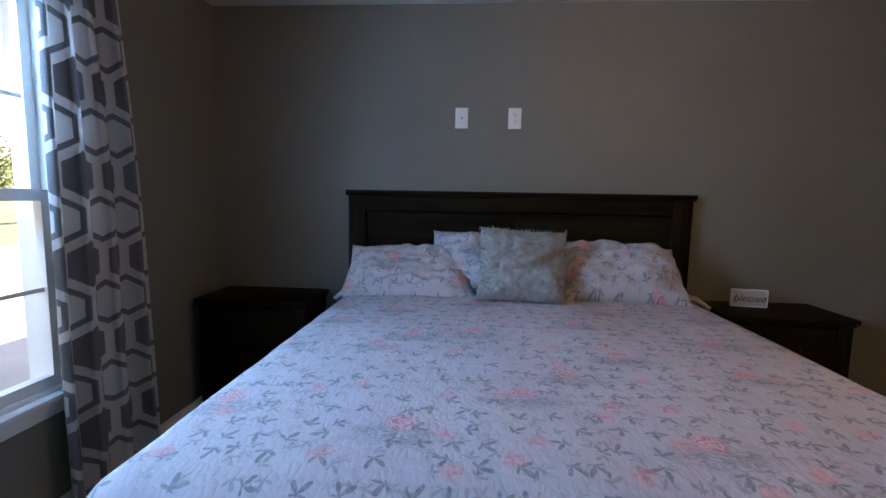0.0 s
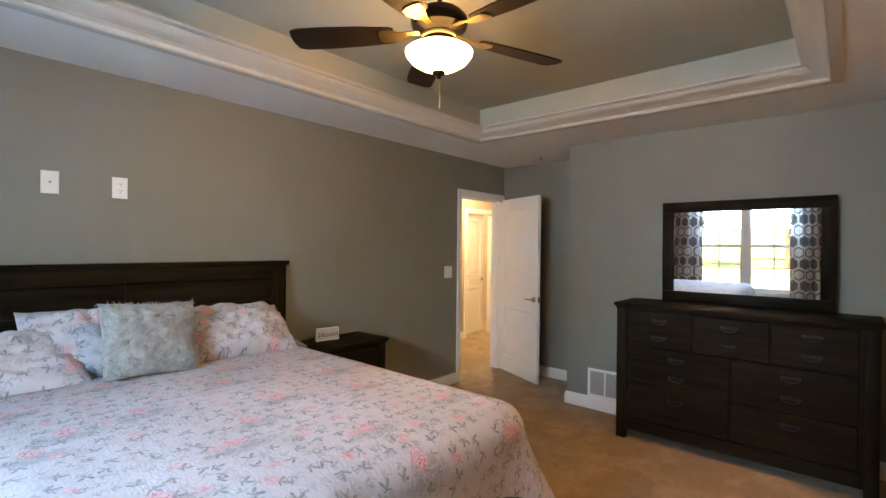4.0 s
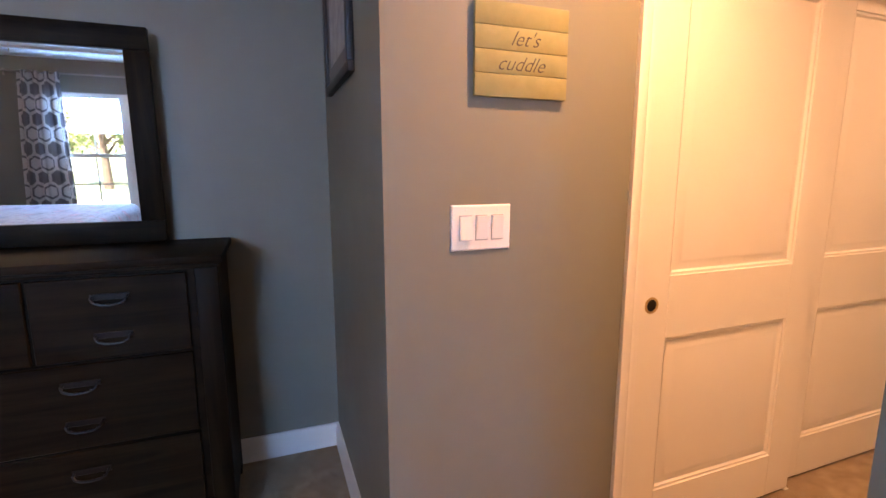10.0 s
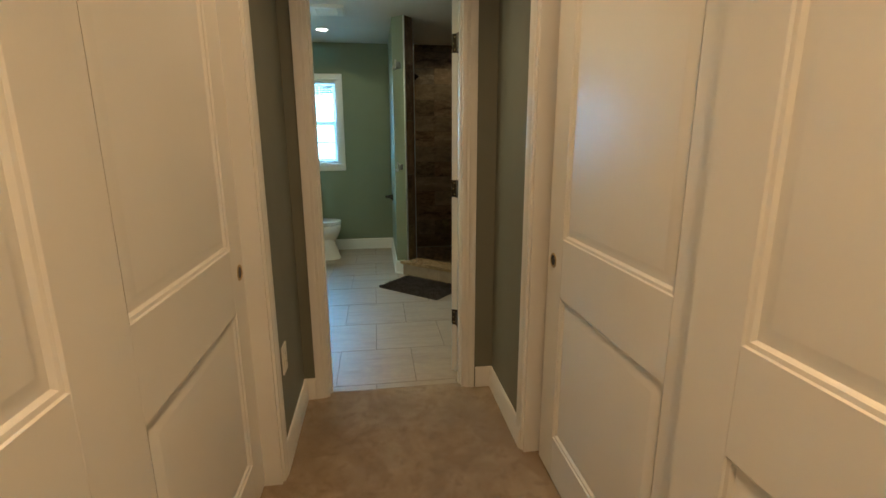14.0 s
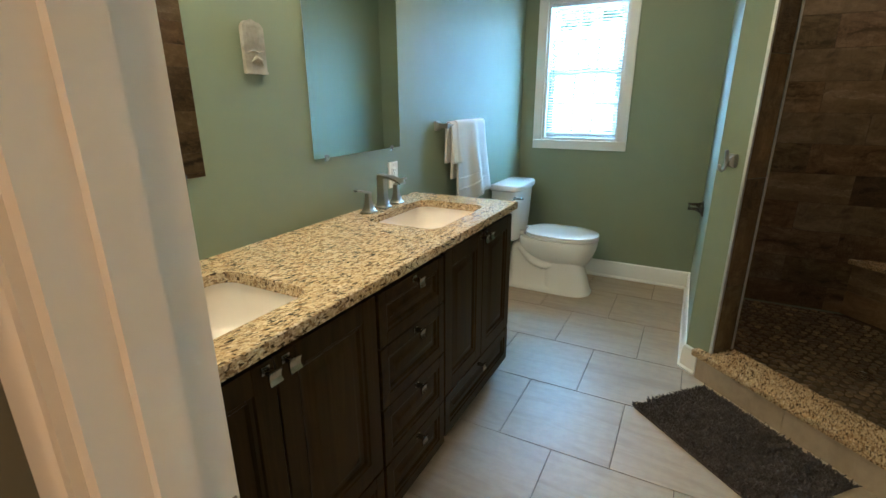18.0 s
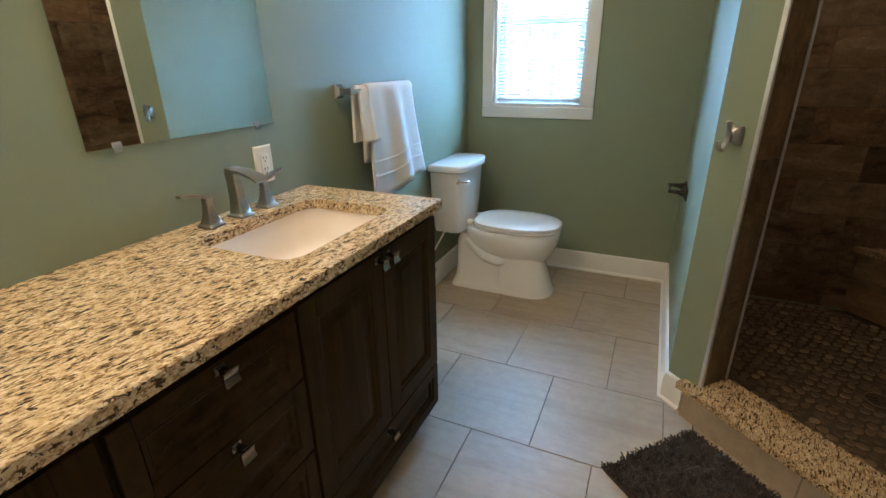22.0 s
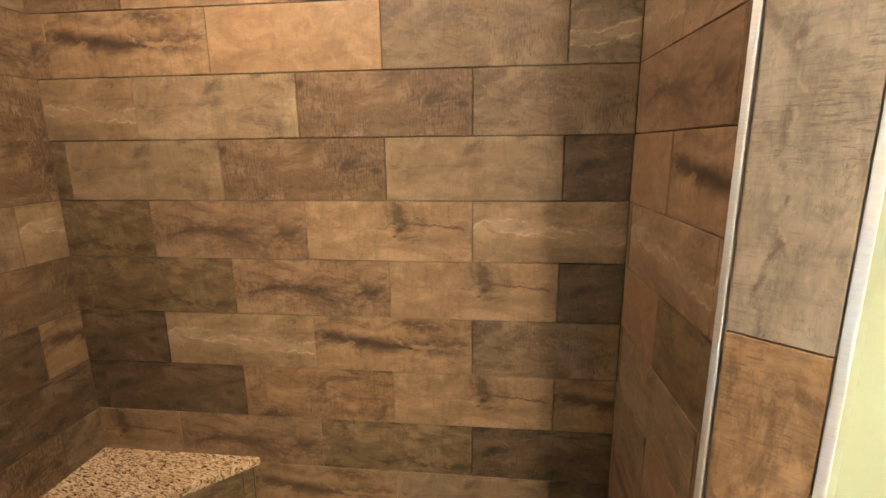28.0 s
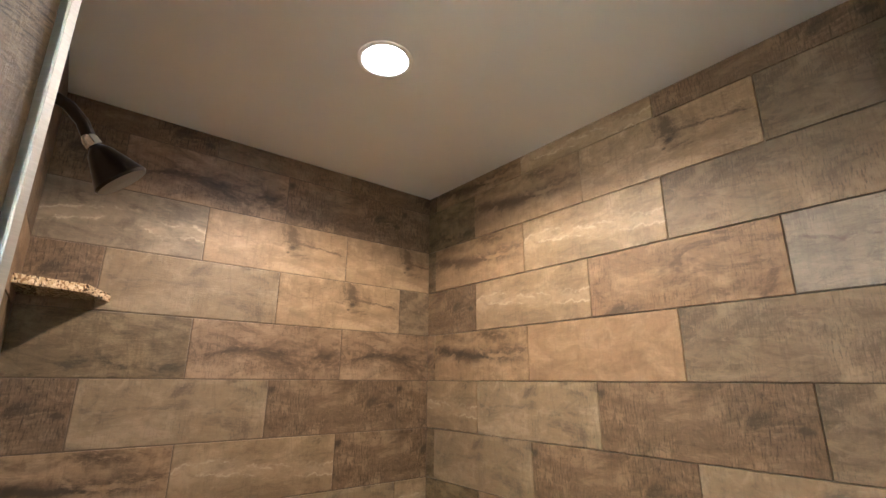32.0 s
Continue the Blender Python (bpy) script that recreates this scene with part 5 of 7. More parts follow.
for i in range(5):
    a = radians(52 + 72 * i)
    turn = Matrix.Rotation(a, 4, "Z")
    bm = bmesh.new()
    tilt = Matrix.Translation((0, 0, -0.293)) @ Matrix.Rotation(radians(11), 4, "X")
    outline = [(0.205, 0.045), (0.22, 0.054), (0.36, 0.068), (0.54, 0.076), (0.65, 0.074), (0.68, 0.062), (0.69, 0.02)]
    outline = outline + [(x, -y) for x, y in reversed(outline)]
    rings = [[turn @ tilt @ Vector((x, y, z)) for x, y in outline] for z in (0.0, 0.007)]
    ring_loft(bm, rings)
    blade = part("blade", bm, M["blade"], fan, "dark wooden blade", False)
    bm = bmesh.new()
    iron = [(0.09, 0.014), (0.14, 0.013), (0.18, 0.026), (0.225, 0.042), (0.265, 0.040), (0.275, 0.02)]
    iron = iron + [(x, -y) for x, y in reversed(iron)]
    rings = [[turn @ tilt @ Vector((x, y, z + (0.012 if x < 0.15 else 0.0))) for x, y in iron] for z in (-0.006, -0.001)]
    ring_loft(bm, rings)
    part("blade_iron", bm, M["brass"], blade, "antique brass blade iron")

det = thing("sprinkler_head", "small white and chrome sprinkler head in the ceiling", "sprinkler", pose(3.735, 2.25, CEIL))
bm = bmesh.new()
lathe(bm, [(0.0, 0.0), (0.04, 0.0), (0.04, -0.004), (0.02, -0.010), (0.0, -0.010)], None, 20, False)
part("escutcheon", bm, M["plastic"], det)
bm = bmesh.new()
lathe(bm, [(0.008, -0.010), (0.008, -0.03), (0.006, -0.045), (0.02, -0.046), (0.02, -0.049), (0.0, -0.050)], None, 16, False)
part("deflector", bm, M["chrome"], det)

plate("wall_plate", "white cable wall plate above the headboard on the grey wall", "cable", pose(-0.104, NY, 1.79))
plate("wall_outlet", "white duplex wall outlet above the headboard on the grey wall", "outlet", pose(0.21, NY, 1.79))
plate("light_switch", "white two-gang light switch beside the bedroom door", "switch", pose(3.155, NY, 1.203), 2)
plate("light_switch", "white three-gang rocker switch on the closet hall wall", "switch", pose(HE, -1.028, 1.174, 0, 0, -90), 3)
plate("wall_outlet", "white duplex outlet low on the grey wall behind the nightstand", "outlet", pose(-0.85, NY, 0.38))
plate("wall_outlet", "white duplex outlet low on the closet hall wall", "outlet", pose(HE, -3.55, 0.44, 0, 0, -90))

vent = thing("return_air_grille", "white slatted return air grille low on the grey wall", "air grille", pose(EX, 1.62, 0.115, 0, 0, -90))
VW, VH = 0.32, 0.255
bm = boxes((0, -0.008, 0, VW, 0, 0.022), (0, -0.008, VH - 0.022, VW, 0, VH), (0, -0.008, 0.0222, 0.022, 0, VH - 0.0222), (VW - 0.022, -0.008, 0.0222, VW, 0, VH - 0.0222), (VW / 2 - 0.006, -0.007, 0.0222, VW / 2 + 0.006, 0, VH - 0.0222))
part("grille_frame", bm, M["plastic"], vent, smooth=False)
bm = boxes((0.02, -0.0005, 0.02, VW - 0.02, 0.001, VH - 0.02))
part("backing", bm, M["wall_grey"], vent, smooth=False)
for i in range(13):
    bm = bmesh.new()
    z = 0.03 + i * 0.0158
    for x0, x1 in ((0.0222, VW / 2 - 0.0062), (VW / 2 + 0.0062, VW - 0.0222)):
        v = box(bm, x0, -0.006, z, x1, -0.001, z + 0.0025)
        for q in v:
            if q.co.y > -0.004:
                q.co.z += 0.006
    # slat greyed for the shade inside the grille
    part("slat", bm, M["shade_grey"], vent, smooth=False)

pic = thing("picture_frame", "black framed print with a dark grey mat on the grey wall", "picture", pose(2.81, SY, 1.615, 0, 0, 180))
# hangs on the wall's north face
PW, PH = 0.52, 0.41
for a, b, c, d in ((-PW, 0, 0, 0.03), (-PW, 0, PH - 0.03, PH), (-PW, -PW + 0.03, 0.0302, PH - 0.0302), (-0.03, 0, 0.0302, PH - 0.0302)):
    bm = bmesh.new()
    box(bm, a, -0.022, c, b, 0, d, 0.003)
    part("frame_side", bm, M["ink"], pic)
bm = boxes((-PW + 0.028, -0.010, 0.028, -0.028, -0.004, PH - 0.028))
part("mat_board", bm, M["cream"], pic, smooth=False)
bm = boxes((-PW + 0.10, -0.0115, 0.09, -0.10, -0.0102, PH - 0.09))
part("print", bm, M["grey_paper"], pic, smooth=False)

# bedroom door, open into the room
door = panel_door("door_bedroom", "white moulded two-panel bedroom door standing open", 0.762, pose(4.112, NY - 0.004, 0.012, 0, 0, 180 + 66), 2.02, 0.035)
lever(door, 0.70, 0.0, 0.90, -1, -1)
lever(door, 0.70, 0.035, 0.90, -1, 1)
bm = boxes((0.7622, 0.006, 0.872, 0.764, 0.029, 0.928))
part("latch_plate", bm, M["hinge_bronze"], door, "dark latch plate on the door's edge")
bm = boxes((0.030, -0.012, 2.000, 0.046, 0.0, 2.016), bev=0.002)
part("hinge_stop", bm, M["bronze"], door, "small black hinge stop")
far = panel_door("door_landing", "white moulded two-panel door standing open across the landing", 0.745, pose(5.362, 4.558, 0.012, 0, 0, 10), 2.02, 0.035)
lever(far, 0.68, 0.0, 0.90, -1, -1)
for z in (0.36, 1.08, 1.80):
    hinge(far, pose(5.352, 4.546, z))

# ---------------------------------------------------------------- bedroom window and curtains
def window(name, label, m, w, z0, z1, units, deep, grid=(2, 2), casing_w=0.0, stool=True, sashes=(0.014, 0.05)):
    """A double-hung window in a wall that faces -y in its own axes; x across from 0 to w; the opening runs back from y = 0 to y = deep."""
    win = thing(name, label, "window", m, "", "structure")
    t = M["trim"]
    bm = boxes((0, 0.0, z0, 0.018, deep, z1), (w - 0.018, 0.0, z0, w, deep, z1), (0.018, 0.0, z1 - 0.018, w - 0.018, deep, z1), (0.018, 0.0, z0, w - 0.018, deep, z0 + 0.018))
    part("window_frame", bm, t, win, smooth=False)
    if casing_w:
        c = casing_w
        bm = bmesh.new()
        for a, b, p, q in ((-c, w + c, z1, z1 + c), (-c, 0, z0, z1), (w, w + c, z0, z1), (-c, w + c, z0 - c, z0)):
            box(bm, a, -0.016, p + 0.0002, b, 0, q - 0.0002, 0.003, 1)
        part("window_casing", bm, t, win)
    if stool:
        bm = bmesh.new()
        box(bm, -0.07, -0.045, z0 - 0.022, w + 0.07, 0.02, z0, 0.005)
        part("window_sill", bm, t, win)
        bm = bmesh.new()
        box(bm, -0.05, -0.014, z0 - 0.085, w + 0.05, -0.0003, z0 - 0.0222, 0.003)
        part("window_apron", bm, t, win)
    uw = (w - 0.036 - 0.07 * (units - 1)) / units
    mid = (z0 + z1) / 2
    for u in range(units):
        x0 = 0.018 + u * (uw + 0.07)
        if u:
            bm = boxes((x0 - 0.07, 0.02, z0 + 0.018, x0, deep - 0.02, z1 - 0.018))
            part("mullion", bm, t, win, smooth=False)
        for lo, hi, y in ((z0 + 0.018, mid + 0.02, sashes[0]), (mid - 0.02, z1 - 0.018, sashes[1])):
            s = 0.042
            bm = boxes((x0, y, lo, x0 + s, y + 0.032, hi), (x0 + uw - s, y, lo, x0 + uw, y + 0.032, hi), (x0 + s, y, lo, x0 + uw - s, y + 0.032, lo + s), (x0 + s, y, hi - s, x0 + uw - s, y + 0.032, hi))
            sash = part("sash", bm, t, win, smooth=False)
            bm = bmesh.new()
            for i in range(1, grid[0]):
                x = x0 + s + (uw - 2 * s) * i / grid[0]
                box(bm, x - 0.008, y + 0.012, lo + s, x + 0.008, y + 0.022, hi - s)
            for j in range(1, grid[1]):
                z = lo + s + (hi - lo - 2 * s) * j / grid[1]
                box(bm, x0 + s, y + 0.0125, z - 0.008, x0 + uw - s, y + 0.0215, z + 0.008)
            if grid != (1, 1):
                part("muntin", bm, t, sash, smooth=False)
            else:
                bm.free()
            bm = boxes((x0 + s - 0.004, y + 0.016, lo + s - 0.004, x0 + uw - s + 0.004, y + 0.018, hi - s + 0.004))
            pane = part("pane", bm, M["glass"], sash, smooth=False)
            pane.visible_shadow = False
        bm = boxes((x0 + uw / 2 - 0.03, sashes[0] - 0.01, mid + 0.0205, x0 + uw / 2 + 0.03, sashes[0] + 0.015, mid + 0.032), bev=0.003)
        part("sash_lock", bm, M["plastic"], win)
    return win


window("window_1", "white twin double-hung window with grids in the bedroom", pose(WX, 0.35, 0, 0, 0, 90), 1.52, 0.545, 2.06, 2, 0.16)


def curtain(label, y0, y1, seed, waves, lean):
    """A pleated panel hanging in front of the window wall, from the rod to the floor."""
    c = thing("curtain", label, "curtain", pose(WX + 0.085, y0, 0), "bedroom curtains")
    bm = bmesh.new()
    uvl = bm.loops.layers.uv.new("UVMap")
    cols, rows, w = 110, 40, y1 - y0
    flat, grid = {}, []
    cloth = 1.4 * w
    for j in range(rows + 1):
        z = 0.03 + (2.275 - 0.03) * j / rows
        gather = 1.0 - 0.24 * (j / rows) ** 1.3
        line = []
        for i in range(cols + 1):
            f = i / cols
            ph = 2 * math.pi * waves * f + 0.5 * math.sin(3 * f + seed)
            amp = 0.048 * (0.75 + 0.35 * math.sin(2.1 * f * waves + seed)) * (0.8 + 0.35 * (1 - j / rows))
            drift = 0.02 * noise.noise(Vector((f * 3, z * 1.2, seed)))
            v = bm.verts.new((amp * math.sin(ph) + drift, w * (f * gather if lean > 0 else 1 - (1 - f) * gather) + 0.010 * math.cos(ph * 2), z))
            line.append(v)
        run = [0.0]
        for p, q in zip(line, line[1:]):
            run.append(run[-1] + (q.co - p.co).length)
        for v, along in zip(line, run):
            flat[v] = (along / run[-1] * cloth + seed * 0.05 + 0.085, z)
        grid.append(line)
    for a, b in zip(grid, grid[1:]):
        for i in range(cols):
            q = bm.faces.new((a[i], a[i + 1], b[i + 1], b[i]))
            for lp in q.loops:
                lp[uvl].uv = flat[lp.vert]
    ob = part("curtain_cloth", bm, M["curtain"], c)
    mod = ob.modifiers.new("thickness", "SOLIDIFY")
    mod.thickness = 0.002
    for i in range(7):
        bm = bmesh.new()
        yy = w * (i + 0.5) / 7 * 0.76 + (0 if lean > 0 else 0.24 * w)
        rings = 14
        pts = [(0.019 * math.cos(2 * math.pi * k / rings), yy, 2.262 + 0.019 * math.sin(2 * math.pi * k / rings)) for k in range(rings + 1)]
        tube(bm, pts, 0.003, 6)
        part("grommet", bm, M["nickel"], c, "metal curtain ring")
    return c


CT = "white and charcoal hexagon-lattice curtain panel hanging beside the window"
curtain(CT, 1.72, 2.27, 1.3, 4, 1)
curtain(CT, -0.05, 0.50, 4.1, 4, -1)
rod = thing("curtain_rod", "brushed metal curtain rod above the bedroom window", "curtain rod", pose(WX + 0.085, 1.19, 2.262))
bm = bmesh.new()
tube(bm, [(0, -1.16, 0), (0, 1.16, 0)], 0.0105, 14)
part("pole", bm, M["nickel"], rod)
for s in (-1, 1):
    bm = bmesh.new()
    lathe(bm, [(0.0, 0.0), (0.014, 0.0), (0.014, 0.012), (0.024, 0.03), (0.02, 0.048), (0.0, 0.056)], pose(0, s * 1.16, 0, -s * 90), 18, False)
    part("finial", bm, M["nickel"], rod)
    bm = boxes((-0.0845, s * 1.10 - 0.008, -0.012, -0.008, s * 1.10 + 0.008, -0.004))
    box(bm, -0.0848, s * 1.10 - 0.012, -0.045, -0.0805, s * 1.10 + 0.012, 0.035)
    part("bracket", bm, M["nickel"], rod)

# ---------------------------------------------------------------- closet hall
CW = 0.87
CD = "white moulded two-panel sliding closet door with a round finger pull"
g = "sliding closet doors"
RAILS = (0.753, 0.966)
panel_door("closet_door", CD, CW, pose(HE + 0.025, -1.598, 0.012, 0, 0, -90), 1.985, 0.034, RAILS, (0.065, 0.873), False, g, 0.135, 0.087)
panel_door("closet_door", CD, 0.90, pose(HE + 0.066, -2.45, 0.012, 0, 0, -90), 1.985, 0.034, RAILS, (0.845, 0.873), False, g, 0.135, 0.087)
panel_door("closet_door", CD, CW, pose(HW - 0.012, -1.60 - CW, 0.012, 0, 0, 90), 1.985, 0.034, RAILS, None, False, g, 0.135, 0.087)
panel_door("closet_door", CD, 0.90, pose(HW - 0.053, -3.35, 0.012, 0, 0, 90), 1.985, 0.034, RAILS, (0.055, 0.873), False, g, 0.135, 0.087)
for x, s in ((HE, 1), (HW, -1)):
    tr = thing("sliding_door_track", "metal overhead track of the sliding closet doors", "door track", pose(x, -3.333, 2.0))
    bm = boxes(*(((min(s * a, s * b), 0, z0, max(s * a, s * b), 1.735, z1)) for a, b, z0, z1 in ((0.012, 0.105, 0.012, 0.0165), (0.012, 0.0135, -0.014, 0.0118), (0.058, 0.0595, -0.014, 0.0118))))
    part("rail", bm, M["alu"], tr, smooth=False)
    gd = thing("door_guide", "small white floor guide of the sliding closet doors", "door guide", pose(x + s * 0.055, -2.47, 0.0))
    bm = boxes((-0.03, -0.012, 0, 0.03, 0.012, 0.004), (-0.002, -0.012, 0.004, 0.002, 0.012, 0.022))
    part("guide_body", bm, M["plastic"], gd)

sg = thing("wall_sign", "olive green planked wooden sign reading let's cuddle", "sign", pose(HE, -1.0, 1.508, 0, 0, -90))
for i in range(4):
    bm = boxes((0.0, -0.016, i * 0.0572 + 0.0006, 0.27, -0.003, (i + 1) * 0.0572 - 0.0006), bev=0.0012)
    part("board", bm, M["olive_board"], sg)
bm = boxes((0.03, -0.0028, 0.01, 0.05, 0, 0.218), (0.22, -0.0028, 0.01, 0.24, 0, 0.218))
part("batten", bm, M["olive_board"], sg)
words("lettering", "let's", 0.052, pose(0.138, -0.0162, 0.143), M["brown_ink"], sg, 0.0005, 0.5, 0.0006)
words("lettering", "cuddle", 0.052, pose(0.128, -0.0162, 0.082), M["brown_ink"], sg, 0.0005, 0.5, 0.0006)


def flush_lamp(x, y, label):
    f = thing("ceiling_lamp", label, "ceiling lamp", pose(x, y, CEIL))
    bm = bmesh.new()
    lathe(bm, [(0.0, 0.0), (0.15, 0.0), (0.155, -0.012), (0.145, -0.026), (0.0, -0.026)], None, 32, False)
    part("base", bm, M["bronze"], f)
    bm = bmesh.new()
    lathe(bm, [(0.14, -0.026), (0.135, -0.05), (0.11, -0.08), (0.06, -0.098), (0.0, -0.104)], None, 32, False)
    sh = part("glass_shade", bm, M["shade"], f, "frosted glass shade, lit")
    sh.visible_shadow = False


flush_lamp(4.9, 3.75, "flush ceiling lamp with a lit frosted shade on the landing")
# assumed fitting for the added far room light
flush_lamp(5.6, 5.8, "added unseen ceiling lamp that brightens the far room")

# bath door, folded back into the bath, and its hinges
bd = panel_door("door_bath", "white moulded two-panel bath door standing open", 0.665, pose(1.650, -4.142, 0.012, 0, 0, -123), 2.0, 0.035, stile=0.105)
KN = [(0.0, 0.0), (0.032, 0.0), (0.032, 0.006), (0.016, 0.012), (0.011, 0.02), (0.011, 0.034), (0.022, 0.04), (0.028, 0.052), (0.026, 0.064), (0.015, 0.07), (0.0, 0.071)]
for y, r in ((0.0, 90), (0.035, -90)):
    bm = bmesh.new()
    lathe(bm, KN, pose(0.605, y, 0.90, r), 24, False)
    part("door_knob", bm, M["nickel"], bd, "brushed nickel door knob")
bm = boxes((0.6652, 0.006, 0.872, 0.667, 0.029, 0.928))
part("latch_plate", bm, M["nickel"], bd)
for z in (0.345, 1.075, 1.80):
    hinge(bd, pose(1.654, -4.136, z))
    bm = boxes((-0.0025, 0.003, z - 0.012 - 0.045, -0.0003, 0.033, z - 0.012 + 0.045), bev=0.0008)
    leaf = part("hinge_leaf", bm, M["hinge_bronze"], bd, "bronze hinge leaf")
    for dz in (-0.03, 0.0, 0.03):
        bm = bmesh.new()
        lathe(bm, [(0.0038, 0.0), (0.003, 0.001), (0.0, 0.0014)], pose(-0.0025, 0.018 + 0.006 * (dz == 0), z - 0.012 + dz, 0, -90), 10, False)
        part("screw", bm, M["brass"], leaf)
sp = thing("strike_plate", "metal strike plate on the bath door lining", "strike plate", pose(2.362, -4.068, 0.93))
bm = boxes((-0.002, -0.018, -0.03, 0.0, 0.018, -0.012), (-0.002, -0.018, 0.012, 0.0, 0.018, 0.03), (-0.002, -0.018, -0.0118, 0.0, -0.008, 0.0118), (-0.002, 0.008, -0.0118, 0.0, 0.018, 0.0118))
part("strike", bm, M["nickel"], sp, smooth=False)
panel_door("door_linen", "white moulded two-panel linen closet door with round finger pull", 0.55, pose(BW - 0.03, -5.3325, 0.012, 0, 0, 90), 2.0, 0.034, (0.80, 1.018), (0.045, 0.905), False, "", 0.12)

# ---------------------------------------------------------------- bath
# vanity: built with x along the wall (northwards end at 0), facing -y in its own axes
VX = 2.705
VY0 = -4.14
VM = pose(VX, VY0, 0, 0, 0, -90)
CAB = [(-0.035, 0.655, "doors"), (0.665, 1.050, "drawers"), (1.060, 1.735, "doors")]
wz, wy = M["vanity_z"], M["vanity_y"]


def square_pull(parent, x, z):
    """A polished square pull: a small foot on the wood, a post, and a bowed plate standing off it."""
    bm = boxes((x - 0.011, -0.003, z - 0.002, x + 0.011, 0.0, z + 0.016), (x - 0.0065, -0.026, z + 0.001, x + 0.0065, -0.003, z + 0.012), bev=0.0006)
    rings = []
    for f in (-1, -0.6, -0.2, 0.2, 0.6, 1):
        zz, hw = z + f * 0.0145, 0.0165 - 0.0015 * (1 - f * f)
        y = -0.025 - 0.004 * f * f
        rings.append([(x - hw, y, zz), (x + hw, y, zz), (x + hw, y - 0.0045, zz), (x - hw, y - 0.0045, zz)])
    ring_loft(bm, rings)
    return part("pull", bm, M["polished"], parent, "polished metal square pull", False)


def front(parent, name, x0, x1, z0, z1, stile, pull, material):
    fr, pa = bmesh.new(), bmesh.new()
    framed_panel(fr, pa, x1 - x0, z1 - z0, 0.019, stile, stile, (), True)
    for b in (fr, pa):
        bmesh.ops.translate(b, verts=b.verts, vec=(x0, 0, z0))
    f = part(name, fr, material, parent)
    part("raised_panel", pa, material, f)
    square_pull(f, *pull)
    return f


for n_, (x0, x1, kind) in enumerate(CAB):
    lab = "dark stained vanity cabinet with two raised-panel doors over a drawer" if kind == "doors" else "dark stained wooden vanity drawer stack with four raised-panel drawers"
    c = thing("vanity_cabinet", lab, "cabinet", VM, "vanity cabinets")
    bm = boxes((x0 - 0.004, 0.0195, 0.10, x1 + 0.004, 0.53, 0.67), (x0 - 0.004, 0.0195, 0.6702, x0 + 0.012, 0.53, 0.860), (x1 - 0.012, 0.0195, 0.6702, x1 + 0.004, 0.53, 0.860), (x0 + 0.0122, 0.0195, 0.6702, x1 - 0.0122, 0.034, 0.860))
    part("cabinet_body", bm, wz, c, smooth=False)
    # toe kick coloured near-black for the shade under the cabinet fronts
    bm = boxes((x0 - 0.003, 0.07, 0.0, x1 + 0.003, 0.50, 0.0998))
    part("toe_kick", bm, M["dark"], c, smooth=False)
    if kind == "doors":
        mid = (x0 + x1) / 2 if n_ else 0.30
        front(c, "drawer_front", x0, x1 - 0.002, 0.085, 0.262, 0.04, ((x0 + x1) / 2 - 0.03, 0.238), wy)
        front(c, "cabinet_door", x0, mid - 0.002, 0.268, 0.84, 0.058, (mid - 0.027, 0.815), wz)
        front(c, "cabinet_door", mid + 0.002, x1 - 0.002, 0.268, 0.84, 0.058, (mid + 0.027, 0.815), wz)
    else:
        zs = (0.067, 0.262, 0.465, 0.668, 0.84)
        for a, b in zip(zs, zs[1:]):
            front(c, "drawer_front", x0, x1, a, b - 0.005, 0.038, ((x0 + x1) / 2 - 0.004, b - 0.027), wy)

# worktop with two rounded cut-outs, built as rings of quads round each basin
SINKS = [(-4.21, -4.65), (-5.285, -5.745)]
SX0, SX1 = 2.785, 3.115
CT0, CT1 = 2.688, BE - 0.001
TOPZ, THK = 0.893, 0.032


def rrect(x0, x1, y0, y1, r, k=6):
    pts = []
    for cx, cy, a0 in ((x1 - r, y1 - r, 0), (x0 + r, y1 - r, 90), (x0 + r, y0 + r, 180), (x1 - r, y0 + r, 270)):
        for i in range(k + 1):
            a = radians(a0 + 90 * i / k)
            pts.append((cx + r * math.cos(a), cy + r * math.sin(a)))
    return pts


top = thing("vanity_worktop", "cream and brown speckled granite worktop with two undermounted basins", "worktop", pose(0, 0, 0))
bm = bmesh.new()
loops = [[(CT0 + 0.003, -5.897), (CT1, -5.897), (CT1, BY - 0.002), (CT0 + 0.003, BY - 0.002)]] + [rrect(SX0, SX1, lo, hi, 0.055, 6) for hi, lo in SINKS]
rims = []
for pts in loops:
    vs = [bm.verts.new((x, y, TOPZ)) for x, y in pts]
    rims += [bm.edges.new((vs[i], vs[(i + 1) % len(vs)])) for i in range(len(vs))]
bmesh.ops.triangle_fill(bm, edges=rims, use_beauty=True)
bmesh.ops.recalc_face_normals(bm, faces=bm.faces)
if bm.faces[:][0].normal.z < 0:
    bmesh.ops.reverse_faces(bm, faces=bm.faces)
# the eased edge below the top face, then the slab's depth
rim = [e for e in bm.edges if e.is_boundary]
for drop, out in ((0.003, 0.003), (THK - 0.003, 0.0)):
    made = bmesh.ops.extrude_edge_only(bm, edges=rim)["geom"]
    low = [v for v in made if isinstance(v, bmesh.types.BMVert)]
    rim = [e for e in made if isinstance(e, bmesh.types.BMEdge)]
    for v in low:
        v.co.z -= drop
        if v.co.x < CT0 + 0.004:
            v.co.x -= out
        if v.co.y < -5.896:
            v.co.y -= out
bmesh.ops.triangle_fill(bm, edges=rim, use_beauty=True)
bmesh.ops.recalc_face_normals(bm, faces=bm.faces)
part("granite_slab", bm, M["granite"], top, "", False)

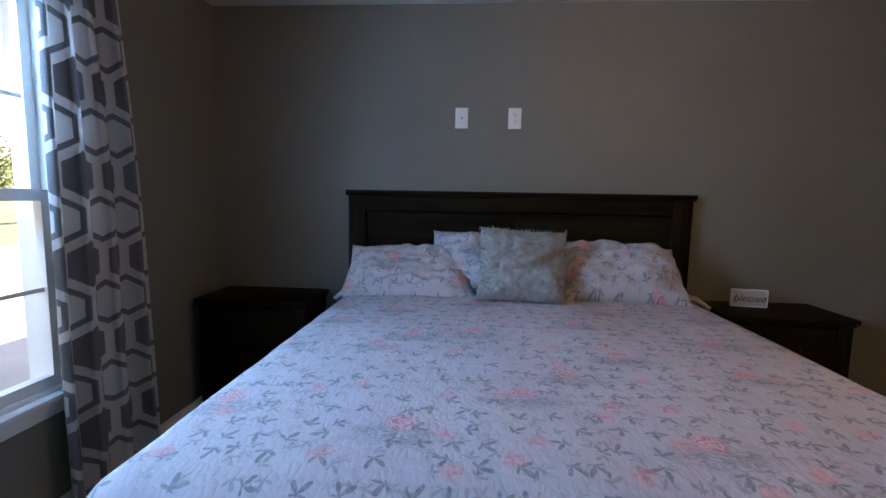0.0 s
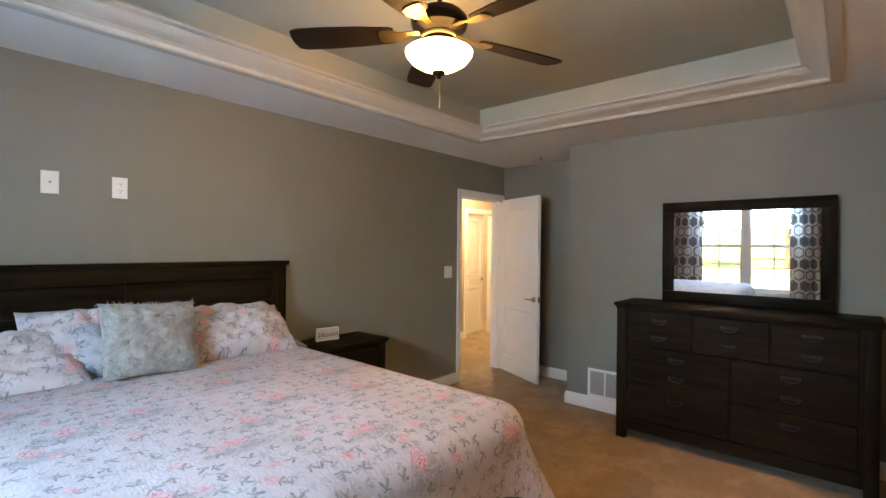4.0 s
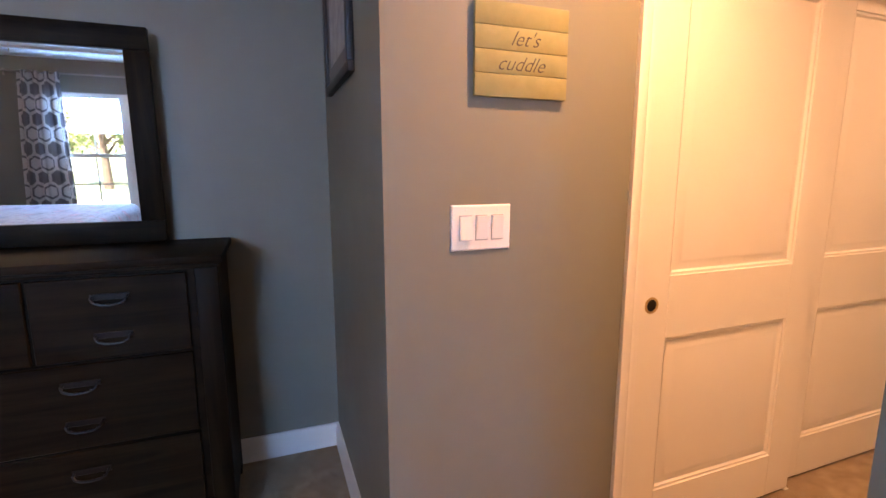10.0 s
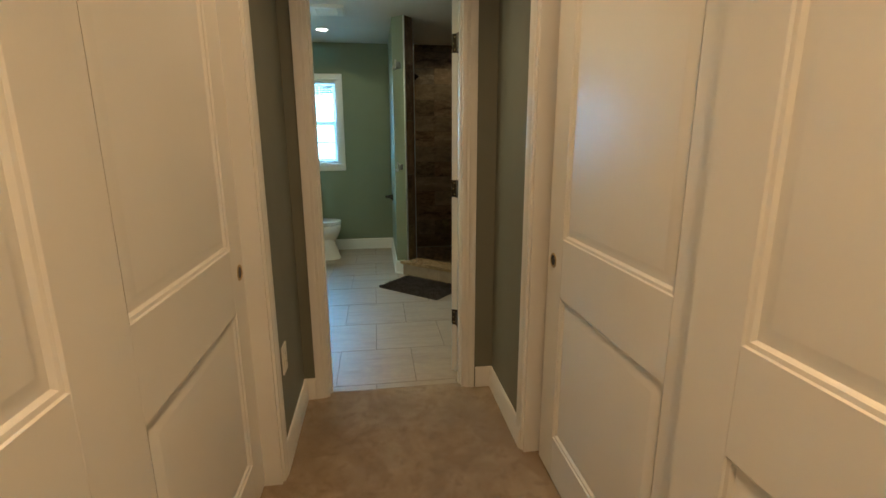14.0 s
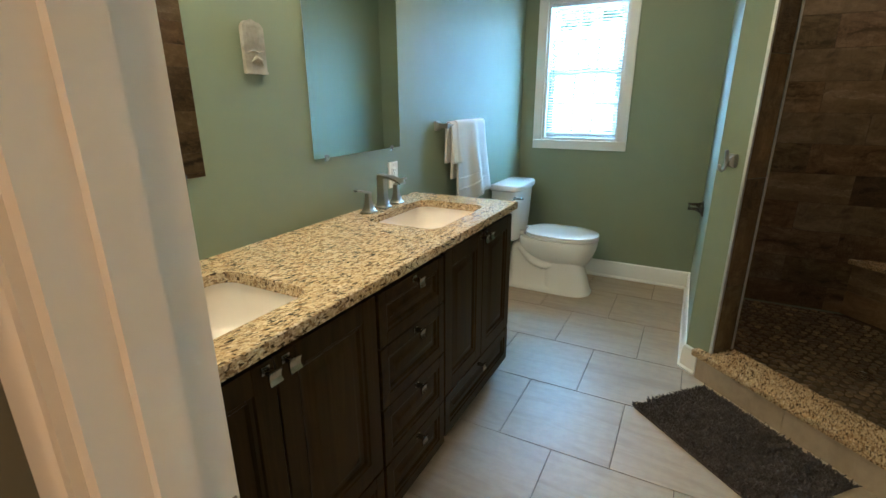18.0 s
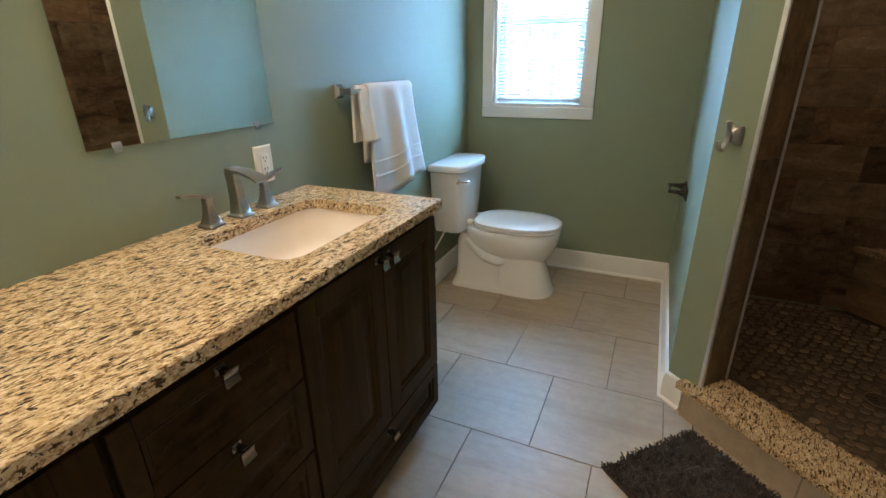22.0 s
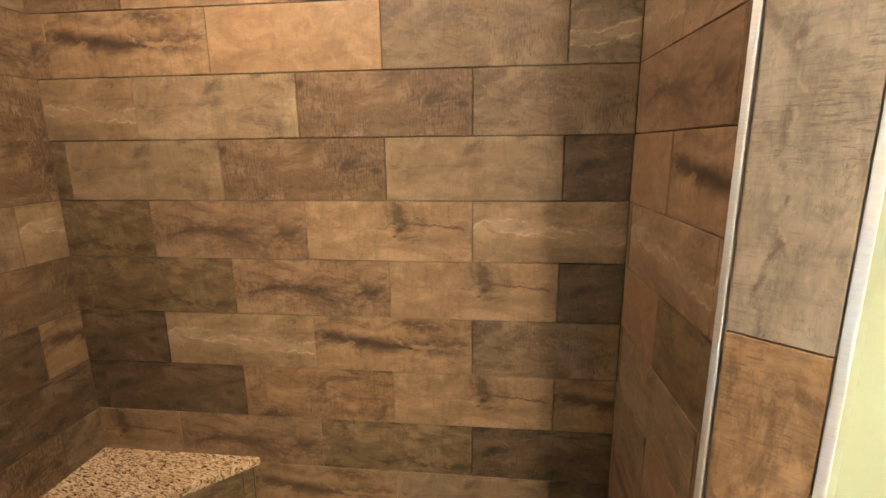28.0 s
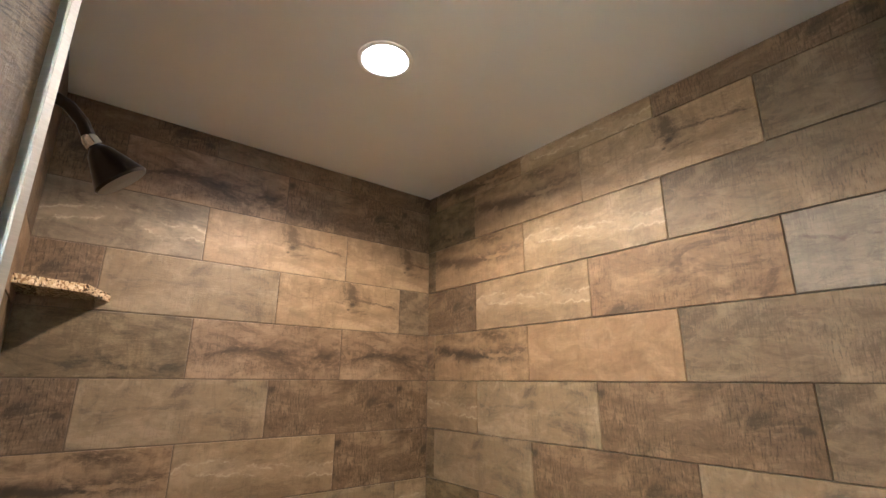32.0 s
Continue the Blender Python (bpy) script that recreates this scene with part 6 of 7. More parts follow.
for s in SINKS:
    bs = thing("undermount_sink", "white porcelain rectangular undermount basin below the granite worktop", "sink", pose((SX0 + SX1) / 2, (s[0] + s[1]) / 2, TOPZ - THK), "vanity basins")
    bm = bmesh.new()
    w, l = (SX1 - SX0) / 2 + 0.008, (s[0] - s[1]) / 2 + 0.008
    rings = []
    for k, z, r in ((1.09, -0.001, 0.07), (1.0, -0.001, 0.06), (0.985, -0.02, 0.06), (0.95, -0.07, 0.07), (0.88, -0.11, 0.075), (0.74, -0.132, 0.075), (0.40, -0.142, 0.05), (0.10, -0.146, 0.012)):
        rings.append([(x, y, z) for x, y in rrect(-w * k, w * k, -l * (1 - (1 - k) * 0.75), l * (1 - (1 - k) * 0.75), min(r, w * k * 0.95), 6)])
    vs = ring_loft(bm, rings, True, False)
    bm.faces.new(vs[-1])
    part("basin", bm, M["glaze"], bs)
    bm = bmesh.new()
    lathe(bm, [(0.03, -0.1442), (0.03, -0.1405), (0.022, -0.1395), (0.0, -0.138)], None, 20, False)
    part("drain", bm, M["nickel"], bs)


def taper(bm, m, sections):
    """A square-section pillar through (z, half_x, half_y, shift_x)."""
    ring_loft(bm, [[m @ Vector((sx * hx + sh, sy * hy, z)) for sx, sy in ((-1, -1), (1, -1), (1, 1), (-1, 1))] for z, hx, hy, sh in sections])


def faucet(y):
    f = thing("faucet", "brushed nickel faucet with a waterfall spout and two lever handles", "faucet", pose(3.172, y, TOPZ), "vanity faucets")
    bm = bmesh.new()
    taper(bm, Matrix.Identity(4), [(0, 0.031, 0.026, 0), (0.006, 0.031, 0.026, 0), (0.010, 0.024, 0.020, 0), (0.05, 0.019, 0.0165, 0.002), (0.10, 0.017, 0.017, 0.002), (0.128, 0.017, 0.019, 0.0), (0.146, 0.012, 0.020, 0.004)])
    bmesh.ops.bevel(bm, geom=list(bm.edges), offset=0.002, segments=1, affect="EDGES")
    part("spout_body", bm, M["nickel"], f)
    bm = bmesh.new()
    rings = []
    for x, z, hw, t in ((0.018, 0.128, 0.019, 0.012), (-0.01, 0.139, 0.021, 0.008), (-0.045, 0.137, 0.023, 0.005), (-0.085, 0.125, 0.0245, 0.004), (-0.105, 0.113, 0.024, 0.003)):
        rings.append([(x, -hw, z + 0.004), (x, hw, z + 0.004), (x, hw * 0.9, z - t), (x, -hw * 0.9, z - t)])
    ring_loft(bm, rings)
    part("spout", bm, M["nickel"], f)
    for s in (-1, 1):
        bm = bmesh.new()
        taper(bm, Matrix.Translation((0, s * 0.106, 0)), [(0, 0.027, 0.027, 0), (0.006, 0.027, 0.027, 0), (0.011, 0.021, 0.021, 0), (0.035, 0.014, 0.014, 0), (0.065, 0.0105, 0.0105, 0), (0.082, 0.011, 0.011, 0)])
        bmesh.ops.bevel(bm, geom=list(bm.edges), offset=0.0018, segments=1, affect="EDGES")
        h = part("handle_base", bm, M["nickel"], f)
        bm = bmesh.new()
        rings = []
        for d, z, w, t in ((-0.012, 0.082, 0.010, 0.009), (0.012, 0.091, 0.0105, 0.008), (0.045, 0.099, 0.010, 0.006), (0.082, 0.104, 0.009, 0.004)):
            yy = s * (0.106 + d)
            rings.append([(-w, yy, z - t), (w, yy, z - t), (w, yy, z + 0.003), (-w, yy, z + 0.003)])
        ring_loft(bm, rings)
        part("lever", bm, M["nickel"], h)


faucet(-4.43)
faucet(-5.51)


def wall_mirror(y0, y1):
    w = thing("wall_mirror", "large frameless wall mirror hung above the vanity worktop", "mirror", pose(BE - 0.001, y0, 1.133, 0, 0, -90), "vanity mirrors")
    L, H = y0 - y1, 0.755
    bm = bmesh.new()
    ring_loft(bm, [[(a, y, c) for a, c in ((i, i), (L - i, i), (L - i, H - i), (i, H - i))] for i, y in ((0, 0), (0, -0.0046), (0.0006, -0.005))])
    part("mirror_glass", bm, M["mirror"], w, "", False)
    for x in (0.07, L - 0.07):
        for z in (0.0, H):
            bm = boxes((x - 0.011, -0.0085, z - 0.012, x + 0.011, -0.0052, z + 0.012), bev=0.001)
            part("mirror_clip", bm, M["acrylic"], w)


wall_mirror(-5.176, -5.762)
wall_mirror(-4.155, -4.728)
plate("wall_outlet", "white ground-fault outlet on the green wall above the worktop", "gfci", pose(BE, -4.24, 1.0, 0, 0, -90))
plate("wall_outlet", "white ground-fault outlet on the green wall beside the far faucet", "gfci", pose(BE, -5.70, 1.007, 0, 0, -90))

pl = thing("wall_plaque", "small antiqued plaque with raised writing and a bird", "plaque", pose(BE, -4.912, 1.42, 0, 0, -90))
bm = bmesh.new()
prism(bm, [(0, 0), (0.085, 0), (0.085, 0.135), (0.07, 0.15), (0.055, 0.148), (0.042, 0.158), (0.03, 0.148), (0.015, 0.15), (0, 0.135)], 0, 0.012, 0.002)
bmesh.ops.rotate(bm, verts=bm.verts, cent=(0, 0, 0), matrix=Matrix.Rotation(radians(90), 3, "X"))
part("tablet", bm, M["pewter"], pl)
bm = boxes(*[(0.014, -0.0135, 0.138 - i * 0.010, 0.014 + (0.055, 0.05, 0.057, 0.046, 0.052, 0.04)[i], -0.0122, 0.1415 - i * 0.010) for i in range(6)])
part("raised_writing", bm, M["pewter"], pl, "illegible raised lines")
bm = bmesh.new()
tube(bm, [(0.012, -0.013, 0.06), (0.03, -0.015, 0.068), (0.055, -0.015, 0.062), (0.078, -0.013, 0.07)], [0.002, 0.003, 0.003, 0.002], 6)
tube(bm, [(0.025, -0.014, 0.035), (0.04, -0.018, 0.045), (0.055, -0.017, 0.042), (0.066, -0.014, 0.03)], [0.002, 0.009, 0.008, 0.002], 8)
box(bm, 0.0, -0.0145, 0.0, 0.085, -0.0122, 0.008)
part("relief", bm, M["pewter"], pl)

for yc in (-5.47, -4.44):
    vl = thing("vanity_light", "nickel vanity light bar with lit frosted shades above the mirror", "wall lamp", pose(BE, yc, 2.14, 0, 0, -90), "vanity lights")
    bm = boxes((-0.30, -0.022, -0.035, 0.30, 0, 0.035), bev=0.006)
    part("back_bar", bm, M["nickel"], vl)
    for i in (-1, 0, 1):
        bm = bmesh.new()
        tube(bm, [(i * 0.21, -0.02, 0), (i * 0.21, -0.08, 0.01), (i * 0.21, -0.10, -0.005)], 0.008, 10)
        arm = part("arm", bm, M["nickel"], vl)
        bm = bmesh.new()
        lathe(bm, [(0.022, 0.02), (0.035, 0.0), (0.05, -0.05), (0.058, -0.10)], pose(i * 0.21, -0.10, 0.0), 22, False)
        sh = part("glass_shade", bm, M["shade"], arm, "frosted glass shade, lit")
        sh.visible_shadow = False

window("window_2", "white double-hung bath window with a lowered mini blind", pose(3.072, BS, 0, 0, 0, 180), 0.564, 1.05, 2.03, 1, 0.16, (3, 2), 0.068, False, (0.06, 0.10))
bl = thing("mini_blind", "white mini blind with open slats in the bath window", "blind", pose(3.05, BS - 0.028, 0, 0, 0, 180))
bm = boxes((0.0, -0.012, 1.985, 0.52, 0.016, 2.012), bev=0.002)
part("head_rail", bm, M["blind"], bl)
bm = boxes((0.0, -0.010, 1.082, 0.52, 0.012, 1.098), bev=0.003)
part("bottom_rail", bm, M["blind"], bl)
slat_me = None
for i in range(44):
    z = 1.108 + i * 0.0199
    if slat_me is None:
        bm = bmesh.new()
        rings = [[(x, -0.011, -0.0012), (x, 0.0, 0.0012), (x, 0.011, 0.0), (x, 0.011, -0.0006), (x, 0.0, 0.0006), (x, -0.011, -0.0018)] for x in (0.0, 0.52)]
        ring_loft(bm, rings)
        ob = part("slat", bm, M["blind"], bl)
        slat_me = ob.data
    else:
        ob = new("slat", slat_me)
        ob.parent = bl
    ob.matrix_basis = pose(0, 0.002, z, 30)
bm = bmesh.new()
for x in (0.09, 0.43):
    tube(bm, [(x, 0.002, 1.09), (x, 0.002, 2.0)], 0.0009, 5)
part("ladder_cord", bm, M["blind"], bl)
bm = bmesh.new()
tube(bm, [(0.035, -0.016, 1.98), (0.036, -0.018, 1.40)], 0.0035, 8)
part("tilt_wand", bm, M["acrylic"], bl)

# towel bar and towel
tb = thing("towel_bar", "brushed nickel towel bar on the green wall", "towel bar", pose(BE, -6.14, 1.212, 0, 0, -90))
for x in (0.0, 0.485):
    bm = bmesh.new()
    ring_loft(bm, [[(x + sx * w, y, sz * w) for sx, sz in ((-1, -1), (1, -1), (1, 1), (-1, 1))] for w, y in ((0.026, 0.0), (0.026, -0.006), (0.014, -0.02), (0.011, -0.045), (0.013, -0.072))])
    part("post", bm, M["nickel"], tb, smooth=False)
bm = boxes((-0.012, -0.068, -0.008, 0.497, -0.054, 0.008), bev=0.002)
part("bar", bm, M["nickel"], tb)

tw = thing("towel", "white terry towel folded over the towel bar", "towel", pose(BE, -6.14, 1.212, 0, 0, -90))


def fold_cloth(bm, x0, x1, front, back, inset, ripple, flare, uneven):
    """A strip hung over the bar, its two falls front and back; the front fall fans out to one side and swings in soft folds."""
    k, nx = 34, 40
    prof = []
    for i in range(k + 1):
        s = i / k
        if s < 0.42:
            prof.append((-0.061 - 0.016 - 0.012 * (1 - s / 0.42), -front * (1 - s / 0.42)))
        elif s < 0.58:
            a = math.pi * (s - 0.42) / 0.16
            prof.append((-0.061 - 0.016 * math.cos(a), 0.016 * math.sin(a) + 0.005))
        else:
            f = (s - 0.58) / 0.42
            prof.append((-0.061 + 0.016 + 0.006 * f, -back * f))
    grid = []
    for j in range(nx + 1):
        f = j / nx
        line = []
        for y, z in prof:
            low = min(1, max(0, -z / front))
            ahead = y < -0.061
            wob = ripple * (0.25 + 0.75 * low) * (0.016 * math.sin(f * 8.2 + 0.6) + 0.007 * math.sin(f * 17 + 2.0)) if ahead else 0.0
            x = x0 + (x1 - x0) * f + (flare * low ** 1.3 * f if ahead else 0.0)
            drop = uneven * low * (0.5 + 0.5 * math.tanh((0.42 - f) * 14)) if ahead else 0.0
            line.append(bm.verts.new((x, min(y + inset + wob - (0.012 * low if ahead else 0.0), -0.004), z - drop)))
        grid.append(line)
    for a, b in zip(grid, grid[1:]):
        for i in range(k):
            bm.faces.new((a[i], a[i + 1], b[i + 1], b[i]))
    return grid


for name, a, b, fr, bk, inset, rip, fl, un in (("outer_fold", 0.10, 0.475, 0.42, 0.30, 0.0, 1.3, 0.10, 0.035), ("inner_fold", 0.05, 0.16, 0.20, 0.20, 0.013, 0.5, 0.0, 0.0)):
    bm = bmesh.new()
    grid = fold_cloth(bm, a, b, fr, bk, inset, rip, fl, un)
    bands = []
    if name == "outer_fold":
        for row in (3, 5):
            bands.append([v[row].co + Vector((0, -0.0085, 0)) for v in grid])
    ob = part(name, bm, M["terry"], tw)
    ob.location = (0, 0, 0.0 if inset == 0 else -0.006)
    md = ob.modifiers.new("thickness", "SOLIDIFY")
    md.thickness, md.offset = 0.013, 0
    for pts in bands:
        bm = bmesh.new()
        tube(bm, pts, 0.0036, 6)
        part("woven_band", bm, M["terry"], tw)

# toilet: x away from the wall along -y of its own axes
tl = thing("toilet", "white two-piece porcelain toilet with a closed lid", "toilet", pose(BE, -7.135, 0, 0, 0, -90))


def oval(cx, cy, rx, ry, z, k=36, back=0.0, power=2.2, waist=0.0):
    """A ring of an egg-like outline; the tail end is squared off by back."""
    pts = []
    for i in range(k):
        a = 2 * math.pi * i / k
        c, s = math.cos(a), math.sin(a)
        p = power if s < 0 else power + back
        slim = 1 - waist * max(0.0, s) ** 1.5
        pts.append((cx + slim * rx * math.copysign(abs(c) ** (2 / p), c), cy + ry * math.copysign(abs(s) ** (2 / p), s), z))
    return pts


bm = bmesh.new()
# rim and bowl down to the throat
ring_loft(bm, [oval(0, cy, rx, ry, z, 40, 1.0) for cy, rx, ry, z in ((-0.50, 0.085, 0.135, 0.17), (-0.49, 0.105, 0.19, 0.215), (-0.478, 0.140, 0.228, 0.255), (-0.468, 0.168, 0.255, 0.295), (-0.465, 0.181, 0.271, 0.335), (-0.465, 0.184, 0.276, 0.37), (-0.465, 0.183, 0.276, 0.388), (-0.465, 0.176, 0.27, 0.397))])
part("bowl", bm, M["porcelain"], tl)
bm = bmesh.new()
# front pillar, flaring at the floor
ring_loft(bm, [oval(0, cy, rx, ry, z, 36, 3.5, 2.6) for cy, rx, ry, z in ((-0.555, 0.145, 0.172, 0.0), (-0.555, 0.145, 0.172, 0.01), (-0.553, 0.134, 0.160, 0.03), (-0.545, 0.124, 0.147, 0.10), (-0.53, 0.118, 0.135, 0.18), (-0.52, 0.115, 0.13, 0.25))])
part("pedestal", bm, M["porcelain"], tl)
bm = bmesh.new()
# rear body, narrower, on a foot as wide as the pillar
ring_loft(bm, [[(x, y, z) for x, y in rrect(-a, a, -0.50, -b, 0.05)] for a, b, z in ((0.142, 0.10, 0.0), (0.142, 0.10, 0.012), (0.134, 0.11, 0.03), (0.118, 0.12, 0.06), (0.108, 0.125, 0.12), (0.106, 0.125, 0.24), (0.108, 0.13, 0.30), (0.112, 0.15, 0.348))])
part("rear_body", bm, M["porcelain"], tl)
for sx in (-1, 1):
    bm = bmesh.new()
    tube(bm, [(sx * 0.085, -0.19, 0.315), (sx * 0.098, -0.235, 0.30), (sx * 0.104, -0.275, 0.265), (sx * 0.106, -0.315, 0.228), (sx * 0.106, -0.36, 0.208), (sx * 0.106, -0.41, 0.20), (sx * 0.098, -0.45, 0.202)], [0.02, 0.036, 0.040, 0.038, 0.034, 0.032, 0.02], 14)
    part("trapway", bm, M["porcelain"], tl)
bm = bmesh.new()
ring_loft(bm, [[(x, y, z) for x, y in rrect(-a, a, -b, -0.20, 0.04)] for a, b, z in ((0.11, 0.30, 0.345), (0.125, 0.315, 0.365), (0.130, 0.32, 0.384), (0.126, 0.316, 0.390))])
part("tank_shelf", bm, M["porcelain"], tl)


def tank_ring(a, b, c, z, cut):
    """A tank's outline: rounded back, front corners cut at a slant."""
    return [(a, -c, z), (a, -b + cut * 0.7, z), (a - cut * 0.25, -b + cut * 0.35, z), (a - cut, -b + 0.006, z), (a - cut * 1.6, -b, z), (-a + cut * 1.6, -b, z), (-a + cut, -b + 0.006, z), (-a + cut * 0.25, -b + cut * 0.35, z), (-a, -b + cut * 0.7, z), (-a, -c, z)]


bm = bmesh.new()
ring_loft(bm, [tank_ring(*v) for v in ((0.135, 0.165, 0.035, 0.352, 0.05), (0.160, 0.185, 0.025, 0.360, 0.055), (0.174, 0.194, 0.02, 0.39, 0.058), (0.190, 0.203, 0.015, 0.53, 0.062), (0.204, 0.210, 0.012, 0.728, 0.066))])
part("tank", bm, M["porcelain"], tl)
bm = bmesh.new()
ring_loft(bm, [tank_ring(*v) for v in ((0.204, 0.212, 0.010, 0.7285, 0.066), (0.218, 0.226, 0.006, 0.737, 0.07), (0.220, 0.228, 0.006, 0.764, 0.07), (0.214, 0.222, 0.010, 0.773, 0.07), (0.19, 0.198, 0.03, 0.777, 0.062))])
part("tank_lid", bm, M["porcelain"], tl)
bm = bmesh.new()
ring_loft(bm, [oval(0, -0.49, a, b - 0.014, z, 40, 2.2, 2.2, 0.3) for a, b, z in ((0.176, 0.262, 0.400), (0.183, 0.270, 0.404), (0.183, 0.270, 0.416), (0.178, 0.264, 0.420))])
part("seat", bm, M["porcelain"], tl)
bm = bmesh.new()
ring_loft(bm, [oval(0, -0.49, a, b - 0.014, z, 40, 2.2, 2.2, 0.3) for a, b, z in ((0.180, 0.267, 0.4215), (0.184, 0.271, 0.426), (0.182, 0.269, 0.436), (0.165, 0.25, 0.443), (0.10, 0.17, 0.446))])
part("lid", bm, M["porcelain"], tl)
for x in (-0.075, 0.075):
    bm = boxes((x - 0.018, -0.235, 0.406, x + 0.018, -0.195, 0.43), bev=0.005)
    part("seat_hinge", bm, M["porcelain"], tl)
bm = bmesh.new()
lathe(bm, [(0.0, 0.0), (0.014, 0.0), (0.014, 0.006), (0.008, 0.010), (0.0, 0.010)], pose(-0.186, -0.178, 0.682, 90, 0, -48), 16, False)
tube(bm, [(-0.193, -0.185, 0.682), (-0.186, -0.205, 0.683), (-0.150, -0.232, 0.677)], [0.0075, 0.007, 0.006], 8)
part("flush_lever", bm, M["chrome"], tl, "chrome flush lever")
for x in (-0.11, 0.11):
    bm = bmesh.new()
    lathe(bm, [(0.013, 0.012), (0.013, 0.022), (0.008, 0.030), (0.0, 0.032)], pose(x, -0.36, 0.0), 14, False)
    part("bolt_cap", bm, M["porcelain"], tl)
sv = thing("shutoff_valve", "chrome water shutoff valve beside the toilet", "valve", pose(BE, -6.85, 0.16, 0, 0, -90))
bm = bmesh.new()
tube(bm, [(0, 0, 0), (0, -0.055, 0)], 0.008, 10)
lathe(bm, [(0.0, 0.0), (0.028, 0.0), (0.026, 0.005), (0.0, 0.006)], pose(0, 0, 0, 90), 18, False)
tube(bm, [(0, -0.045, 0), (0, -0.045, 0.03)], 0.006, 8)
part("valve_body", bm, M["chrome"], sv)
bm = bmesh.new()
ring_loft(bm, [oval(0, 0, a, b, z, 20) for a, b, z in ((0.012, 0.008, -0.055), (0.020, 0.011, -0.06), (0.020, 0.011, -0.07), (0.012, 0.008, -0.075))])
bmesh.ops.rotate(bm, verts=bm.verts, cent=(0, 0, 0), matrix=Matrix.Rotation(radians(-90), 3, "X"))
bmesh.ops.translate(bm, verts=bm.verts, vec=(0, 0, 0))
part("valve_handle", bm, M["chrome"], sv)
bm = bmesh.new()
tube(bm, [(0, -0.045, 0.03), (0.02, -0.06, 0.12), (0.08, -0.09, 0.20), (0.13, -0.09, 0.26)], 0.0045, 8)
part("supply_hose", bm, M["alu"], sv)

tp = thing("toilet_paper_holder", "empty brushed nickel two-post paper holder on the green wall", "paper holder", pose(PX, -7.16, 0.692, 0, 0, 90))
for x in (-0.075, 0.075):
    bm = bmesh.new()
    ring_loft(bm, [[(x + sx * w, y, z) for sx, z in ((-1, lo), (1, lo), (1, hi), (-1, hi))] for w, lo, hi, y in ((0.024, -0.034, 0.024, 0.0), (0.024, -0.034, 0.024, -0.005), (0.012, -0.016, 0.017, -0.018), (0.008, -0.004, 0.013, -0.045), (0.009, -0.002, 0.011, -0.075), (0.010, -0.002, 0.012, -0.088))])
    part("post", bm, M["nickel_dark"], tp, smooth=False)
bm = bmesh.new()
tube(bm, [(-0.066, -0.080, 0.005), (0.066, -0.080, 0.005)], 0.0045, 10)
part("roller", bm, M["nickel_dark"], tp)


def robe_hook(z):
    h = thing("robe_hook", "brushed nickel robe hook on the angled green wall end", "hook", Matrix.Translation(dia(0.076, 0, z)) @ Matrix.Rotation(math.atan2(-DN.x, DN.y), 4, "Z"), "robe hooks")
    bm = bmesh.new()
    ring_loft(bm, [[(x * w, y, q * w * 1.15) for x, q in ((-0.8, -1), (0.8, -1), (0.92, -0.8), (1, 0), (0.92, 0.8), (0.8, 1), (-0.8, 1), (-0.92, 0.8), (-1, 0), (-0.92, -0.8))] for w, y in ((0.024, 0.0), (0.026, -0.006), (0.025, -0.016), (0.020, -0.026), (0.013, -0.034))])
    part("back_plate", bm, M["nickel"], h)
    bm = bmesh.new()
    rings = []
    for y, q, a, b in ((-0.045, 0.048, 0.005, 0.003), (-0.047, 0.044, 0.010, 0.006), (-0.045, 0.028, 0.0105, 0.0065), (-0.042, 0.004, 0.0075, 0.0065), (-0.043, -0.020, 0.008, 0.0065), (-0.050, -0.037, 0.009, 0.0065), (-0.062, -0.043, 0.010, 0.006), (-0.074, -0.036, 0.0105, 0.006), (-0.079, -0.022, 0.011, 0.006), (-0.079, -0.014, 0.008, 0.004)):
        rings.append((Vector((0, y, q)), a, b))
    loops = []
    for i, (p, a, b) in enumerate(rings):
        d = (rings[min(i + 1, len(rings) - 1)][0] - rings[max(i - 1, 0)][0]).normalized()
        out = Vector((1, 0, 0)).cross(d)
        loops.append([p + Vector((1, 0, 0)) * a * math.cos(v) + out * b * math.sin(v) for v in (2 * math.pi * j / 12 for j in range(12))])
    ring_loft(bm, loops)
    tube(bm, [(0, -0.030, 0.002), (0, -0.044, 0.002)], [0.011, 0.009], 10)
    part("hook_arm", bm, M["nickel"], h)


robe_hook(1.083)
robe_hook(2.015)


def downlight(x, y, label):
    d = thing("recessed_downlight", label, "ceiling lamp", pose(x, y, CEIL))
    bm = bmesh.new()
    lathe(bm, [(0.072, 0.0), (0.072, -0.003), (0.062, -0.005), (0.057, -0.002), (0.057, 0.0)], None, 32, False)
    part("trim_ring", bm, M["plastic"], d)
    bm = bmesh.new()
    lathe(bm, [(0.057, -0.001), (0.045, -0.004), (0.0, -0.005)], None, 32, False)
    lens = part("lens", bm, M["led"], d, "lit white lens")
    lens.visible_shadow = False


downlight(2.576, -6.926, "lit round recessed downlight in the white bath ceiling")
# assumed fittings over the two closet hall beams
downlight(1.985, -1.45, "assumed unseen round downlight, lit, in the closet hall ceiling")
downlight(1.985, -3.05, "assumed unseen round downlight, lit, in the closet hall ceiling")
downlight(1.122, -6.842, "lit round recessed downlight in the shower ceiling")
ef = thing("exhaust_fan", "white square exhaust fan grille in the bath ceiling", "exhaust fan", pose(2.452, -6.15, CEIL))
bm = bmesh.new()
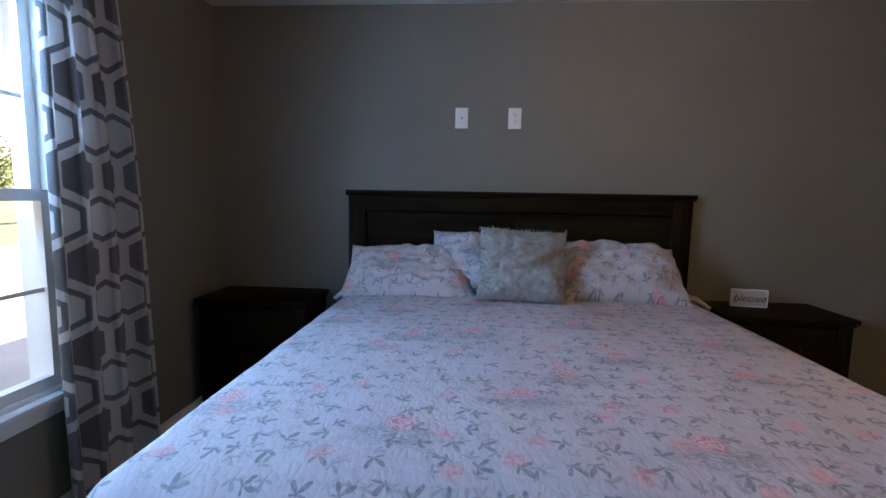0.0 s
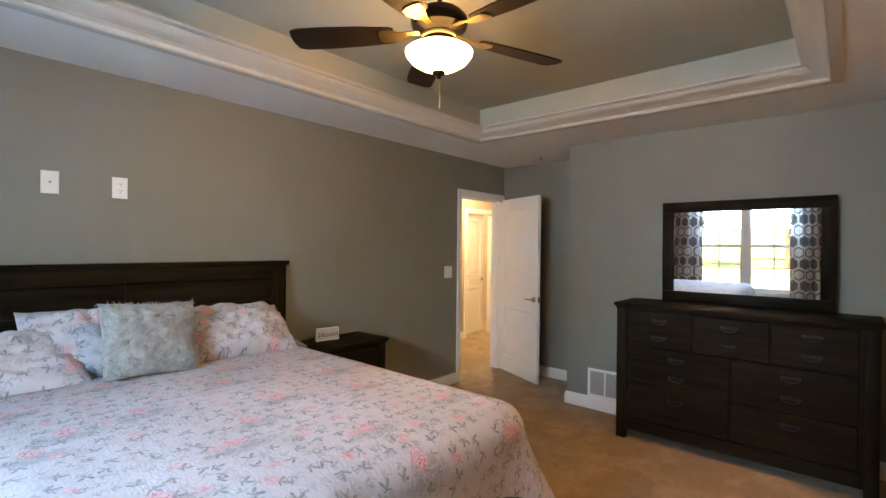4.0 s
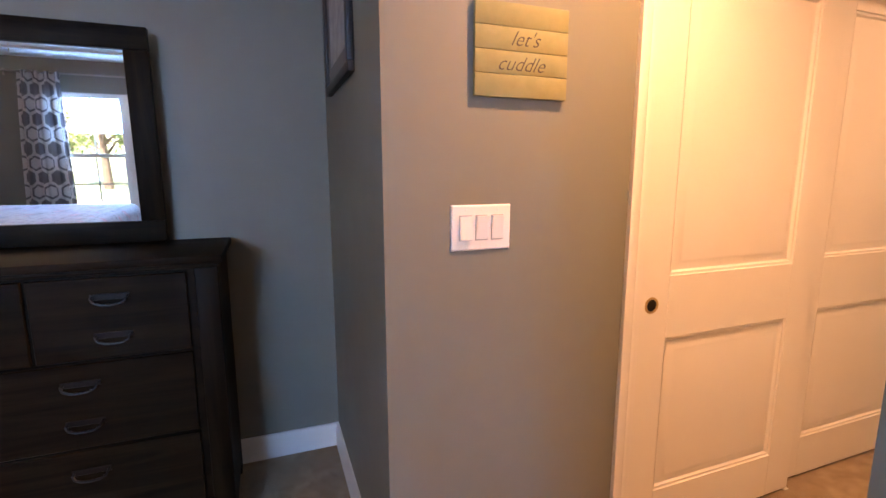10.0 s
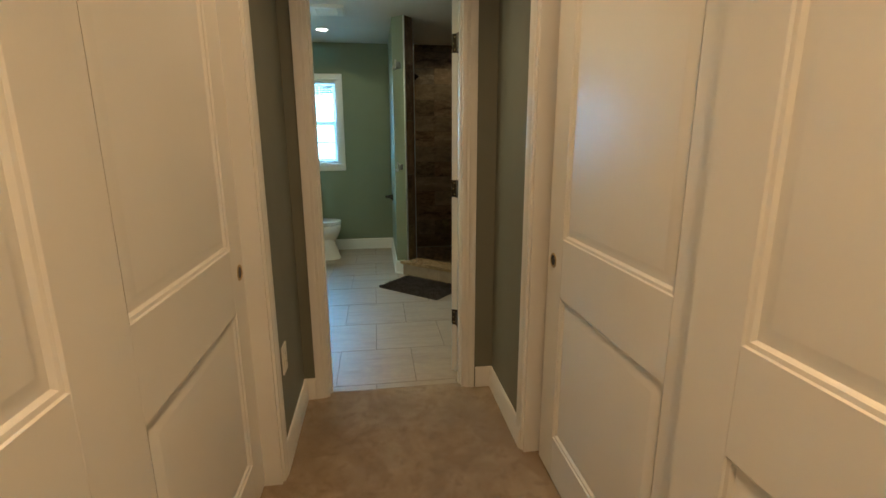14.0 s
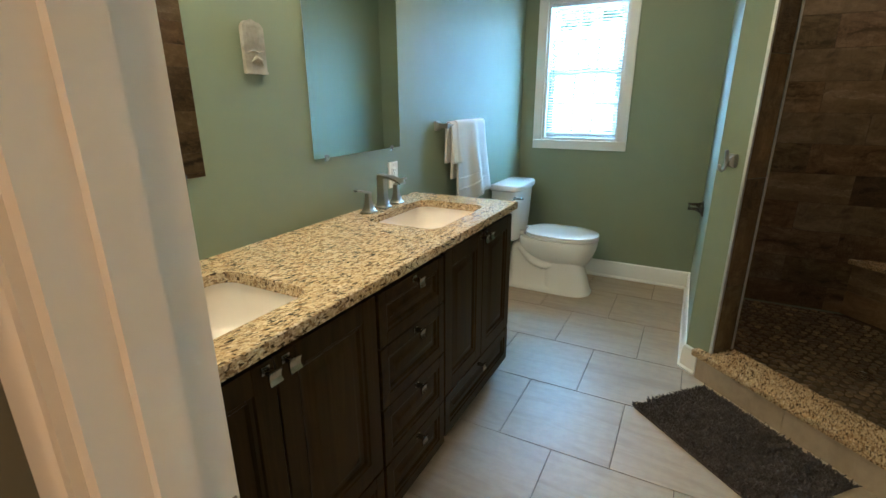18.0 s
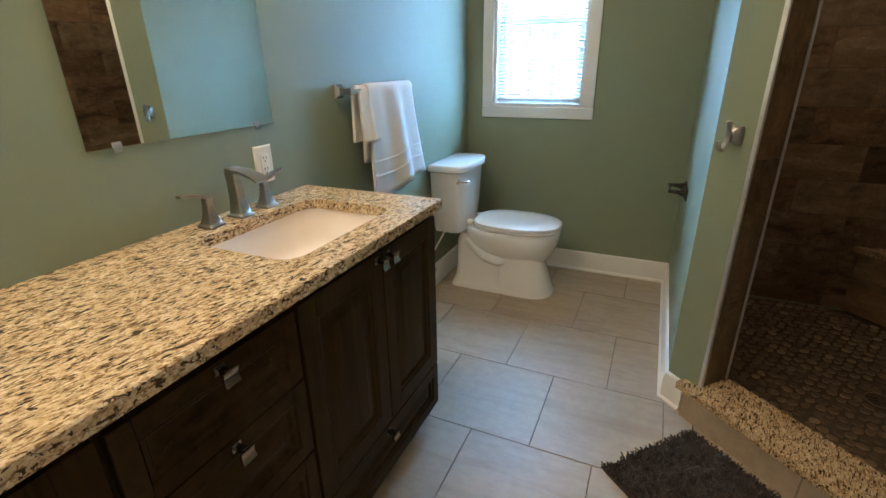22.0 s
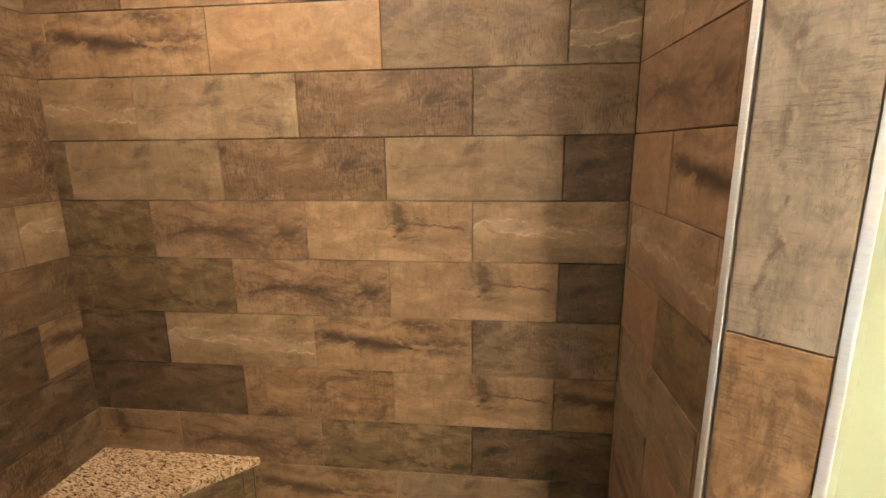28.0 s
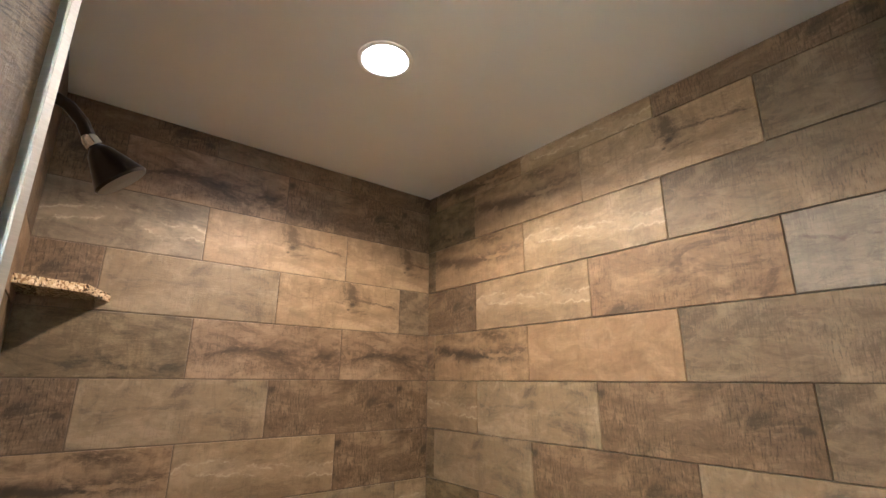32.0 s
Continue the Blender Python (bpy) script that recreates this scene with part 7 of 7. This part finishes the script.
ring_loft(bm, [[(sx * w, sy * w, z) for sx, sy in ((-1, -1), (1, -1), (1, 1), (-1, 1))] for w, z in ((0.15, 0.0), (0.15, -0.012), (0.135, -0.024), (0.10, -0.026))])
part("grille_cover", bm, M["plastic"], ef, smooth=False)
bm = boxes(*[(-0.09, -0.09 + i * 0.02, -0.0285, 0.09, -0.082 + i * 0.02, -0.0262) for i in range(10)])
part("louvre", bm, M["plastic"], ef, smooth=False)

# shaggy mat before the shower
rug = thing("bath_mat", "charcoal shaggy bath mat on the tiled floor before the shower", "bath mat", Matrix.Translation((1.70, -5.80, -0.006)) @ Matrix.Rotation(radians(-42.6), 4, "Z"))
bm = bmesh.new()
RL, RW = 0.325, 0.21
box(bm, -RL, -RW, 0.0, RL, RW, 0.012, 0.004)
part("backing", bm, M["shag"], rug)
rng = random.Random(11)
vs_, fs_ = [], []
for i in range(15000):
    x, y = rng.uniform(-RL, RL), rng.uniform(-RW, RW)
    a = rng.uniform(0, 6.28)
    h = rng.uniform(0.010, 0.021)
    lean = (rng.gauss(0, 0.008), rng.gauss(0, 0.008))
    dx, dy = 0.0032 * math.cos(a), 0.0032 * math.sin(a)
    k = len(vs_)
    vs_ += [(x - dx, y - dy, 0.010), (x + dx, y + dy, 0.010), (x + lean[0] + dx * 0.9, y + lean[1] + dy * 0.9, 0.010 + h), (x + lean[0] - dx * 0.9, y + lean[1] - dy * 0.9, 0.010 + h)]
    fs_.append((k, k + 1, k + 2, k + 3))
me = bpy.data.meshes.new("pile")
me.from_pydata(vs_, [], fs_)
me.materials.append(M["shag"])
pile = new("shag_pile", me)
pile.parent = rug
pile["kind"] = "stuff"

# ---------------------------------------------------------------- shower
TILE_L, TILE_H, GAP = 0.509, 0.1835, 0.0023
ROW0 = 1.629 - 9 * TILE_H
tile_meshes = {}


def tile_mesh(a, b, h, face, t=0.011):
    """The piece from a to b of one tile's length (its middle at x = 0), its face up along z; edges eased."""
    key = (round(a, 3), round(b, 3), round(h, 3), face)
    if key not in tile_meshes:
        bm = bmesh.new()
        c = 0.0022
        ring_loft(bm, [[(a + i if sx < 0 else b - i, sy * (h / 2 - i), z) for sx, sy in ((-1, -1), (1, -1), (1, 1), (-1, 1))] for i, z in ((0, 0), (0, t - c * 0.8), (c * 0.35, t - c * 0.2), (c, t))])
        me = bpy.data.meshes.new("tile")
        bm.to_mesh(me)
        bm.free()
        me.materials.append(TILE_PRINTS[face])
        tile_meshes[key] = me
    return tile_meshes[key]


def lay(parent, origin, along, up, a0, a1, z0, z1, offset, first=0, seed=0, faces={}, rest="ABCDEEFFGHHIJM"):
    """Cover a rectangle of a wall with running-bond tiles. origin: the point where along = 0 and up = 0, on the tile's back.
    faces: the printed faces of a row in order along it; other rows take theirs by chance from the rest."""
    along, up = Vector(along).normalized(), Vector(up).normalized()
    nrm = along.cross(up)
    rot = Matrix((along, up, nrm)).transposed().to_4x4()
    pick = random.Random(40 + seed)
    row = math.floor((z0 - ROW0) / TILE_H + 1e-4)
    while ROW0 + row * TILE_H < z1 - 0.004:
        lo, hi = max(z0, ROW0 + row * TILE_H), min(z1, ROW0 + (row + 1) * TILE_H)
        shift = offset + (TILE_L / 2 if (row + first) % 2 else 0.0)
        k = math.floor((a0 - shift) / TILE_L)
        known = list(faces.get(row, ""))
        while shift + k * TILE_L < a1 - 0.004:
            p, q = max(a0, shift + k * TILE_L), min(a1, shift + (k + 1) * TILE_L)
            if q - p > 0.012 and hi - lo > 0.012:
                face = known.pop(0) if known else pick.choice(rest)
                mid = shift + (k + 0.5) * TILE_L
                ob = new("tile", tile_mesh(p - mid + GAP / 2, q - mid - GAP / 2, hi - lo - GAP, face))
                ob.parent = parent
                c = Vector(origin) + along * mid + up * ((lo + hi) / 2) + nrm * 0.0007 * math.sin(37.0 * p + 11.0 * row + seed)
                ob.matrix_basis = Matrix.Translation(c) @ rot
            k += 1
        row += 1


def tiled(name):
    return bpy.data.objects[name]


BK = 0.011
lay(tiled("wall_shower_west"), (SW - BK, 0, 0), (0, 1, 0), (0, 0, 1), SS, SN, 0.0, CEIL, -6.231, 0, 0,
    {13: "JDAEE", 12: "HDCF", 11: "HDAFD", 10: "EAMN", 9: "GDBFK", 8: "AIEF", 7: "HIEIJ", 6: "HGCA", 5: "HHGCJ", 4: "JADF", 3: "JJMCD", 2: "CGHJ", 1: "HDDIJ", 0: "HEHJ"})
part("grout_bed", boxes((SW - 0.01, SS - 0.004, 0.0, SE, SS + 0.0025, CEIL - 0.001)), M["grout_wall"], tiled("wall_bath_south"), smooth=False)
lay(tiled("wall_bath_south"), (0, SS - BK + 0.004, 0), (-1, 0, 0), (0, 0, 1), -SE, -SW, 0.0, CEIL, -0.588, 0, 1,
    {13: "EFE", 12: "EGEE", 11: "KCC", 10: "EICF", 9: "HGG", 8: "EIEE", 7: "DAE", 6: "EIIA", 5: "HME"})
lay(tiled("wall_shower_north"), (0, SN + BK, 0), (1, 0, 0), (0, 0, 1), SW, 1.12, 0.0, CEIL, 0.72, 1, 2)
# rest holds only darker faces, standing in for the shade on this wall
lay(tiled("wall_shower_east"), (SE + 0.008, 0, 0), (0, -1, 0), (0, 0, 1), -(DA.y - 0.08), -SS, 0.0, CEIL, 6.9, 1, 3, rest="EHJHJEHHGJ")
# inner faces of the diagonal wall
lay(tiled("wall_diagonal_left"), dia(0, DEEP - BK - 0.001, 0), DU, (0, 0, 1), 0.02, S0 - 0.006, 0.0, CEIL, 0.0, 0, 4)
lay(tiled("wall_diagonal_right"), dia(0, DEEP - BK - 0.001, 0), DU, (0, 0, 1), S1 + 0.006, 0.985, 0.0, CEIL, 0.0, 1, 5)
# jamb faces: upright tiles, capped by metal edges
for nm, s, away in (("wall_diagonal_left", S0, 1), ("wall_diagonal_right", S1, -1)):
    k = 0
    z = 0.152
    for z1 in ((0.50, 1.01, 1.52, 2.03, CEIL) if away > 0 else (0.60, 1.168, 1.735, 2.30, CEIL)):
        half = (z1 - z - GAP) / 2
        ob = new("tile", tile_mesh(-half, half, DEEP - 0.024, ("HEMEE" if away > 0 else "EMNNF")[k]))
        k += 1
        ob.parent = tiled(nm)
        side = DU * away
        rot = Matrix((Vector((0, 0, 1)), side.cross(Vector((0, 0, 1))), side)).transposed().to_4x4()
        ob.matrix_basis = Matrix.Translation(dia(s - away * 0.0005, DEEP / 2 - 0.0015, (z + z1) / 2)) @ rot
        z = z1
    for n0, n1, lab in ((-0.004, 0.008, "outer"), (DEEP - 0.009, DEEP + 0.001, "inner")):
        bm = bmesh.new()
        prism(bm, [tuple(dia(s + away * p, q, 0)[:2]) for p, q in ((-0.003, n0), (0.0125, n0), (0.0125, n1), (-0.003, n1))], 0.152, CEIL - 0.001, 0.0015)
        part("tile_edge_strip", bm, M["alu"], tiled(nm), "satin metal edge strip")

# kerb: tiled front below a granite slab
kb = thing("shower_kerb", "granite-topped kerb with a beige tiled face at the shower entry", "kerb", pose(0, 0, 0))
bm = bmesh.new()
prism(bm, [tuple(dia(s, k, 0)[:2]) for s, k in ((S0 + 0.001, -0.012), (S1 - 0.001, -0.012), (S1 - 0.001, DEEP - 0.01), (S0 + 0.001, DEEP - 0.01))], -0.004, 0.118)
part("core", bm, M["grout"], kb, smooth=False)
for a, b in ((0.10, 0.54), (0.543, S1 + 0.03)):
    bm = bmesh.new()
    prism(bm, [tuple(dia(s, k, 0)[:2]) for s, k in ((a, -0.030), (b, -0.030), (b, -0.0185), (a, -0.0185))], -0.004, 0.117, 0.0015)
    part("face_tile", bm, M["floor_tile"], kb, "", False)
bm = bmesh.new()
prism(bm, [tuple(dia(s, k, 0)[:2]) for s, k in ((0.075, -0.048), (S1 + 0.045, -0.048), (S1 + 0.045, -0.003), (S1 - 0.001, -0.003), (S1 - 0.001, DEEP + 0.012), (S0 + 0.001, DEEP + 0.012), (S0 + 0.001, -0.003), (0.075, -0.003))], 0.1185, 0.15, 0.003)
part("granite_sill", bm, M["granite"], kb)

# corner seat
st = thing("corner_bench", "triangular shower bench, tiled front under a granite top", "bench", pose(0, 0, 0))
SL = 0.59
bm = bmesh.new()
prism(bm, [(SW, SS), (SW + SL - 0.03, SS), (SW, SS + SL - 0.03)], -0.004, 0.338)
part("core", bm, M["grout_dark"], st, smooth=False)
bm = bmesh.new()
prism(bm, [(SW + 0.001, SS + 0.001), (SW + SL, SS + 0.001), (SW + 0.001, SS + SL)], 0.3395, 0.371, 0.003)
part("granite_top", bm, M["granite"], st)
o = Vector((SW + SL - 0.03, SS, 0))
e = Vector((SW, SS + SL - 0.03, 0))
lay(st, o - (o - e).normalized() * 0, (e - o), (0, 0, 1), 0.006, (e - o).length - 0.006, 0.0, 0.337, 0.24, 1, 6)

# pebble floor
rng = random.Random(8)
area = [(SW, SS + SL), (SW + SL, SS), (SE, SS), (SE, DA.y - 0.09), (1.0, SN), (SW, SN)]


def inside(x, y):
    a = False
    for i in range(len(area)):
        (x0, y0), (x1, y1) = area[i - 1], area[i]
        if (y0 > y) != (y1 > y) and x < (x1 - x0) * (y - y0) / (y1 - y0) + x0:
            a = not a
    return a


cell = 0.045
nx, ny = int((SE - SW) / cell) + 1, int((SN - SS) / cell) + 1
vs_, fs_ = [], []
for i in range(nx):
    for j in range(ny):
        x = SW + (i + 0.5 + (0.5 if j % 2 else 0) + rng.uniform(-0.16, 0.16)) * cell
        y = SS + (j + 0.5 + rng.uniform(-0.14, 0.14)) * cell
        if not inside(x, y) or math.hypot(x - 1.08, y + 6.687) < 0.06:
            continue
        ra, rb, an, h = rng.uniform(0.017, 0.023), rng.uniform(0.0145, 0.020), rng.uniform(0, 3.14), rng.uniform(0.004, 0.008)
        k0 = len(vs_)
        for rr, z in ((1.0, -0.012), (0.97, -0.012 + h * 0.6), (0.62, -0.012 + h)):
            for q in range(9):
                t = 2 * math.pi * q / 9
                px, py = ra * rr * math.cos(t), rb * rr * math.sin(t)
                vs_.append((x + px * math.cos(an) - py * math.sin(an), y + px * math.sin(an) + py * math.cos(an), z))
        for ring in range(2):
            for q in range(9):
                a, b = k0 + ring * 9 + q, k0 + ring * 9 + (q + 1) % 9
                fs_.append((a, b, b + 9, a + 9))
        fs_.append(tuple(k0 + 18 + q for q in range(9)))
me = bpy.data.meshes.new("pebbles")
me.from_pydata(vs_, [], fs_)
me.materials.append(M["pebble"])
me.polygons.foreach_set("use_smooth", [True] * len(me.polygons))
tagged(new("pebbles", me), "brown and tan round pebble mosaic on the shower floor", "pebbles", "", "stuff")

dr = thing("shower_drain", "round metal drain grate in the pebble shower floor", "drain", pose(1.08, -6.687, -0.012))
bm = bmesh.new()
lathe(bm, [(0.056, 0.0), (0.056, 0.006), (0.049, 0.008), (0.046, 0.006), (0.046, 0.0)], None, 32, False)
part("rim", bm, M["chrome"], dr)
# flat black disc painted for the shade down the drain
bm = bmesh.new()
lathe(bm, [(0.046, 0.002), (0.0, 0.002)], None, 32, False)
part("well", bm, M["dark"], dr)
bm = bmesh.new()
for r in (0.012, 0.026, 0.038):
    lathe(bm, [(r - 0.004, 0.003), (r - 0.004, 0.0065), (r + 0.003, 0.0065), (r + 0.003, 0.003)], None, 28, False)
box(bm, -0.046, -0.003, 0.003, 0.046, 0.003, 0.006)
box(bm, -0.003, -0.046, 0.003, 0.003, 0.046, 0.0062)
part("grate", bm, M["chrome"], dr)

sh = thing("shower_fixture", "oil-rubbed bronze shower head on a curved arm", "shower head", pose(SE - 0.003, -6.905, 2.10, 0, 0, -90))
bm = bmesh.new()
lathe(bm, [(0.0, 0.0), (0.030, 0.0), (0.030, 0.006), (0.022, 0.014), (0.011, 0.018), (0.0, 0.018)], pose(0, 0, 0, 90), 24, False)
part("flange", bm, M["bronze"], sh)
bm = bmesh.new()
tube(bm, [(0, -0.01, 0), (0, -0.03, 0.001), (0, -0.055, -0.010), (0, -0.078, -0.034), (0, -0.093, -0.062)], 0.011, 12)
part("arm", bm, M["bronze"], sh)
hm = Matrix.Translation((0, -0.093, -0.062)) @ Matrix.Rotation(radians(-42), 4, "X") @ Matrix.Rotation(math.pi, 4, "X") @ Matrix.Scale(0.80, 4)
bm = bmesh.new()
lathe(bm, [(0.012, -0.01), (0.017, 0.0), (0.017, 0.018), (0.012, 0.022)], hm, 24, False)
part("collar", bm, M["chrome"], sh, "polished collar")
bm = bmesh.new()
lathe(bm, [(0.014, 0.02), (0.026, 0.034), (0.038, 0.062), (0.053, 0.098), (0.057, 0.106), (0.054, 0.112), (0.0, 0.113)], hm, 32, False)
part("head", bm, M["bronze"], sh)

cs = thing("corner_shelf", "small granite corner shelf in the shower", "shelf", pose(SE, SS, 1.838))
bm = bmesh.new()
rr = 0.205
prism(bm, [(-0.001, 0.001)] + [(-rr * math.cos(radians(a)), rr * math.sin(radians(a))) for a in (0.5, 45, 89.5)], 0, 0.022, 0.002)
part("slab", bm, M["granite"], cs)

# large floor tiles of the bath, running bond, cut along the shower's front
FT = 0.4475
tiles = {}


def clipped(poly, point, normal):
    """The part of a polygon behind a plane through point."""
    out = []
    for i, p in enumerate(poly):
        q = poly[i - 1]
        a, b = (q - point).dot(normal), (p - point).dot(normal)
        if (a < 0) != (b < 0):
            out.append(q + (p - q) * (a / (a - b)))
        if b < 0:
            out.append(p)
    return out


def floor_tile(poly):
    c = sum(poly, Vector((0, 0, 0))) / len(poly)
    key = tuple(round(v, 3) for p in poly for v in (p - c)[:2])
    if key not in tiles:
        bm = bmesh.new()
        rings = []
        for i, z in ((0, -0.010), (0, -0.0015), (0.0008, -0.0003), (0.002, 0.0)):
            ring = []
            for p in poly:
                d = p - c
                d -= Vector((math.copysign(i, d.x), math.copysign(i, d.y), 0))
                ring.append((d.x, d.y, z))
            rings.append(ring)
        ring_loft(bm, rings)
        bmesh.ops.recalc_face_normals(bm, faces=bm.faces)
        me = bpy.data.meshes.new("tile")
        bm.to_mesh(me)
        bm.free()
        me.materials.append(M["floor_tile"])
        tiles[key] = me
    ob = new("tile", tiles[key])
    ob.parent = bpy.data.objects["floor_bath"]
    ob.location = (c.x, c.y, 0)


for r in range(-8, 3):
    y0, y1 = -4.974 + r * FT, -4.974 + (r + 1) * FT
    y0, y1 = max(y0, BS + 0.002), min(y1, DY - 0.042)
    if y1 - y0 < 0.02:
        continue
    shift = 2.341 + (FT / 2 if r % 2 == 0 else 0.0)
    for k in range(-4, 4):
        x0, x1 = shift + k * FT, shift + (k + 1) * FT
        x0, x1 = max(x0, BW + 0.002), min(x1, BE - 0.002)
        if x1 - x0 < 0.02:
            continue
        g = 0.0016
        poly = [Vector(p) for p in ((x0 + g, y0 + g, 0), (x1 - g, y0 + g, 0), (x1 - g, y1 - g, 0), (x0 + g, y1 - g, 0))]
        if (y0 + y1) / 2 < DA.y:
            poly = clipped(poly, Vector((PX + 0.001, 0, 0)), Vector((-1, 0, 0)))
        else:
            poly = clipped(poly, DA + DN * 0.015, DN)
        if len(poly) > 2:
            floor_tile(poly)

# ---------------------------------------------------------------- outdoors
bm = bmesh.new()
v = [bm.verts.new(p) for p in ((-2000, -2000, -0.55), (2000, -2000, -0.55), (2000, 2000, -0.55), (-2000, 2000, -0.55))]
bm.faces.new(v)
structure("ground", bm, M["lawn"])
bm = boxes((-15.5, -60, -0.56, -4.0, 60, -0.52))
structure("road", bm, M["drive"], "pale gravel road below the bedroom window")
bm = boxes((-30, -13.5, -0.56, 60, -10.5, -0.52))
structure("drive", bm, M["drive"])


def leafy_tree(seed):
    """A broad-leaved tree: tapered trunk, forking limbs, and a crown of many small leaf clumps."""
    rng = random.Random(seed)
    t = thing("tree", "leafy green tree standing beyond the house", "tree", pose(0, 0, 0), "trees outdoors")
    bm = bmesh.new()
    tube(bm, [(0, 0, -0.3), (0.05, 0, 1.2), (-0.04, 0.06, 2.6), (0.1, 0.0, 4.2)], [0.22, 0.17, 0.13, 0.07], 9)
    tips = []
    for i in range(11):
        a, z = i * 2.4 + rng.uniform(-0.4, 0.4), rng.uniform(1.5, 4.0)
        l = rng.uniform(1.1, 2.3)
        p0 = Vector((0, 0, z))
        p1 = p0 + Vector((math.cos(a) * l * 0.5, math.sin(a) * l * 0.5, l * 0.42))
        p2 = p0 + Vector((math.cos(a + 0.2) * l, math.sin(a + 0.2) * l, l * 0.72))
        tube(bm, [p0, p1, p2], [0.075, 0.05, 0.02], 6)
        tips += [p1, p2, (p1 + p2) / 2]
    tips.append(Vector((0.1, 0, 4.8)))
    part("trunk", bm, M["bark"], t)
    vs, fs = [], []
    for c in tips:
        for k in range(46):
            d = Vector((rng.gauss(0, 1), rng.gauss(0, 1), rng.gauss(0, 0.8)))
            d = d.normalized() * rng.uniform(0.15, 0.85)
            p = c + d
            n0 = Vector((rng.gauss(0, 1), rng.gauss(0, 1), rng.gauss(0.6, 1))).normalized()
            u = n0.orthogonal().normalized()
            u.rotate(Matrix.Rotation(rng.uniform(0, 6.28), 3, n0))
            w = n0.cross(u)
            s = rng.uniform(0.08, 0.17)
            b = len(vs)
            vs += [p - u * s, p + w * s * 0.45, p + u * s, p - w * s * 0.45]
            fs.append((b, b + 1, b + 2, b + 3))
    me = bpy.data.meshes.new("crown")
    me.from_pydata([tuple(q) for q in vs], [], fs)
    me.materials.append(M["leaf"])
    ob = new("crown", me)
    ob.parent = t
    return t


tree_a, tree_b = leafy_tree(1), leafy_tree(2)
tree_a.matrix_basis = pose(-21, 6.5, -0.55)
tree_b.matrix_basis = pose(-23, -2.5, -0.55, 0, 0, 70)
rng = random.Random(4)
spots = [(-20, 11), (-22.5, 15), (-21, 2), (-20, -7), (-24, 9), (-26, 4.5), (-22, 20), (-25, -5), (-24, 25), (-20.5, 30),
         (3.6, -17), (0.8, -18.5), (6.2, -19), (-2.2, -20), (9, -21), (2.2, -23), (5, -24), (-5, -23)]
for i, (x, y) in enumerate(spots):
    c = copy_thing(tree_a if i % 2 else tree_b, pose(x, y, -0.55, 0, 0, rng.uniform(0, 360)))
    s = rng.uniform(0.8, 1.15)
    c.scale = (s, s, s * rng.uniform(0.85, 1.1))
